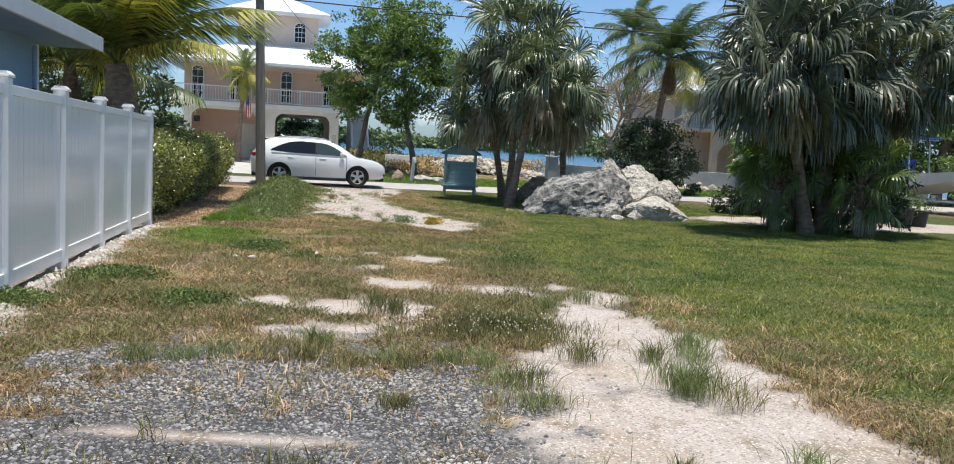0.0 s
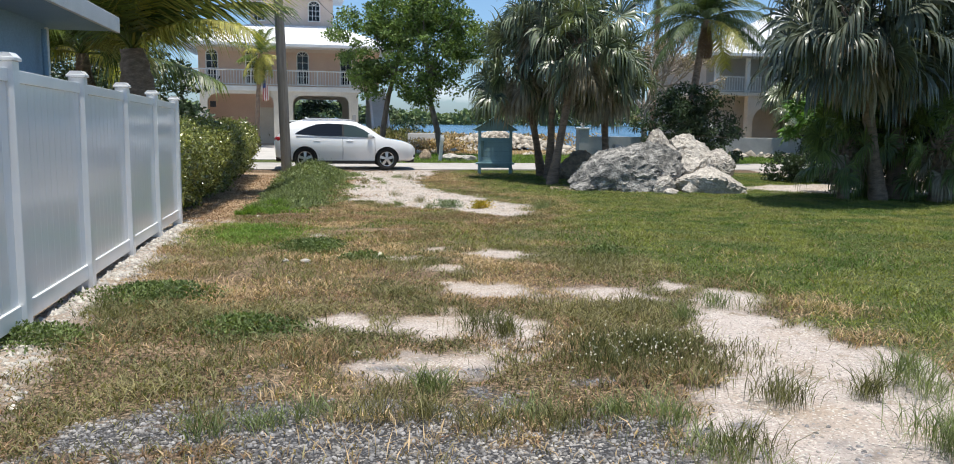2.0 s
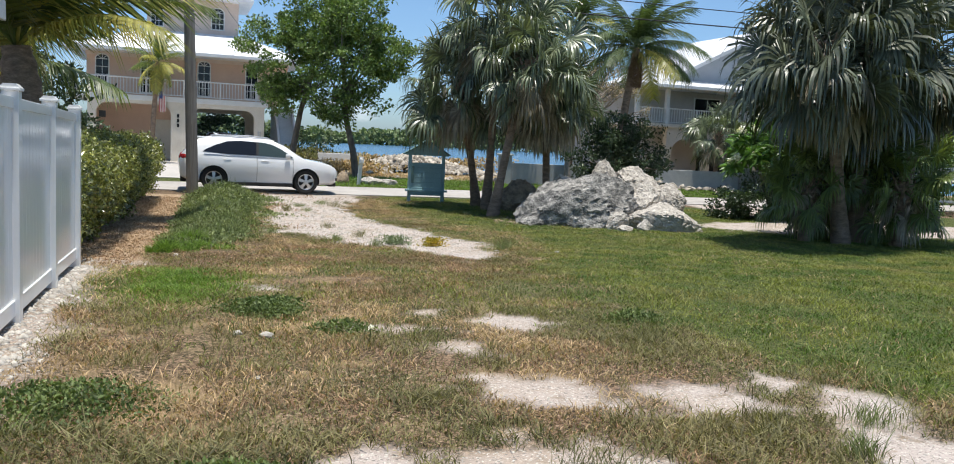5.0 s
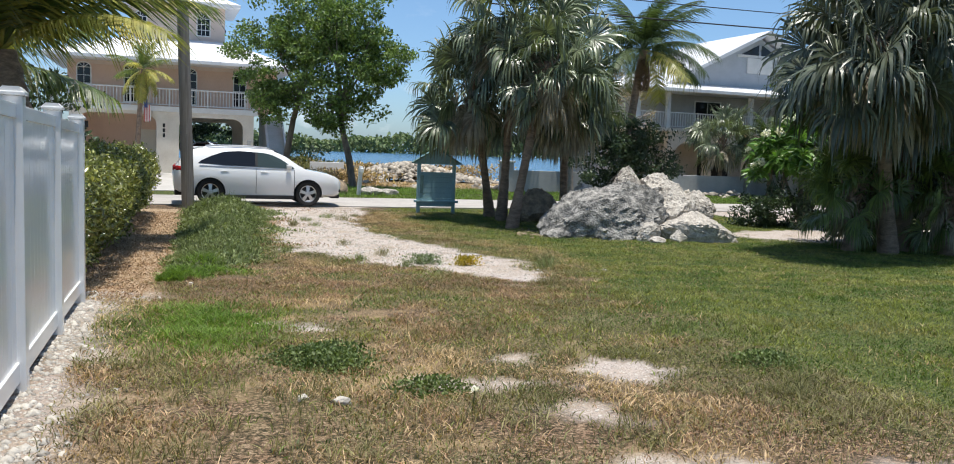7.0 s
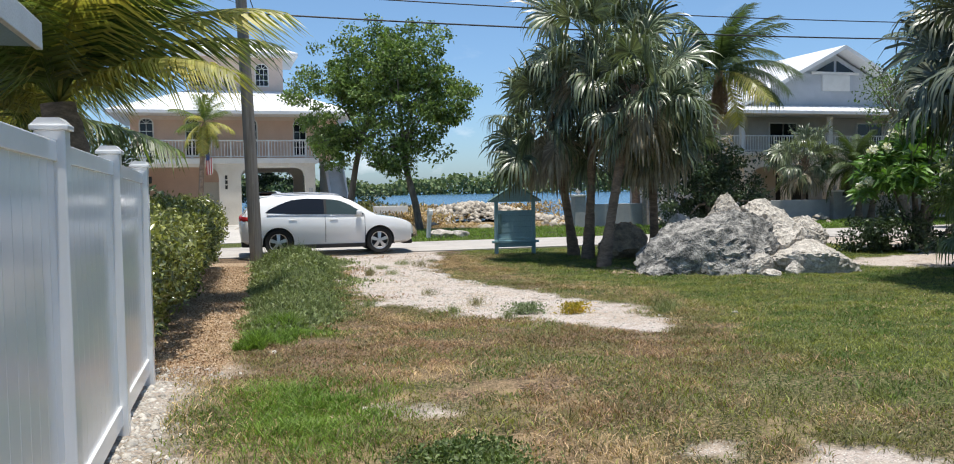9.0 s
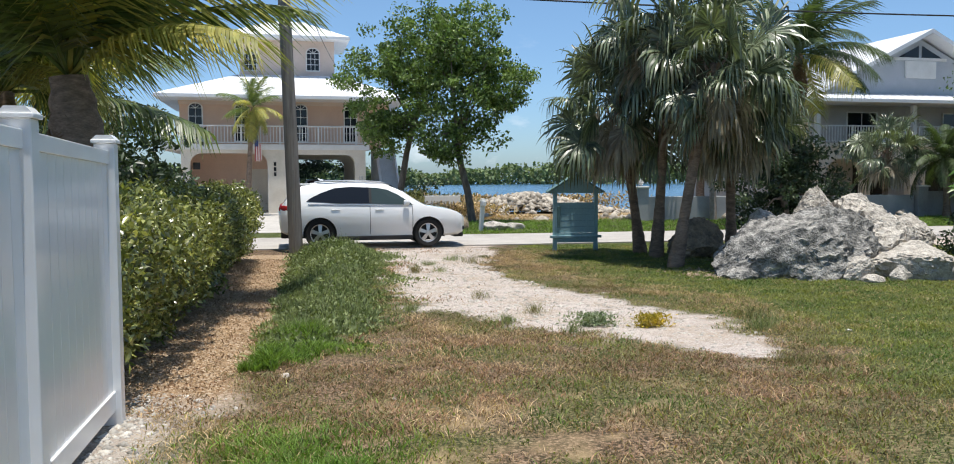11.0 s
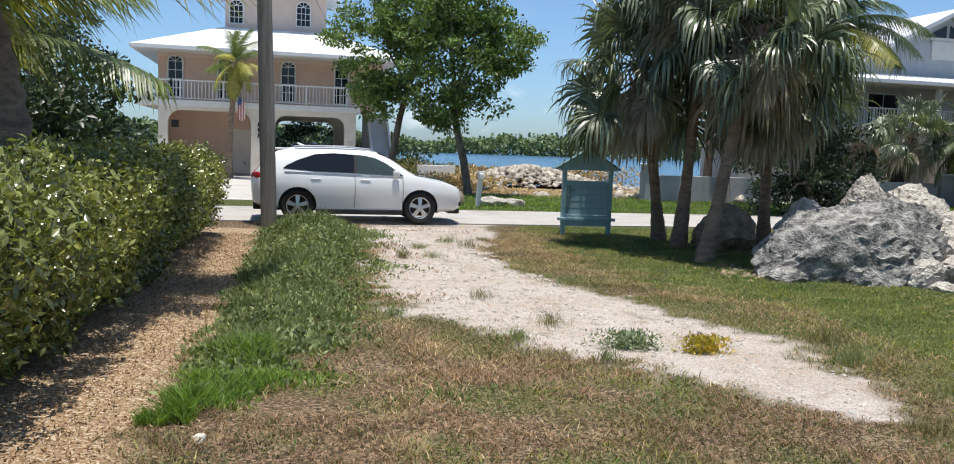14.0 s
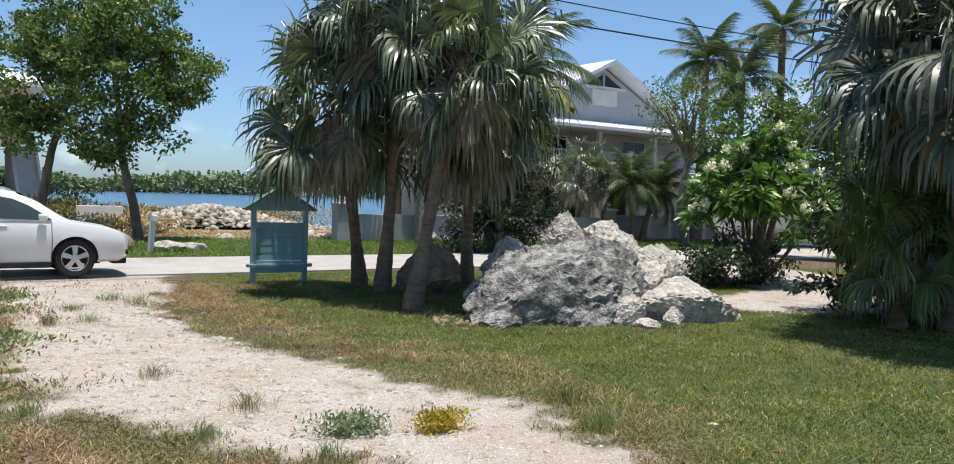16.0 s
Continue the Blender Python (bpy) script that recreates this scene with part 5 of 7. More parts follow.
def fan_palm(base, top, label, seed, fronds=46, dry=10, scale=1.0, r=0.16, leafmat=None, lean_low=-48):
    rng = random.Random(seed)
    leafmat = leafmat or M_FANPALM
    t = thing("fan_palm", Matrix.Translation(base), label, "palm tree", "fan palms")
    b, tp = Vector(base), Vector(top) - Vector(base)
    bm = bmesh.new()
    pts, rad = [], []
    for i in range(26):
        f = i / 25
        bend = Vector((0.12 * math.sin(f * 2.4 + seed), 0.1 * math.sin(f * 2 + seed * 2), 0)) * f
        pts.append(tp * f + bend * (1 - f) - Vector((0, 0, 0.1 if i == 0 else 0)))
        rad.append((r * (1.45 - 0.6 * min(f * 4, 1)) if f < 0.25 else r * 0.85) * (1.0 + (0.05 if i % 2 else -0.03)))
    tube(bm, pts, rad, 14)
    part("trunk", bm, M_TRUNK, t, smooth=True)
    # old leaf bases under the crown
    bt = bmesh.new()
    for k in range(16):
        a, z = k * 2.4, -0.05 - 0.045 * k
        d = Vector((math.cos(a), math.sin(a), 0))
        p = tp + Vector((0, 0, z))
        tube(bt, [p + d * r * 0.7, p + d * (r * 1.6) + Vector((0, 0, 0.12)), p + d * (r * 2.1) + Vector((0, 0, 0.3))], [0.04, 0.03, 0.012], 5)
    part("boot", bt, M_TRUNK, t)
    for k in range(fronds + dry):
        old = k >= fronds
        f = k / max(fronds - 1, 1)
        az = k * 2.39996 + rng.uniform(-0.35, 0.35)
        el = rng.uniform(-80, -45) if old else 86 - f ** 0.95 * (86 - lean_low) + rng.uniform(-24, 24)
        turn = (Matrix.Rotation(az, 3, "Z") @ Matrix.Rotation(radians(-el), 3, "Y") @ Matrix.Rotation(radians(rng.uniform(-80, 80)), 3, "X"))
        grow = scale * rng.uniform(0.85, 1.15) * (0.85 if el > 60 else 1.0)
        droop = rng.uniform(0.9, 1.4) if old else 0.45 + 0.55 * (1 - max(el, 0) / 90) * rng.uniform(0.8, 1.5)
        me = fan_leaf(seed * 100 + k, M_FANDRY if old else leafmat, turn, 0.86 * grow, 0.95 * grow * (0.7 if old else 1.0), 30 if old else 40, droop)
        o = new("frond", me)
        o.parent = t
        o.matrix_basis = Matrix.Translation(tp + Vector((0, 0, rng.uniform(-0.3, 0.2))))
        if old:
            o["label"] = "dry grey-brown hanging frond"
    return t


FP = "fan palm with drooping grey-green fronds growing in a clump"
fan_palm((1.15, 30.0, -0.05), (0.35, 28.9, 3.6), FP, 1, 40, 16, 1.15, 0.125)
fan_palm((1.3, 29.0, -0.05), (1.3, 27.9, 5.2), FP, 2, 44, 14, 1.22, 0.125)
fan_palm((1.2, 26.85, -0.05), (1.95, 26.8, 4.1), FP, 3, 38, 14, 1.12, 0.125)
fan_palm((3.2, 29.4, -0.05), (2.85, 28.5, 3.45), FP, 4, 38, 20, 1.05, 0.125)
# same palm kind as the clump; their leaf colour carries painted shade
FR = "large fan palm with a skirt of hanging fronds, coloured dark for shade"
fan_palm((9.6, 23.6, -0.05), (9.1, 22.9, 4.6), FR, 5, 56, 30, 1.4, 0.2, M_FANSHADE, -62)
fan_palm((11.0, 24.1, -0.05), (11.2, 24.0, 4.7), FR, 6, 54, 22, 1.4, 0.19, M_FANSHADE, -62)
fan_palm((8.9, 23.0, -0.05), (7.4, 21.7, 4.4), FR, 7, 50, 18, 1.4, 0.16, M_FANSHADE, -60)
# young palms below them
fan_palm((8.2, 23.4, -0.05), (8.1, 23.3, 1.35), "young fan palm with green and yellow fronds", 11, 24, 3, 0.85, 0.11, M_COCO, -50)
fan_palm((9.0, 24.2, -0.05), (8.9, 24.0, 1.6), "young fan palm with green and yellow fronds", 8, 20, 2, 0.85, 0.12, M_COCO, -50)
fan_palm((10.2, 22.9, -0.05), (10.1, 22.7, 1.5), "young fan palm with green and yellow fronds", 9, 26, 6, 0.85, 0.12, M_COCO, -50)
fan_palm((16.0, 47.6, -0.05), (16.0, 47.6, 3.1), "small dark fan palm before the grey house", 10, 30, 4, 1.25, 0.13)


# ---------------------------------------------------------------- feather palms
def feather_leaf(seed, material, length=3.6, sag=0.9, leaflet=0.62, pairs=46, hang=0.7, width=0.015):
    """One pinnate frond that leaves along +x and bends down; leaflets hang from both sides."""
    r = random.Random(seed)
    pts = []
    for i in range(15):
        f = i / 14
        pts.append(Vector((length * (f - 0.10 * sag * f ** 3), 0, length * (0.12 * f - 0.42 * sag * f ** 2.2))))
    bm = tube(bmesh.new(), pts, [0.035 * (1 - 0.85 * i / 14) for i in range(15)], 5)
    verts = [tuple(v.co) for v in bm.verts]
    bmesh.ops.triangulate(bm, faces=bm.faces)
    bm.verts.index_update()
    faces = [tuple(v.index for v in f.verts) for f in bm.faces]
    bm.free()
    for i in range(pairs):
        f = 0.13 + 0.87 * i / (pairs - 1)
        j = min(int(f * 14), 13)
        p = pts[j].lerp(pts[j + 1], f * 14 - j)
        d = (pts[j + 1] - pts[j]).normalized()
        size = leaflet * (0.55 + 1.2 * math.sin(math.pi * (0.12 + 0.8 * f)) ** 1.2) * 0.75
        for s in (-1, 1):
            L = size * r.uniform(0.8, 1.15)
            h = hang * r.uniform(0.5, 1.3)
            out = (d * 0.55 + Vector((0, s * 0.85, 0.1))).normalized()
            w = d * width
            m1 = p + out * L * 0.45 + Vector((0, 0, -0.12 * h * L))
            tip = p + out * L * 0.85 + Vector((0, 0, -0.65 * h * L))
            b = len(verts)
            verts += [tuple(p - w), tuple(p + w), tuple(m1 - w), tuple(m1 + w), tuple(tip)]
            faces += [(b, b + 1, b + 3), (b, b + 3, b + 2), (b + 2, b + 3, b + 4)]
    return raw_mesh("frond", np.array(verts), np.array(faces), material)


COCO = [feather_leaf(i, M_COCO, 3.7, 0.55 + 0.18 * i, 0.85, 58, 1.15, 0.026) for i in range(3)]
COCOY = [feather_leaf(10 + i, M_COCOYELLOW, 3.6, 0.95, 0.88, 56, 1.25, 0.026) for i in range(2)]
M_COCODARK = mat("distant palm leaf", (0.10, 0.14, 0.055), (0.06, 0.09, 0.04), 2.0, rough=0.5, bump=0, vary=0.35, leaf=0.25)
COCOF = [feather_leaf(70 + i, M_COCODARK, 3.7, 0.9 + 0.3 * i, 0.75, 56, 1.4, 0.028) for i in range(3)]
COCOD = [feather_leaf(20, M_COCODEAD, 2.6, 0.6, 0.5, 36, 1.4)]


def feather_palm(name, base, top, label, seed, fronds, scale, r=0.17, yellow=0.3, dead=3, low=-25, boot=False, aims=(), far=False):
    rng = random.Random(seed)
    t = thing(name, Matrix.Translation(base), label, "palm tree")
    tp = Vector(top) - Vector(base)
    pts, rad = [], []
    for i in range(20):
        f = i / 19
        pts.append(Vector((tp.x * f ** 1.6, tp.y * f ** 1.6, tp.z * f - (0.1 if i == 0 else 0))))
        rad.append(r * ((1.5 - 2.5 * f) if f < 0.2 else 1.0 - 0.25 * f) * (1.03 if i % 2 else 0.98))
    if boot:
        rad = [r * (1.7 - 0.9 * (i / 19) ** 2 + (0.12 if i % 2 else 0)) for i in range(20)]
    part("trunk", tube(bmesh.new(), pts, rad, 14), M_TRUNK, t, smooth=True)
    spec = [(az, el, 1) for az, el in aims]
    for k in range(fronds):
        f = k / max(fronds - 1, 1)
        spec.append((math.degrees(k * 2.39996) + rng.uniform(-12, 12), 80 - f * (80 - low) + rng.uniform(-8, 8), 0))
    for az, el, y in spec:
        me = rng.choice(COCOY if y or (el < 25 and rng.random() < yellow) else (COCOF if far else COCO))
        o = new("frond", me)
        o.parent = t
        o.matrix_basis = Matrix.Translation(tp) @ Matrix.Rotation(radians(az), 4, "Z") @ Matrix.Rotation(radians(-el), 4, "Y") @ Matrix.Rotation(radians(rng.uniform(-18, 18)), 4, "X") @ Matrix.Scale(scale * rng.uniform(0.9, 1.08), 4)
        if me in COCOY:
            o["label"] = "yellowing frond"
    for k in range(dead):
        o = new("frond", COCOD[0])
        o.parent = t
        o["label"] = "dead brown hanging frond"
        o.matrix_basis = Matrix.Translation(tp) @ Matrix.Rotation(radians(k * 137 + 30), 4, "Z") @ Matrix.Rotation(radians(72), 4, "Y") @ Matrix.Scale(scale * 0.8, 4)
    return t


feather_palm("coconut_palm", (-8.75, 22.3, 0.0), (-8.95, 22.2, 3.3), "stout coconut palm with green and yellowing arching fronds", 31, 24, 1.05, 0.30, 0.25, 5, 34, True, ((-4, 40), (-28, 22), (-60, 40)))
feather_palm("coconut_palm", (-11.5, 25.5, 0.0), (-11.6, 25.4, 3.4), "coconut palm with green and yellowing fronds behind the fence", 32, 22, 1.0, 0.18, 0.5, 2, 0, True)
feather_palm("coconut_palm", (8.3, 40.0, 0), (8.9, 40.0, 6.2), "tall coconut palm with a leaning trunk", 33, 26, 0.82, 0.19, 0.04, 9, -22, far=True)
feather_palm("coconut_palm", (10.2, 57.0, -0.2), (10.3, 57.0, 9.6), "tall distant coconut palm beyond the grey house", 40, 20, 0.75, 0.2, 0.1, 0, -20, far=True)
feather_palm("christmas_palm", (-13.5, 50.6, 0), (-13.2, 50.6, 5.2), "slim palm with yellowed fronds beside the stilt house", 34, 18, 0.46, 0.14, 0.75, 12, -75)
feather_palm("date_palm", (18.2, 46.5, 0), (18.0, 46.5, 2.6), "small feathery date palm beside the garden wall", 35, 24, 0.52, 0.14, 0.0, 0, -30, far=True)
feather_palm("date_palm", (19.0, 46.9, 0), (19.6, 46.8, 2.4), "small feathery date palm beside the garden wall", 36, 24, 0.52, 0.14, 0.0, 0, -30, far=True)
feather_palm("coconut_palm", (21.3, 46.0, 0), (21.5, 46, 8.4), "tall distant coconut palm", 37, 20, 0.65, 0.2, 0.1, 0, -20, far=True)
feather_palm("coconut_palm", (24.0, 46.5, 0), (24.0, 46.5, 7.8), "tall distant coconut palm", 38, 20, 0.75, 0.2, 0.1, 0, -20, far=True)
feather_palm("royal_palm", (26.4, 46.5, 0), (26.3, 46.5, 10.4), "tall distant palm with a bare trunk", 39, 18, 0.6, 0.22, 0.1, 0, -20, far=True)

# ---------------------------------------------------------------- broadleaf trees
broad_tree("buttonwood_tree", (-5.98, 46.0, -0.05), [(-5.98, 46, -0.1), (-5.8, 46, 1.4), (-5.55, 46, 2.9), (-5.2, 46, 4.2)],
           [(-6.4, 46, 5.4, 1.9, 1.8, 2.2), (-4.9, 46, 7.0, 1.7, 1.7, 1.9), (-6.6, 45.8, 3.7, 1.1, 1.2, 0.8)], 250, 75, 0.42, 0.18, M_LEAF, M_BARK, "leafy green tree with a curved grey trunk", 41, 12)
broad_tree("buttonwood_tree", (-2.75, 44.0, -0.05), [(-2.75, 44, -0.1), (-2.95, 44, 1.2), (-3.3, 44, 2.6), (-3.4, 44, 4.0)],
           [(-3.2, 44, 5.0, 1.9, 1.8, 2.3), (-1.6, 44, 5.6, 1.2, 1.2, 1.3), (-3.2, 44, 7.2, 1.7, 1.5, 1.5), (-3.9, 44, 3.2, 1.0, 1.2, 0.8)], 270, 75, 0.42, 0.18, M_LEAF, M_BARK, "leafy green tree with a leaning forked trunk", 42, 14)


def bare_tree(base, seed):
    """A tree out of leaf: limbs that fork again and again, with few small tan leaves at the tips."""
    rng = random.Random(seed)
    t = thing("bare_tree", Matrix.Translation(base), "nearly bare tree with fine tan twigs", "tree")
    part("trunk", limb_tube([(0, 0, -0.1), (-0.05, 0, 1.4), (-0.15, 0, 2.6)], 0.17, 0.11, 10), M_BARKPALE, t, smooth=True)
    tips = []

    def fork(bm, p, d, length, r, depth):
        q = p + d * length * 0.5 + Vector((rng.gauss(0, 0.05), rng.gauss(0, 0.05), 0.02))
        e = p + d * length
        tube(bm, [p, q, e], [r, r * 0.8, r * 0.6], 4 if depth < 3 else 6, False)
        if depth == 0:
            tips.append(e)
            return
        for _ in range(3):
            nd = (d + Vector((rng.gauss(0, 0.5), rng.gauss(0, 0.5), rng.gauss(0.02, 0.32)))).normalized()
            fork(bm, e, nd, length * rng.uniform(0.62, 0.88), r * 0.7, depth - 1)

    for k in range(7):
        a = k * 2.4 + rng.uniform(-0.3, 0.3)
        bm = bmesh.new()
        fork(bm, Vector((-0.12, 0, 2.2 + 0.07 * k)), Vector((math.cos(a) * 0.75, math.sin(a) * 0.6, 0.75)).normalized(), 1.35, 0.085, 4)
        part("limb", bm, M_BARKPALE, t)
    nr = np.random.default_rng(seed)
    pts = np.repeat(np.array([tuple(q) for q in tips]), 11, 0) + nr.normal(0, 0.13, (len(tips) * 11, 3))
    o = new("crown", leaf_mesh("crown", pts, 0.12, 0.05, M_TANLEAF, nr))
    o.parent = t


bare_tree((7.4, 45.0, -0.05), 43)
broad_tree("sea_grape", (8.1, 38.6, -0.05), [(8.1, 38.6, -0.1), (8.0, 38.6, 0.6), (7.9, 38.6, 1.2)],
           [(7.3, 38.6, 1.5, 1.5, 1.2, 1.4), (8.8, 39.0, 1.4, 1.4, 1.2, 1.3), (7.9, 38.6, 2.5, 1.2, 1.0, 0.8)], 200, 60, 0.34, 0.16, M_LEAFDARK, M_BARK, "dense dark green rounded shrub", 44, 8)
broad_tree("shade_tree", (-12.5, 31.5, 0), [(-12.5, 31.5, -0.1), (-12.4, 31.5, 1.5), (-12.3, 31.4, 2.6)],
           [(-13, 31.5, 2.2, 2.3, 1.6, 1.9), (-11.3, 31, 1.7, 1.2, 1.2, 1.5), (-15.5, 32, 3, 2.4, 1.6, 2.6)], 190, 60, 0.42, 0.2, M_LEAFDARK, M_BARK, "dense dark shrubbery behind the hedge", 45, 8)
broad_tree("shade_tree", (-21.5, 54, 0), [(-21.5, 54, -0.1), (-21.4, 54, 2.5), (-21.3, 54, 4)],
           [(-22, 54, 4.5, 2.4, 2.2, 3.5), (-26, 54, 5, 3, 2.2, 4)], 190, 60, 0.55, 0.26, M_LEAFDARK, M_BARK, "tall dark tree beside the stilt house", 46, 8)
broad_tree("shade_tree", (24.0, 44.0, 0), [(24, 44, -0.1), (24.1, 44, 2), (24.2, 44, 3.6)],
           [(22.5, 44, 4.4, 2.6, 2, 2.6), (25.5, 44, 4.6, 2.8, 2, 2.8), (28.5, 45, 4.2, 2.8, 2, 2.6)], 300, 70, 0.5, 0.24, M_LEAF, M_BARK, "broad leafy tree with dark branches", 47, 14, 0.3)
broad_tree("shade_tree", (18.6, 43.0, 0), [(18.6, 43, -0.1), (18.2, 43, 1.3), (18.3, 43, 2.6), (18.6, 43, 4)],
           [(18.3, 43, 5.6, 1.7, 1.6, 1.8)], 90, 34, 0.4, 0.14, M_LEAF, M_BARK, "sparse tree with thin dark twigs", 48, 22, 0.2)
broad_tree("shade_tree", (26.0, 33.0, 0), [(26, 33, -0.1), (26, 33, 2), (26, 33, 3)],
           [(25, 33, 2.6, 2.4, 2, 2.4), (28.5, 33, 2.9, 2.6, 2, 2.6), (33, 35, 3, 3, 2, 3), (22.0, 36, 2.2, 2.0, 1.6, 2.0)], 300, 60, 0.5, 0.22, M_LEAF, M_BARK, "dense green shrubs beside the boat yard", 49, 8)
broad_tree("shade_tree", (-16.5, 61.5, -0.2), [(-16.5, 61.5, -0.6), (-16.3, 61.5, 1.0), (-16.2, 61.5, 1.8)],
           [(-16, 61.5, 1.7, 3.0, 1, 1.8), (-11.5, 62, 1.7, 2.6, 1, 1.7), (-6.5, 62, 1.2, 2.4, 1, 1.4)], 160, 60, 0.5, 0.22, M_LEAFDARK, M_BARK, "dark green shrubs behind the stilt house", 50, 6)


def dark_shrub(base, blobs, count, label, seed, material=None):
    rng = np.random.default_rng(seed)
    d = thing("shrub", Matrix.Translation(base), label, "shrub")
    for k in range(6):
        q = blobs[k % len(blobs)]
        part("limb", limb_tube([(0, 0, -0.1), (q[0] * 0.5, q[1] * 0.5, q[2] * 0.6), (q[0] + 0.2 * k - 0.5, q[1], q[2])], 0.05, 0.015, 6), M_BARK, d)
    bl = sub_blobs(rng, blobs, count, 0.28)
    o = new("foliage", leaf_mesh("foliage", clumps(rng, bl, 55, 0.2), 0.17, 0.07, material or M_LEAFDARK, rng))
    o.parent = d


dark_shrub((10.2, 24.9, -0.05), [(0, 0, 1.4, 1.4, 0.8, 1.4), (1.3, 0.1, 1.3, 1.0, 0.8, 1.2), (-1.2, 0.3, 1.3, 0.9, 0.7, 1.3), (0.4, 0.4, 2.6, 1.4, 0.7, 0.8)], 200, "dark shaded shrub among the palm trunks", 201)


# ---------------------------------------------------------------- plumeria
def build_plumeria():
    rng = np.random.default_rng(51)
    base = Vector((10.55, 29.6, -0.05))
    t = thing("plumeria", Matrix.Translation(base), "plumeria shrub with long green leaves and white flower clusters", "shrub")
    tips = []
    for k in range(92):
        a = k * 2.39996
        rr = math.sqrt(rng.uniform(0.02, 1)) * 1.75
        z = 3.0 - 0.42 * rr ** 2 + float(rng.normal(0, 0.28))
        tips.append(Vector((math.cos(a) * rr + 0.15, math.sin(a) * rr * 0.8, max(z, 0.75))))
    for k in range(14):
        q = tips[k * 4]
        s = Vector((0.1 * math.cos(k), 0.1 * math.sin(k), -0.1))
        part("limb", limb_tube([s, s.lerp(q, 0.45) + Vector((0, 0, -0.1)), q], 0.07, 0.025, 7), M_BARK, t, smooth=True)
    pts, dirs = [], []
    for q in tips:
        for j in range(34):
            a, e = rng.uniform(0, math.tau), rng.uniform(-0.4, 0.9)
            pts.append(q + Vector((0, 0, float(rng.uniform(-0.25, 0)))))
            dirs.append((math.cos(a) * math.cos(e), math.sin(a) * math.cos(e), math.sin(e)))
    ob = new("crown", leaf_mesh("crown", np.array(pts), 0.42, 0.12, M_PLUMERIA, rng, 0.1, 0.5, np.array(dirs)))
    ob.parent = t
    fl = leaf_mesh("flower_head", rng.normal(0, 0.055, (60, 3)), 0.10, 0.07, M_PETAL, rng, 0.4, 0.0)
    for k in range(34):
        q = tips[(k * 7 + 3) % 92]
        if q.y > 0.9:
            continue
        o = new("flower_head", fl)
        o.parent = t
        o.matrix_basis = pose(q.x, q.y - 0.1, q.z + 0.14, 0, 0, k * 50)
    # shrub at its foot
    d = thing("shrub", Matrix.Translation((9.7, 29.1, -0.05)), "dense dark green shrub beneath the plumeria", "shrub")
    bl = sub_blobs(rng, [(0, 0, 0.55, 1.25, 0.9, 0.65), (-0.9, 0.2, 0.35, 0.8, 0.7, 0.45)], 90, 0.24)
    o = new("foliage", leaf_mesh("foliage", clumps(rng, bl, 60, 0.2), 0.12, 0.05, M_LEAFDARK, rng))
    o.parent = d


build_plumeria()


def rosette(base, label, material, n, length, width, seed, arch=0.5, name="bromeliad"):
    rng = random.Random(seed)
    t = thing(name, Matrix.Translation(base), label, "plant")
    for k in range(n):
        a, e = k * 2.39996, rng.uniform(0.25, 1.35)
        L = length * rng.uniform(0.75, 1.15)
        vs = []
        for f, w in ((0, 0.6), (0.35, 1.0), (0.7, 0.7), (1.0, 0.0)):
            r = L * f * math.cos(e) + L * 0.15 * f ** 2
            z = L * f * math.sin(e) - arch * L * f ** 2.2 * math.cos(e)
            c = Vector((math.cos(a) * r, math.sin(a) * r, z))
            n_ = Vector((-math.sin(a), math.cos(a), 0)) * width * w / 2
            vs += [c + n_ + Vector((0, 0, 0.01)), c, c - n_ + Vector((0, 0, 0.01))] if w else [c]
        fs = []
        for j in range(2):
            for q in (0, 1):
                b = j * 3 + q
                fs += [(b, b + 1, b + 4, b + 3)]
        fs += [(6, 7, 9), (7, 8, 9)]
        mesh_ob("leaf", vs, fs, material, t)
    return t


rosette((12.2, 28.3, 0.0), "clump of striped red and yellow bromeliads", M_BROMELIAD, 30, 0.85, 0.06, 61)
rosette((12.9, 28.1, 0.0), "clump of striped red and yellow bromeliads", M_BROMELIAD, 26, 0.8, 0.06, 62)
rosette((-7.9, 18.9, 0.05), "spiky blue-green agave behind the hedge", M_GREYPLANT, 40, 1.6, 0.07, 63, 0.2, "agave")
rosette((-9.4, 20.0, 0.05), "spiky blue-green agave behind the hedge", M_GREYPLANT, 40, 1.7, 0.07, 64, 0.2, "agave")
rosette((6.4, 28.4, 0.0), "small bright yellow-green bush beside the boulders", M_YELLOWPLANT, 24, 0.5, 0.08, 65, 0.3, "croton")


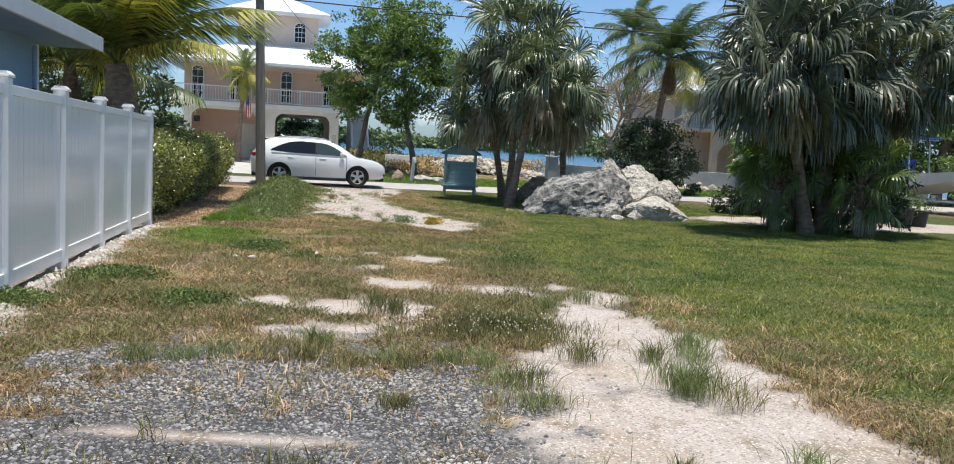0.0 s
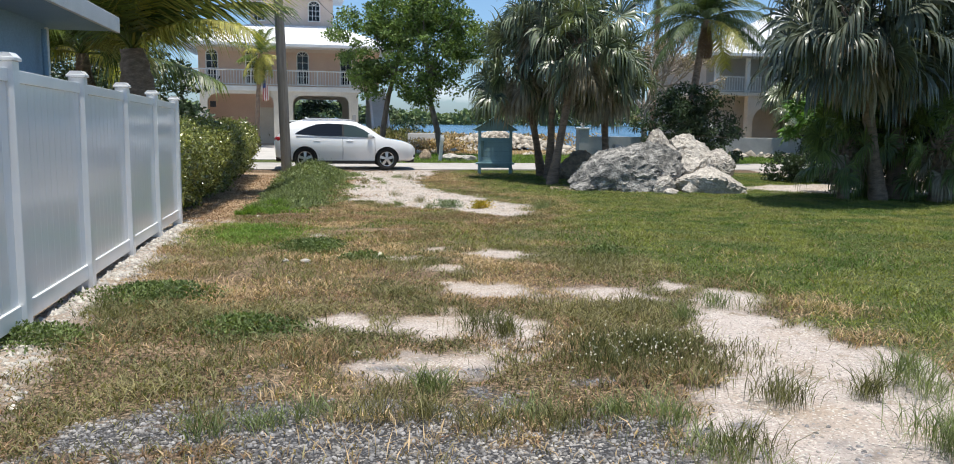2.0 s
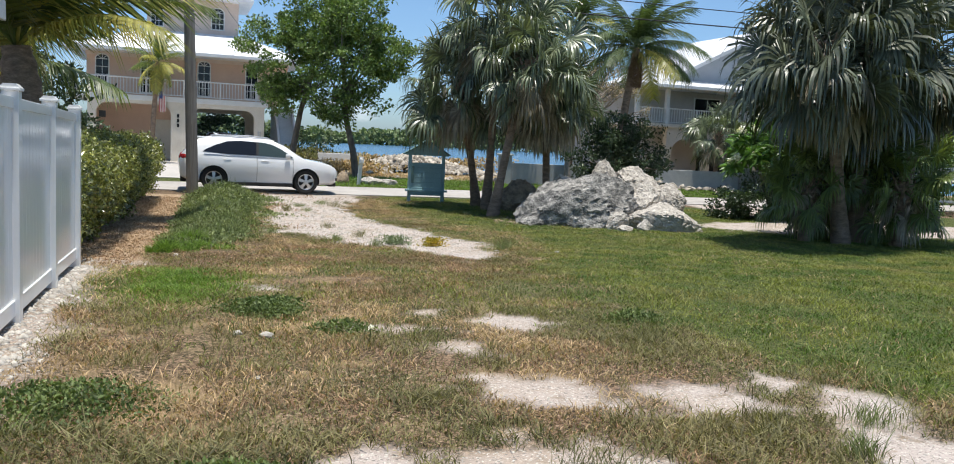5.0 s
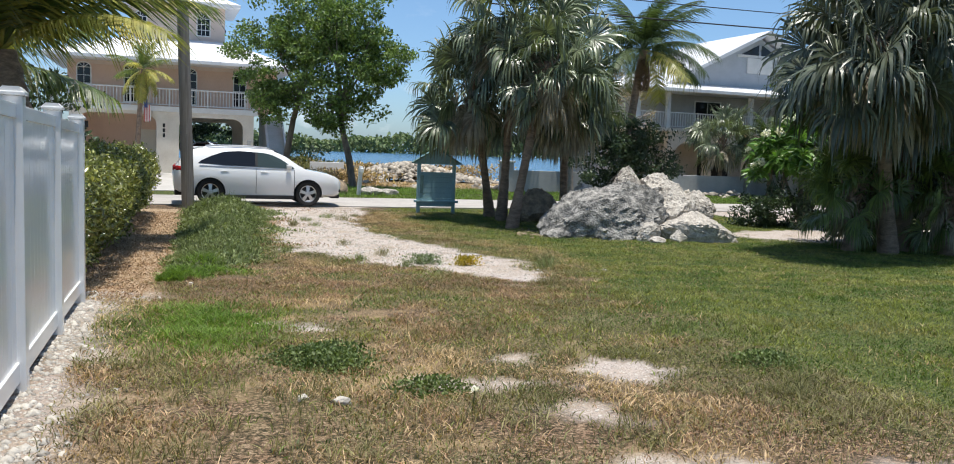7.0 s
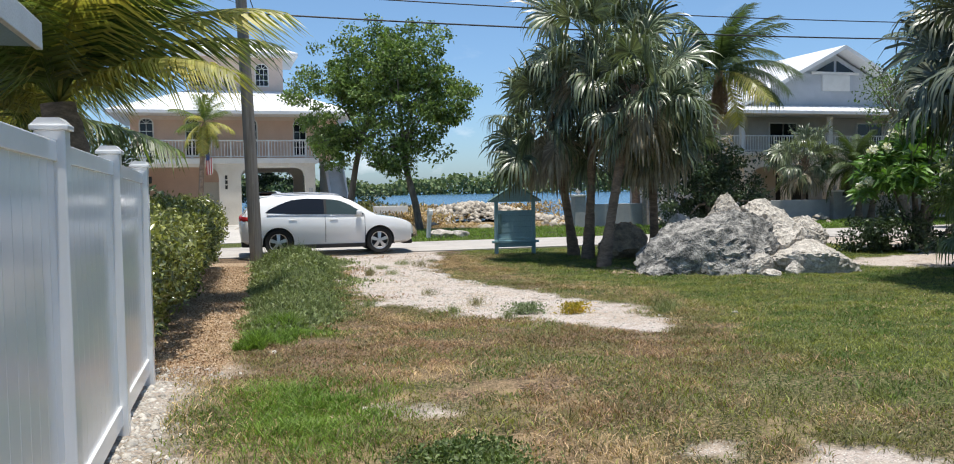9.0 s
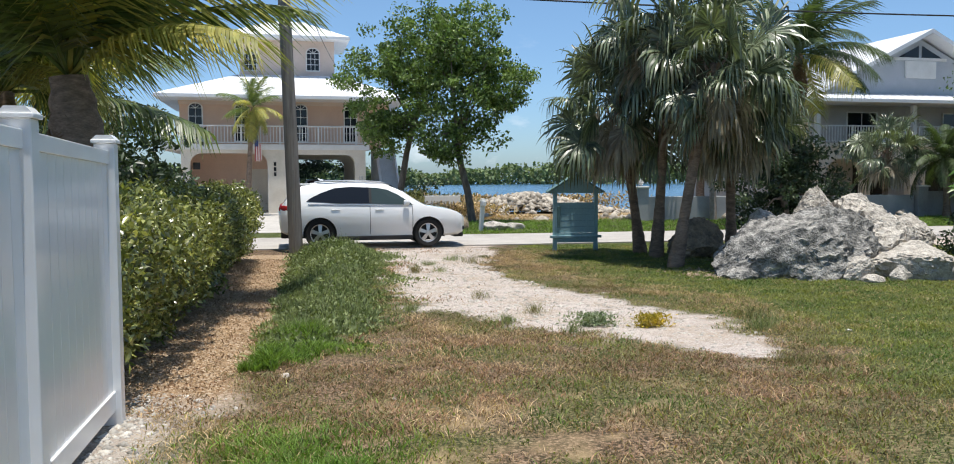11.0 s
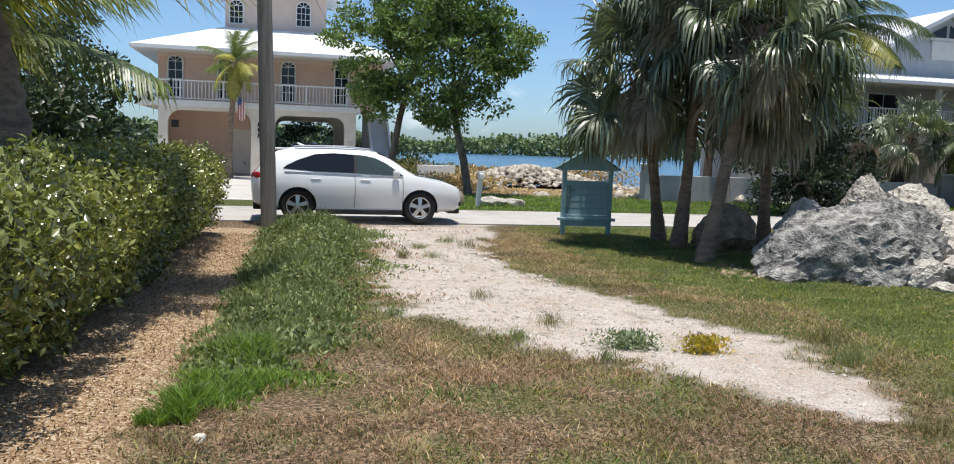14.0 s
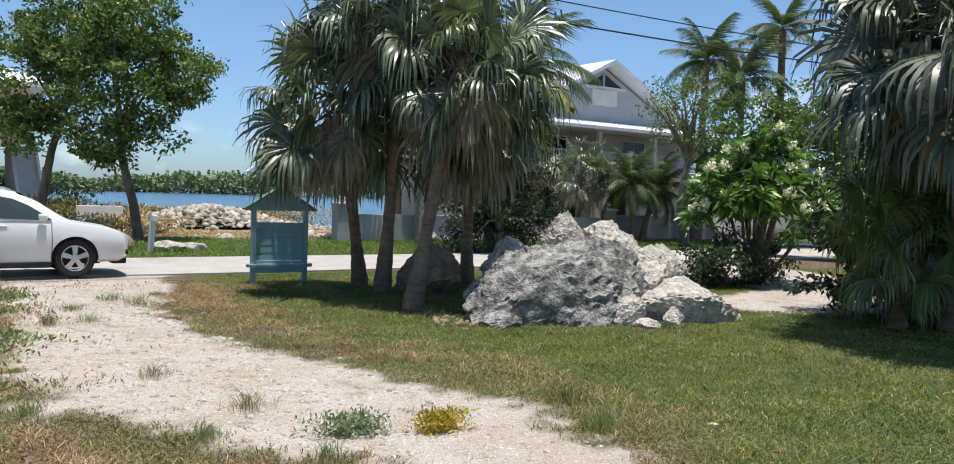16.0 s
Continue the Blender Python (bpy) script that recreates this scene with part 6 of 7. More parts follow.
# ---------------------------------------------------------------- hedge
def build_hedge():
    rng = np.random.default_rng(71)
    h = thing("hedge", pose(0, 0, 0), "clipped glossy olive-green hedge", "hedge")
    ys = np.arange(15.75, 28.2, 0.42)
    # solid blobs in near-black: the shade deep inside the hedge, put in as colour
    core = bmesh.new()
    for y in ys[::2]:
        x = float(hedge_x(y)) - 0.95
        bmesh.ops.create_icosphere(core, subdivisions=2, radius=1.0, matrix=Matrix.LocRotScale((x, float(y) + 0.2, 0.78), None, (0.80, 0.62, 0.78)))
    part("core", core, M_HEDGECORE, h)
    blobs = []
    for y in ys:
        for s in np.linspace(0, 1, 17):
            if s < 0.45:
                px, pz = -0.28 + 0.46 * math.sin(s / 0.45 * 1.9), 0.15 + s / 0.45 * 1.25
            elif s < 0.9:
                px, pz = 0.06 - (s - 0.45) / 0.45 * 1.95, 1.5
            else:
                px, pz = -1.85, 1.2
            blobs.append((float(hedge_x(y)) - 0.12 + px + rng.normal(0, 0.07), y + rng.normal(0, 0.12), pz + rng.normal(0, 0.06), 0.20, 0.24, 0.17))
    for z in np.linspace(0.2, 1.4, 8):
        for q in np.linspace(-1.8, 0, 9):
            for ye in (15.7, 28.3):
                blobs.append((float(hedge_x(ye)) - 0.1 + q + rng.normal(0, 0.06), ye + rng.normal(0, 0.08), z, 0.2, 0.2, 0.18))
    pts = clumps(rng, blobs, 92, 0.15)
    o = new("leaves", leaf_mesh("leaves", pts, 0.085, 0.036, M_HEDGE, rng, 0.55, 0.15))
    o.parent = h


build_hedge()


# ---------------------------------------------------------------- far shore
def build_far_shore():
    rng = np.random.default_rng(81)
    pts = []
    for x in np.arange(-420, 520, 3.2):
        yb = 330 + 40 * math.sin(x * 0.008) + 0.12 * x
        hgt = 8.2 + 2.0 * math.sin(x * 0.031) + 1.5 * math.sin(x * 0.087) - 0.004 * x
        if -20 < x < 30:
            hgt *= 0.75
        n = 150
        v = rng.uniform(0, 1, (n, 3))
        pts.append(np.stack([x + (v[:, 0] - 0.5) * 6, yb + (v[:, 1] - 0.5) * 14, -1.2 + v[:, 2] ** 0.8 * hgt * rng.uniform(0.75, 1.1)], 1))
    pts = np.concatenate(pts)
    ob = new("mangroves", leaf_mesh("mangroves", pts, 1.7, 1.5, M_MANGROVE, rng))
    tagged(ob, "far line of green mangroves across the water", "trees", kind="stuff")
    for i, (x, w, z) in enumerate(((9, 12, 9.6), (24, 9, 9.9), (40, 10, 9.2))):
        hh = thing("far_house", pose(x + 40, 372, z - 3.4, 0, 0, 5 * i), "small white house above the far mangroves", "house")
        part("wall", boxed(-w / 2, -3, -6, w / 2, 3, 2.4), M_WHITE, hh)
        bm = bmesh.new()
        prism(bm, [(-w / 2 - 0.6, 2.4), (w / 2 + 0.6, 2.4), (w / 2 - 2, 4.4), (-w / 2 + 2, 4.4)], "y", -3.4, 3.4)
        part("roof", bm, M_ROOF, hh)


build_far_shore()


# ---------------------------------------------------------------- rubble heap and shore brush across the road
def scatter_stones(name, rng, pts, sizes, material, label, category, kind="stuff"):
    """Many small angular stones in one mesh."""
    base = np.array([(1, 0, -0.3), (-0.5, 0.9, -0.35), (-0.6, -0.8, -0.3), (0.1, 0.1, 0.9), (0.6, 0.75, 0.25), (-0.95, 0.1, 0.3), (0.5, -0.8, 0.3)])
    tri = np.array([(0, 4, 3), (4, 1, 3), (1, 5, 3), (5, 2, 3), (2, 6, 3), (6, 0, 3), (0, 1, 4), (1, 2, 5), (2, 0, 6)])
    n = len(pts)
    v = base[None] * (1 + rng.normal(0, 0.18, (n, 7, 3)))
    a = rng.uniform(0, math.tau, n)
    c, s = np.cos(a)[:, None], np.sin(a)[:, None]
    x, y = v[..., 0] * c - v[..., 1] * s, v[..., 0] * s + v[..., 1] * c
    sq = rng.uniform(0.45, 0.9, (n, 1))
    v = np.stack([x, y, v[..., 2] * sq], -1) * sizes[:, None, None] + pts[:, None]
    f = (tri[None] + (np.arange(n) * 7)[:, None, None]).reshape(-1, 3)
    return tagged(new(name, raw_mesh(name, v.reshape(-1, 3), f, material)), label, category, kind=kind)


def build_far_lot():
    rng = np.random.default_rng(91)
    n = 2600
    u = rng.normal(0, 1, (n, 2)) * np.array([2.3, 0.55])
    h = 1.0 * np.exp(-(u[:, 0] / 3.4) ** 2 - (u[:, 1] / 1.1) ** 2)
    pts = np.stack([0.2 + u[:, 0] * UX - u[:, 1] * UY, 52.6 + u[:, 0] * UY + u[:, 1] * UX, h * rng.uniform(0.7, 1.0, n) - 0.02], 1)
    scatter_stones("rubble_heap", rng, pts, rng.uniform(0.07, 0.26, n), M_RUBBLE, "low heap of pale limestone rubble beyond the road", "rubble")
    n = 260
    u = rng.normal(0, 1, (n, 2)) * np.array([1.6, 0.4])
    pts = np.stack([-6.4 + u[:, 0], 47.6 + u[:, 1], np.abs(rng.normal(0.1, 0.12, n))], 1)
    scatter_stones("rubble_heap", rng, pts, rng.uniform(0.08, 0.3, n), M_RUBBLE, "pale stones beside the stilt house drive", "rubble")
    n = 300
    u = rng.normal(0, 1, (n, 2)) * np.array([3.6, 0.6])
    pts = np.stack([9.0 + u[:, 0], 46.2 + u[:, 1], np.abs(rng.normal(0.05, 0.1, n))], 1)
    scatter_stones("rubble_heap", rng, pts, rng.uniform(0.06, 0.3, n), M_RUBBLE, "scattered debris and stones before the garden wall", "rubble")
    # brush at the water's edge
    for mat_, cx, cy, wx, nn, hh, lab in ((M_DRY, 0.4, 54.0, 4.2, 5200, 1.05, "tall tan dry brush at the shore"), (M_DRY, -3.2, 47.5, 1.6, 1600, 0.7, "tan dry grass beside the tree"), (M_OLIVE, -7.0, 54.0, 3.6, 5200, 1.15, "grey-green shore brush")):
        p = np.stack([rng.normal(cx, wx * 0.55, nn), rng.normal(cy, 0.5, nn), np.zeros(nn)], 1)
        p[:, 2] = rng.uniform(0, 1, nn) ** 0.8 * hh * (0.55 + 0.45 * vnoise(p[:, 0] * 0.9, p[:, 1], 4))
        o = new("shore_brush", leaf_mesh("shore_brush", p, 0.26, 0.085, mat_, rng, 0.9, 0.2))
        tagged(o, lab, "brush", kind="stuff")


build_far_lot()


# ---------------------------------------------------------------- boat under the right-hand trees
def build_boat():
    b = thing("boat", pose(18.6, 37.0, 0.0, 0, 0, -62), "white fishing boat with blue canopy on a trailer", "boat")
    bm = bmesh.new()
    secs = []
    for x, w, zk, zd in ((-2.6, 0.95, 0.75, 1.45), (-1.2, 1.05, 0.70, 1.48), (0.4, 1.05, 0.72, 1.55), (1.8, 0.8, 0.85, 1.68), (2.8, 0.35, 1.15, 1.82), (3.2, 0.04, 1.5, 1.9)):
        secs.append([bm.verts.new(p) for p in ((x, -w, zd), (x, -w * 0.92, zk + 0.35), (x, 0, zk), (x, w * 0.92, zk + 0.35), (x, w, zd), (x, w * 0.85, zd - 0.05), (x, 0, zd - 0.25), (x, -w * 0.85, zd - 0.05))])
    for p, q in zip(secs, secs[1:]):
        for i in range(8):
            bm.faces.new((p[i], p[(i + 1) % 8], q[(i + 1) % 8], q[i]))
    bm.faces.new(secs[0][::-1])
    bm.faces.new(secs[-1])
    bmesh.ops.recalc_face_normals(bm, faces=bm.faces)
    part("hull", bm, M_HULL, b, smooth=True)
    part("console", boxed(-0.4, -0.35, 1.2, 0.3, 0.35, 2.2, 0.05), M_BLUEDARK, b, "royal blue covered console")
    fr = bmesh.new()
    for x in (-0.9, 0.7):
        for s in (-1, 1):
            tube(fr, [(x, s * 0.7, 1.45), (x * 0.9, s * 0.68, 2.6), (x * 0.95, s * 0.6, 3.05)], 0.03, 8)
    for s in (-1, 1):
        tube(fr, [(-1.2, s * 0.65, 3.05), (1.0, s * 0.65, 3.05)], 0.03, 8)
    part("canopy_frame", fr, M_ALLOY, b)
    part("canopy", boxed(-1.3, -0.75, 3.07, 1.1, 0.75, 3.13, 0.02), M_BLUE, b, "blue canvas canopy")
    part("outboard", boxed(-3.15, -0.2, 0.9, -2.65, 0.2, 2.0, 0.08), M_PLASTIC, b)
    tr = bmesh.new()
    for s in (-1, 1):
        tube(tr, [(-2.6, s * 0.75, 0.5), (2.0, s * 0.6, 0.55), (4.2, 0, 0.5)], 0.05, 6)
    for x in (-2.0, 0.0, 1.6):
        tube(tr, [(x, -0.75, 0.5), (x, 0.75, 0.5)], 0.05, 6)
        box(tr, x - 0.1, -0.2, 0.5, x + 0.1, 0.2, 0.76)
    part("trailer_frame", tr, M_ALLOY, b)
    for s in (-1, 1):
        wb = bmesh.new()
        bmesh.ops.create_cone(wb, cap_ends=True, segments=24, radius1=0.31, radius2=0.31, depth=0.2, matrix=Matrix.Translation((-1.0, s * 0.95, 0.31)) @ Matrix.Rotation(math.pi / 2, 4, "X"))
        part("wheel", wb, M_RUBBER, b)
    for k, (x, y, r, h) in enumerate(((13.7, 27.4, 0.36, 0.55), (14.5, 27.9, 0.3, 0.45))):
        p = thing("plant_pot", pose(x, y, 0), "black plastic nursery pot with a sprawling plant", "pot", "nursery pots")
        part("pot", tube(bmesh.new(), [(0, 0, -0.05), (0, 0, h), (0, 0, h + 0.03)], [r * 0.8, r, r * 1.05], 20), M_PLASTIC, p, smooth=False)
        rng = np.random.default_rng(95 + k)
        o = new("foliage", leaf_mesh("foliage", rng.normal(0, 1, (260, 3)) * np.array([0.3, 0.3, 0.18]) + np.array([0, 0, h + 0.2]), 0.14, 0.04, M_WEED, rng))
        o.parent = p


build_boat()


# ---------------------------------------------------------------- grass, weeds and stones
def blades(name, pts, height, width, material, rng, label, lean=0.45, category="grass"):
    """Bent grass blades, two triangles each."""
    n = len(pts)
    a = rng.uniform(0, math.tau, n)
    b = rng.uniform(0, math.tau, n)
    h = np.asarray(height) * rng.uniform(0.55, 1.3, n) * (0.45 + 1.3 * vnoise(pts[:, 0] * 2.7, pts[:, 1] * 2.7, 61) ** 1.5)
    w = width * rng.uniform(0.7, 1.3, n)
    out = np.stack([np.cos(a), np.sin(a)], 1) * (h * lean * rng.uniform(0.2, 1.4, n))[:, None]
    side = np.stack([np.cos(b), np.sin(b)], 1) * w[:, None] / 2
    z = pts[:, 2]
    v = np.zeros((n, 4, 3))
    v[:, 0, :2], v[:, 0, 2] = pts[:, :2], z - 0.01
    mid = pts[:, :2] + out * 0.3
    v[:, 1, :2], v[:, 2, :2] = mid - side, mid + side
    v[:, 1, 2] = v[:, 2, 2] = z + h * 0.5
    v[:, 3, :2], v[:, 3, 2] = pts[:, :2] + out, z + h * 0.9
    i = (np.arange(n) * 4)[:, None]
    f = np.concatenate([i + np.array([[0, 2, 1]]), i + np.array([[1, 2, 3]])], 1).reshape(-1, 3)
    return tagged(new(name, raw_mesh(name, v.reshape(-1, 3), f, material)), label, category, kind="stuff")


def on_ground(x, y):
    return np.stack([x, y, gh(x, y)], 1)


def build_grass():
    rng = np.random.default_rng(101)

    def area(n, x0, x1, y0, y1, near=True):
        # more of them close to the walk
        y = y0 + (y1 - y0) * rng.uniform(0, 1, n) ** (1.35 if near else 1.0)
        return rng.uniform(x0, x1, n), y

    def clear(x, y):
        left = np.where(y < 15.4, fence_x(y) + 0.25, hedge_x(y) + 0.15)
        near_edge = 31.2 + UY / UX * (x + 5.4)
        return (x > left) & (y < near_edge)

    def pick(x, y, p):
        keep = (rng.uniform(0, 1, len(x)) < p) & clear(x, y)
        return on_ground(x[keep], y[keep])

    # mown lawn
    x, y = area(640000, -6, 13, 3.6, 32)
    bare, gravel, chips, lawn, tan = kinds(x, y)
    cover = (1 - bare) * (1 - gravel) * (1 - chips)
    blades("lawn_grass", pick(x, y, cover * lawn * 0.95), 0.04, 0.010, M_GRASS, rng, "short mown green lawn grass", 1.3)
    # patchy weeds on the lot
    x, y = area(1250000, -6, 5.5, 3.6, 31)
    bare, gravel, chips, lawn, tan = kinds(x, y)
    cover = np.clip((1 - bare) * (1 - gravel * 0.93) * (1 - chips) * (1 - lawn * 0.92), 0, 1)
    den = fnoise(x * 1.3, y * 1.3, 11)
    hue = fnoise(x * 0.8, y * 0.8, 21) + rng.normal(0, 0.07, len(x))
    red = np.clip(inside(x, y, -2.4, 16.5, 3.2, 3.6) * 3, 0, 1)
    for nm, m, sel, hh, lab in (("olive_weeds", M_OLIVE, (hue > 0.515), 0.05, "patchy olive weeds on the lot"), ("dry_grass", M_DRY, (hue < 0.455), 0.045, "dry straw-coloured grass"), ("brown_weeds", M_REDWEED, (hue >= 0.455) & (hue <= 0.515), 0.042, "low reddish-brown weeds")):
        if nm != "brown_weeds":
            p = cover * np.clip(den * 2.2 - 0.55, 0, 0.75) * sel * (1 - 0.6 * red)
        else:
            p = cover * np.clip(den * 2.2 - 0.55, 0, 0.75) * np.maximum(sel, red * (hue > 0.38) * 0.6)
        blades(nm, pick(x, y, p), hh, 0.008, m, rng, lab, 1.6)
    x, y = rng.uniform(-5.5, 0.5, 60000), rng.uniform(17.5, 31, 60000)
    p = np.clip((fnoise(x * 0.9, y * 0.9, 51) - 0.52) * 6, 0, 1) * 0.6 * np.clip(0.9 - (x + 4.2) * 0.35, 0, 1)
    blades("drive_weeds", pick(x, y, p), 0.05, 0.012, M_REDWEED, rng, "thin brown weeds on the sandy drive", 1.2)
    # broadleaf weed mats
    mats = [(-3.71, 9.45, 0.5, 0.45), (-2.59, 8.24, 0.42, 0.3), (-2.9, 12.37, 0.28, 0.3), (-2.85, 12.64, 0.3, 0.25), (-3.91, 7.85, 0.4, 0.3), (-2.88, 12.3, 0.3, 0.22), (-3.0, 12.5, 0.35, 0.3), (-2.2, 11.6, 0.3, 0.22), (0.6, 12.4, 0.3, 0.25)]
    for cx, cy, rx, ry in mats:
        n = int(3000 * rx * ry / 0.2)
        q = rng.normal(0, 0.42, (n, 2)) * np.array([rx, ry]) * 1.2
        p = on_ground(cx + q[:, 0], cy + q[:, 1])
        p[:, 2] += rng.uniform(0, 0.12, n) * np.exp(-(q[:, 0] / rx) ** 2 - (q[:, 1] / ry) ** 2)
        tagged(new("weed_mat", leaf_mesh("weed_mat", p, 0.036, 0.018, M_WEED, rng, 0.7, 0.2)), "low mat of green broadleaf weeds", "weeds", kind="stuff")
    # tufts of bunch grass on sand and gravel
    tufts = [(-1.18, 6.4), (-0.88, 6.25), (-0.67, 6.45), (-0.49, 6.29), (-0.23, 6.44), (0.02, 6.29), (0.13, 5.93), (0.25, 5.89), (0.26, 5.5), (0.34, 5.55), (1.22, 6.79), (1.54, 7.03), (1.58, 6.82), (1.24, 5.89), (1.19, 5.98), (1.33, 5.85), (1.49, 5.65), (-1.19, 6.79), (-1.41, 6.7), (-1.46, 6.37), (-0.91, 8.27), (-0.73, 8.07), (0.65, 8.61), (-0.5, 5.39), (-1.96, 6.2), (-2.19, 6.06), (-1.75, 6.34), (0.42, 9.23), (1.05, 9.19), (0.69, 6.66), (0.3, 4.3), (0.9, 4.5), (1.5, 4.6), (-0.9, 4.4), (-2.9, 22.4), (-2.2, 20.9), (-3.0, 27.6), (-3.4, 28.3), (-3.9, 27.2), (-2.7, 28.8), (-4.1, 25.9), (-3.6, 26.1), (0.35, 19.4), (0.55, 20.3), (-0.1, 17.3), (-4.3, 22.6), (-3.9, 21.2), (-2.6, 20.1), (-1.9, 19.2)]
    for cx, cy in tufts:
        n = int(rng.integers(110, 260))
        q = rng.normal(0, 0.06, (n, 2)) * rng.uniform(0.8, 1.9)
        p = on_ground(cx + q[:, 0], cy + q[:, 1])
        blades("grass_tuft", p, float(rng.uniform(0.11, 0.19)), 0.005, M_OLIVE if rng.random() < 0.6 else M_BANK, rng, "wiry tuft of bunch grass on bare sand", 0.75)
    # brighter grass beside the fence
    q = rng.normal(0, 1, (10000, 2)) * np.array([0.32, 0.6])
    x, y = -4.0 + q[:, 0] - q[:, 1] * 0.15, 13.8 + q[:, 1]
    blades("green_grass_bank", pick(x, y, np.full(len(x), 0.9)), 0.06, 0.008, M_LIME, rng, "bright green grass beside the fence", 1.0)
    # taller scattered weeds
    x, y = area(2200, -5, 3, 4.2, 14)
    bare, gravel, chips, lawn, tan = kinds(x, y)
    p = pick(x, y, np.clip((1 - bare) * (1 - gravel * 0.9), 0, 1) * (fnoise(x * 2, y * 2, 31) > 0.5) * (1 - lawn * 0.8))
    k = np.repeat(np.arange(len(p)), 14)
    q = p[k] + np.concatenate([rng.normal(0, 0.035, (len(k), 2)), np.zeros((len(k), 1))], 1)
    blades("tall_weeds", q, 0.12, 0.005, M_OLIVE, rng, "scattered taller wiry weeds", 0.9)
    # flowering weed clump
    q = rng.normal(0, 0.33, (3600, 2)) * np.array([1.1, 0.9])
    p = on_ground(0.15 + q[:, 0], 7.55 + q[:, 1])
    blades("flowering_weeds", p, 0.09, 0.006, M_OLIVE, rng, "clump of green weeds with tiny white flowers", 0.5)
    s = rng.choice(len(p), 230)
    fp = p[s] + np.array([0, 0, 1]) * rng.uniform(0.05, 0.11, (230, 1))
    tagged(new("weed_flowers", leaf_mesh("weed_flowers", np.repeat(fp, 4, 0), 0.010, 0.008, M_PETAL, rng, 0.2, 0)), "tiny white weed flowers", "flowers", kind="stuff")
    # high green bank of weeds before the pole
    n = 90000
    y = 17.0 + 13.0 * rng.uniform(0, 1, n)
    mid = np.interp(y, (17.0, 19, 24.5, 29.8), (-4.95, -4.95, -5.45, -6.1)) + (fnoise(y * 0.8, y * 0.3, 71) - 0.5) * 0.7
    wide = np.interp(y, (17.0, 19, 24.5, 29.8), (0.35, 0.52, 0.85, 0.9)) * (0.7 + 0.7 * vnoise(y * 1.7, y * 0.2, 72))
    off = rng.normal(0, 0.62, n)
    x = mid + off * wide
    keep = (x > hedge_x(y) + 0.55 + 0.5 * vnoise(x * 5, y * 3, 8)) & (fnoise(x * 2.5, y * 2.5, 73) > 0.3 + 0.12 * np.abs(off))
    x, y, off = x[keep], y[keep], off[keep]
    p = on_ground(x, y)
    fall = np.exp(-(off / 0.75) ** 2) * (0.35 + 0.9 * fnoise(x * 1.8, y * 1.8, 74))
    hill = np.interp(y, (17, 20, 23, 26, 29.8), (0.05, 0.15, 0.36, 0.52, 0.44)) * fall
    tall = p.copy()
    tall[:, 2] += rng.uniform(0, 1, len(p)) * hill
    low = y + rng.normal(0, 0.7, len(y)) < 19.2
    blades("green_grass_bank", p[low], 0.04 + 0.13 * fall[low], 0.008, M_LIME, rng, "bright green lush grass", 0.8)
    tagged(new("weed_bank", leaf_mesh("weed_bank", tall[~low], 0.085, 0.034, M_BANK, rng, 0.8, 0.2)), "high bank of grey-green leafy weeds", "weeds", kind="stuff")
    blades("weed_stems", tall[~low][::6], 0.19, 0.005, M_BANK, rng, "wiry stems in the weed bank", 0.5)
    # two small plants on the sandy drive
    for nm, m, cx, cy, rx, lab in (("yellow_plant", M_YELLOWPLANT, -0.86, 19.85, 0.2, "small yellow-leaved plant on the sand"), ("grey_plant", M_GREYPLANT, -1.55, 19.95, 0.28, "small wispy grey-green plant on the sand")):
        q = rng.normal(0, 0.5, (900, 2)) * np.array([rx, 0.14])
        p = on_ground(cx + q[:, 0], cy + q[:, 1])
        p[:, 2] += rng.uniform(0, 0.15, 900)
        tagged(new(nm, leaf_mesh(nm, p, 0.055, 0.018, m, rng, 0.9, 0.1)), lab, "plant")
    # a pale flower on the lot
    wf = thing("wild_flower", Matrix.Translation(on_ground(np.array([-1.98]), np.array([11.17]))[0]), "single white wild flower in the grass", "flower")
    part("stem", tube(bmesh.new(), [(0, 0, -0.02), (0.01, 0, 0.13)], 0.005, 5), M_WEED, wf)
    o = new("petals", leaf_mesh("petals", np.tile([[0.01, 0, 0.13]], (9, 1)), 0.04, 0.03, M_PETAL, rng, 0.4, 0))
    o.parent = wf
    # lawn across the road
    n = 60000
    x = rng.uniform(-8, 22, n)
    y = 36.0 + 0.2126 * (x + 1) + rng.uniform(0, 13, n)
    bare, gravel, chips, lawn, tan = kinds(x, y)
    keep = rng.uniform(0, 1, n) < np.clip(lawn * 0.9 - tan * 0.4, 0, 1)
    blades("lawn_grass", on_ground(x[keep], y[keep]), 0.09, 0.024, M_LIME, rng, "bright green grass across the road", 0.7)
    keep = (rng.uniform(0, 1, n) < tan * 0.6)
    blades("dry_grass", on_ground(x[keep], y[keep]), 0.1, 0.024, M_DRY, rng, "dry tan grass across the road", 0.7)


build_grass()


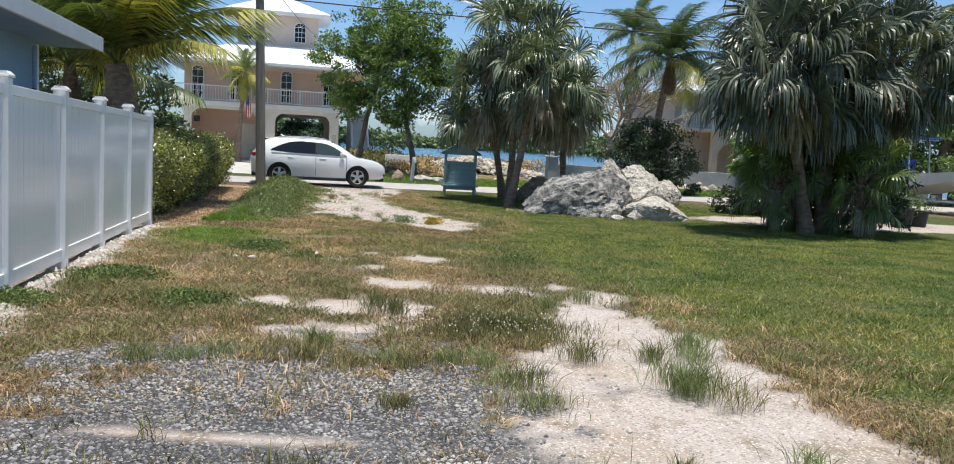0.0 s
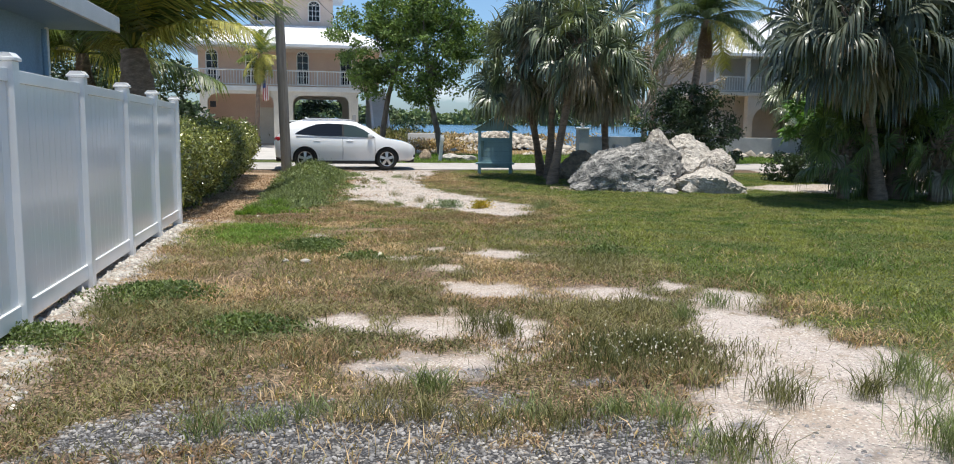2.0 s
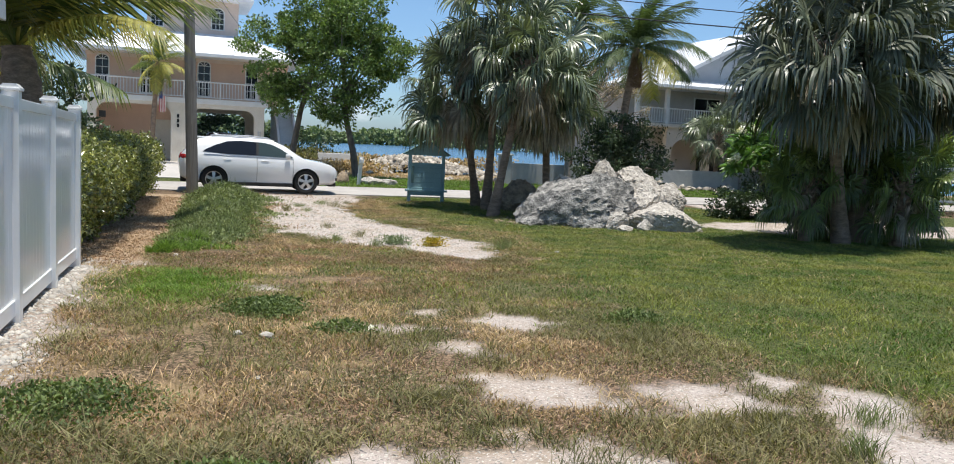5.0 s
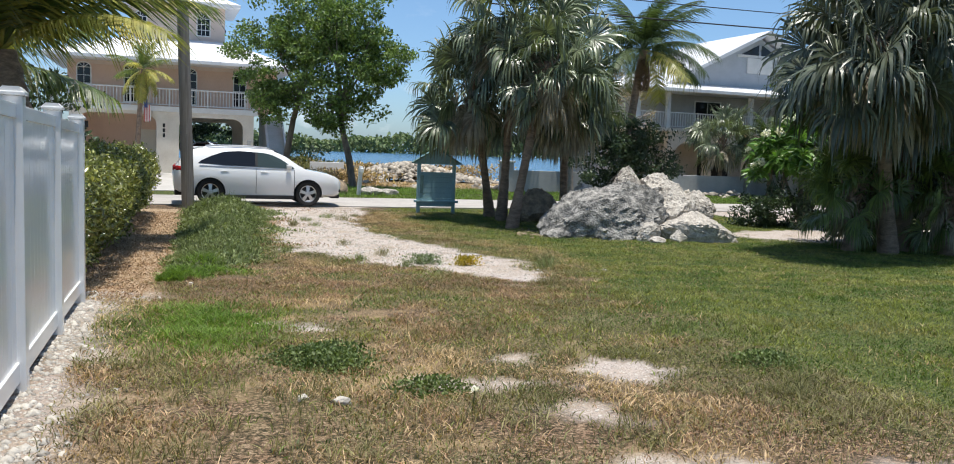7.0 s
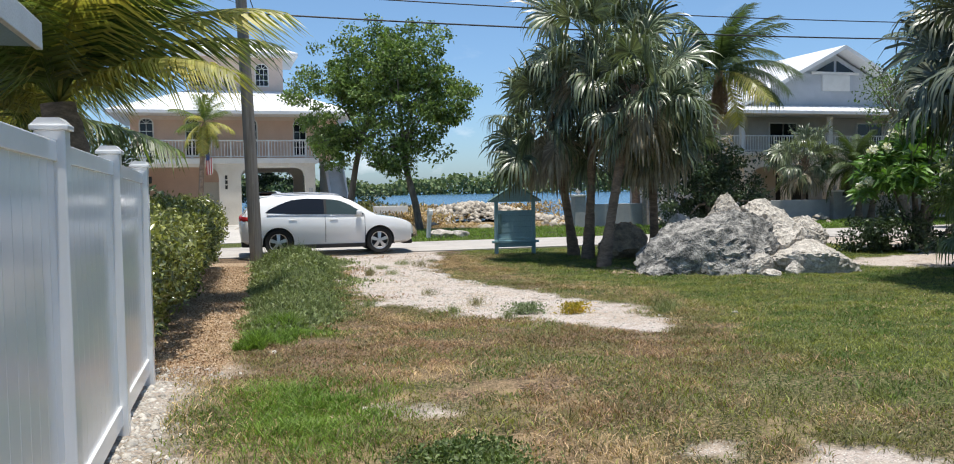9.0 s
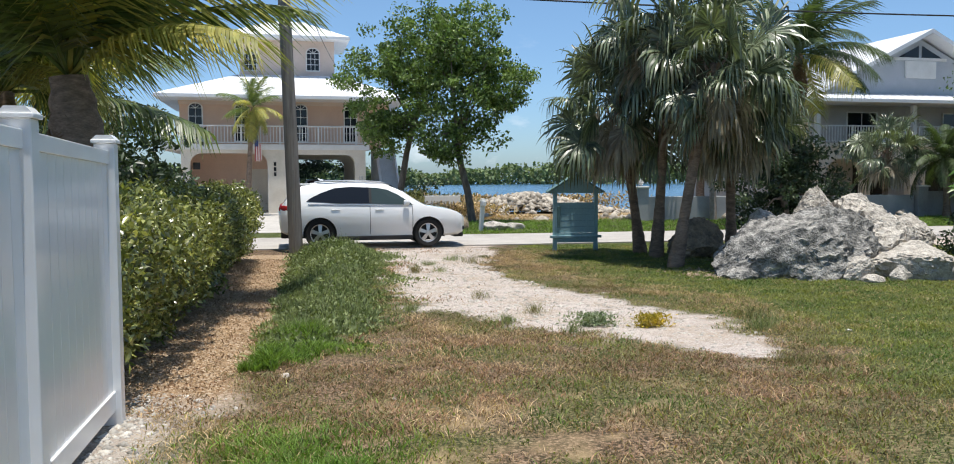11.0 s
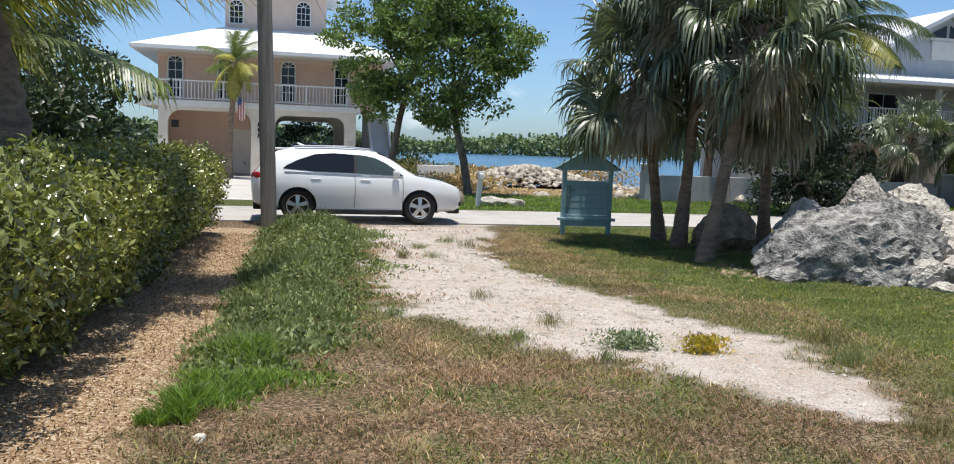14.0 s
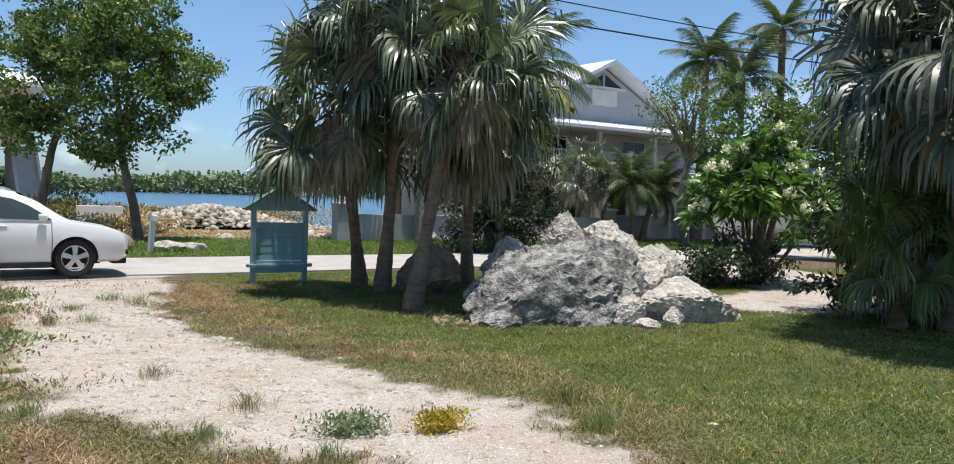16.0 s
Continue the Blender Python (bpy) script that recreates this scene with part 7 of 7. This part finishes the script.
def build_stones():
    rng = np.random.default_rng(111)
    # dark gravel
    n = 26000
    x, y = rng.uniform(-3.4, 1.2, n), 3.2 + 4.2 * rng.uniform(0, 1, n)
    g = kinds(x, y)[1]
    k = rng.uniform(0, 1, n) < g
    M_GRAVEL = mat("grey gravel stones", (0.12, 0.12, 0.125), (0.27, 0.26, 0.255), 3.0, rough=0.85, bump=0, vary=0.55, c3=(0.37, 0.345, 0.31), world_space=True)
    scatter_stones("gravel", rng, on_ground(x[k], y[k]), rng.uniform(0.006, 0.017, k.sum()), M_GRAVEL, "loose grey gravel", "gravel")
    # pebbles on sand
    n = 16000
    x, y = rng.uniform(-5.5, 3.2, n), 3.5 + 27 * rng.uniform(0, 1, n) ** 1.5
    b = kinds(x, y)[0]
    k = rng.uniform(0, 1, n) < b * 0.8
    scatter_stones("sand_pebbles", rng, on_ground(x[k], y[k]), rng.uniform(0.004, 0.014, k.sum()) * (1 + (y[k] > 15) * 1.2), M_PEBBLE, "pale pebbles on bare sand", "pebbles")
    # rubble along the fence and boulder foot
    n = 2600
    y = rng.uniform(3, 16.2, n)
    x = fence_x(y) + np.abs(rng.normal(0.1, 0.16, n))
    scatter_stones("fence_rubble", rng, on_ground(x, y), rng.uniform(0.005, 0.022, n) * rng.choice([1, 1, 1, 1, 2.2], n), M_PEBBLE, "white coral stones along the fence foot", "stones")
    n = 170
    x, y = rng.normal(1.6, 0.4, n), rng.normal(25.6, 0.35, n)
    scatter_stones("boulder_rubble", rng, on_ground(x, y), rng.uniform(0.015, 0.07, n), M_ROCKTAN, "small stones round the boulders", "stones")
    n = 900
    x, y = rng.normal(-2.2, 1.3, n), 19.5 + 8.5 * rng.uniform(0, 1, n)
    k = kinds(x, y)[0] > 0.6
    x, y, n = x[k], y[k], int(k.sum())
    scatter_stones("drive_rubble", rng, on_ground(x, y), rng.uniform(0.01, 0.045, n), M_PEBBLE, "pale stones on the sandy drive", "stones")
    # wood chips beside the hedge
    n = 15000
    y = rng.uniform(15.4, 28.5, n)
    x = hedge_x(y) + rng.uniform(-0.35, 0.75, n)
    M_CHIP = mat("wood chips", (0.50, 0.36, 0.21), (0.27, 0.16, 0.09), 3.0, rough=0.9, bump=0, vary=0.45, world_space=True)
    o = new("wood_chips", leaf_mesh("wood_chips", on_ground(x, y) + np.array([0, 0, 0.012]), 0.032, 0.013, M_CHIP, rng, 0.0, 0.0))
    tagged(o, "tan wood chips and dry leaves along the hedge", "mulch", kind="stuff")
    # single white stones on the lot
    for i, (x, y, s) in enumerate(((-2.8, 11.33, 0.075), (-3.04, 11.45, 0.05), (-4.72, 16.8, 0.06), (-2.55, 21.3, 0.045), (-4.6, 9.3, 0.08), (-4.75, 9.75, 0.1), (-4.55, 10.1, 0.07), (-4.45, 9.6, 0.09), (-4.2, 8.3, 0.07), (-2.7, 10.1, 0.03), (1.3, 19.2, 0.04), (-3.6, 13.9, 0.035), (-3.7, 15.9, 0.03), (0.75, 5.15, 0.025), (-0.5, 7.9, 0.03), (-1.7, 7.55, 0.04), (-0.75, 8.15, 0.035))):
        z = float(gh(x, y)) + s * 0.2
        st = new("stone", rock_mesh("stone", s, s * 0.75, s * 0.55, 130 + i, M_PEBBLE, 3))
        st.matrix_basis = pose(x, y, z, 0, 0, i * 50)
        tagged(st, "small white coral stone on the ground", "stone", "loose stones")


build_stones()
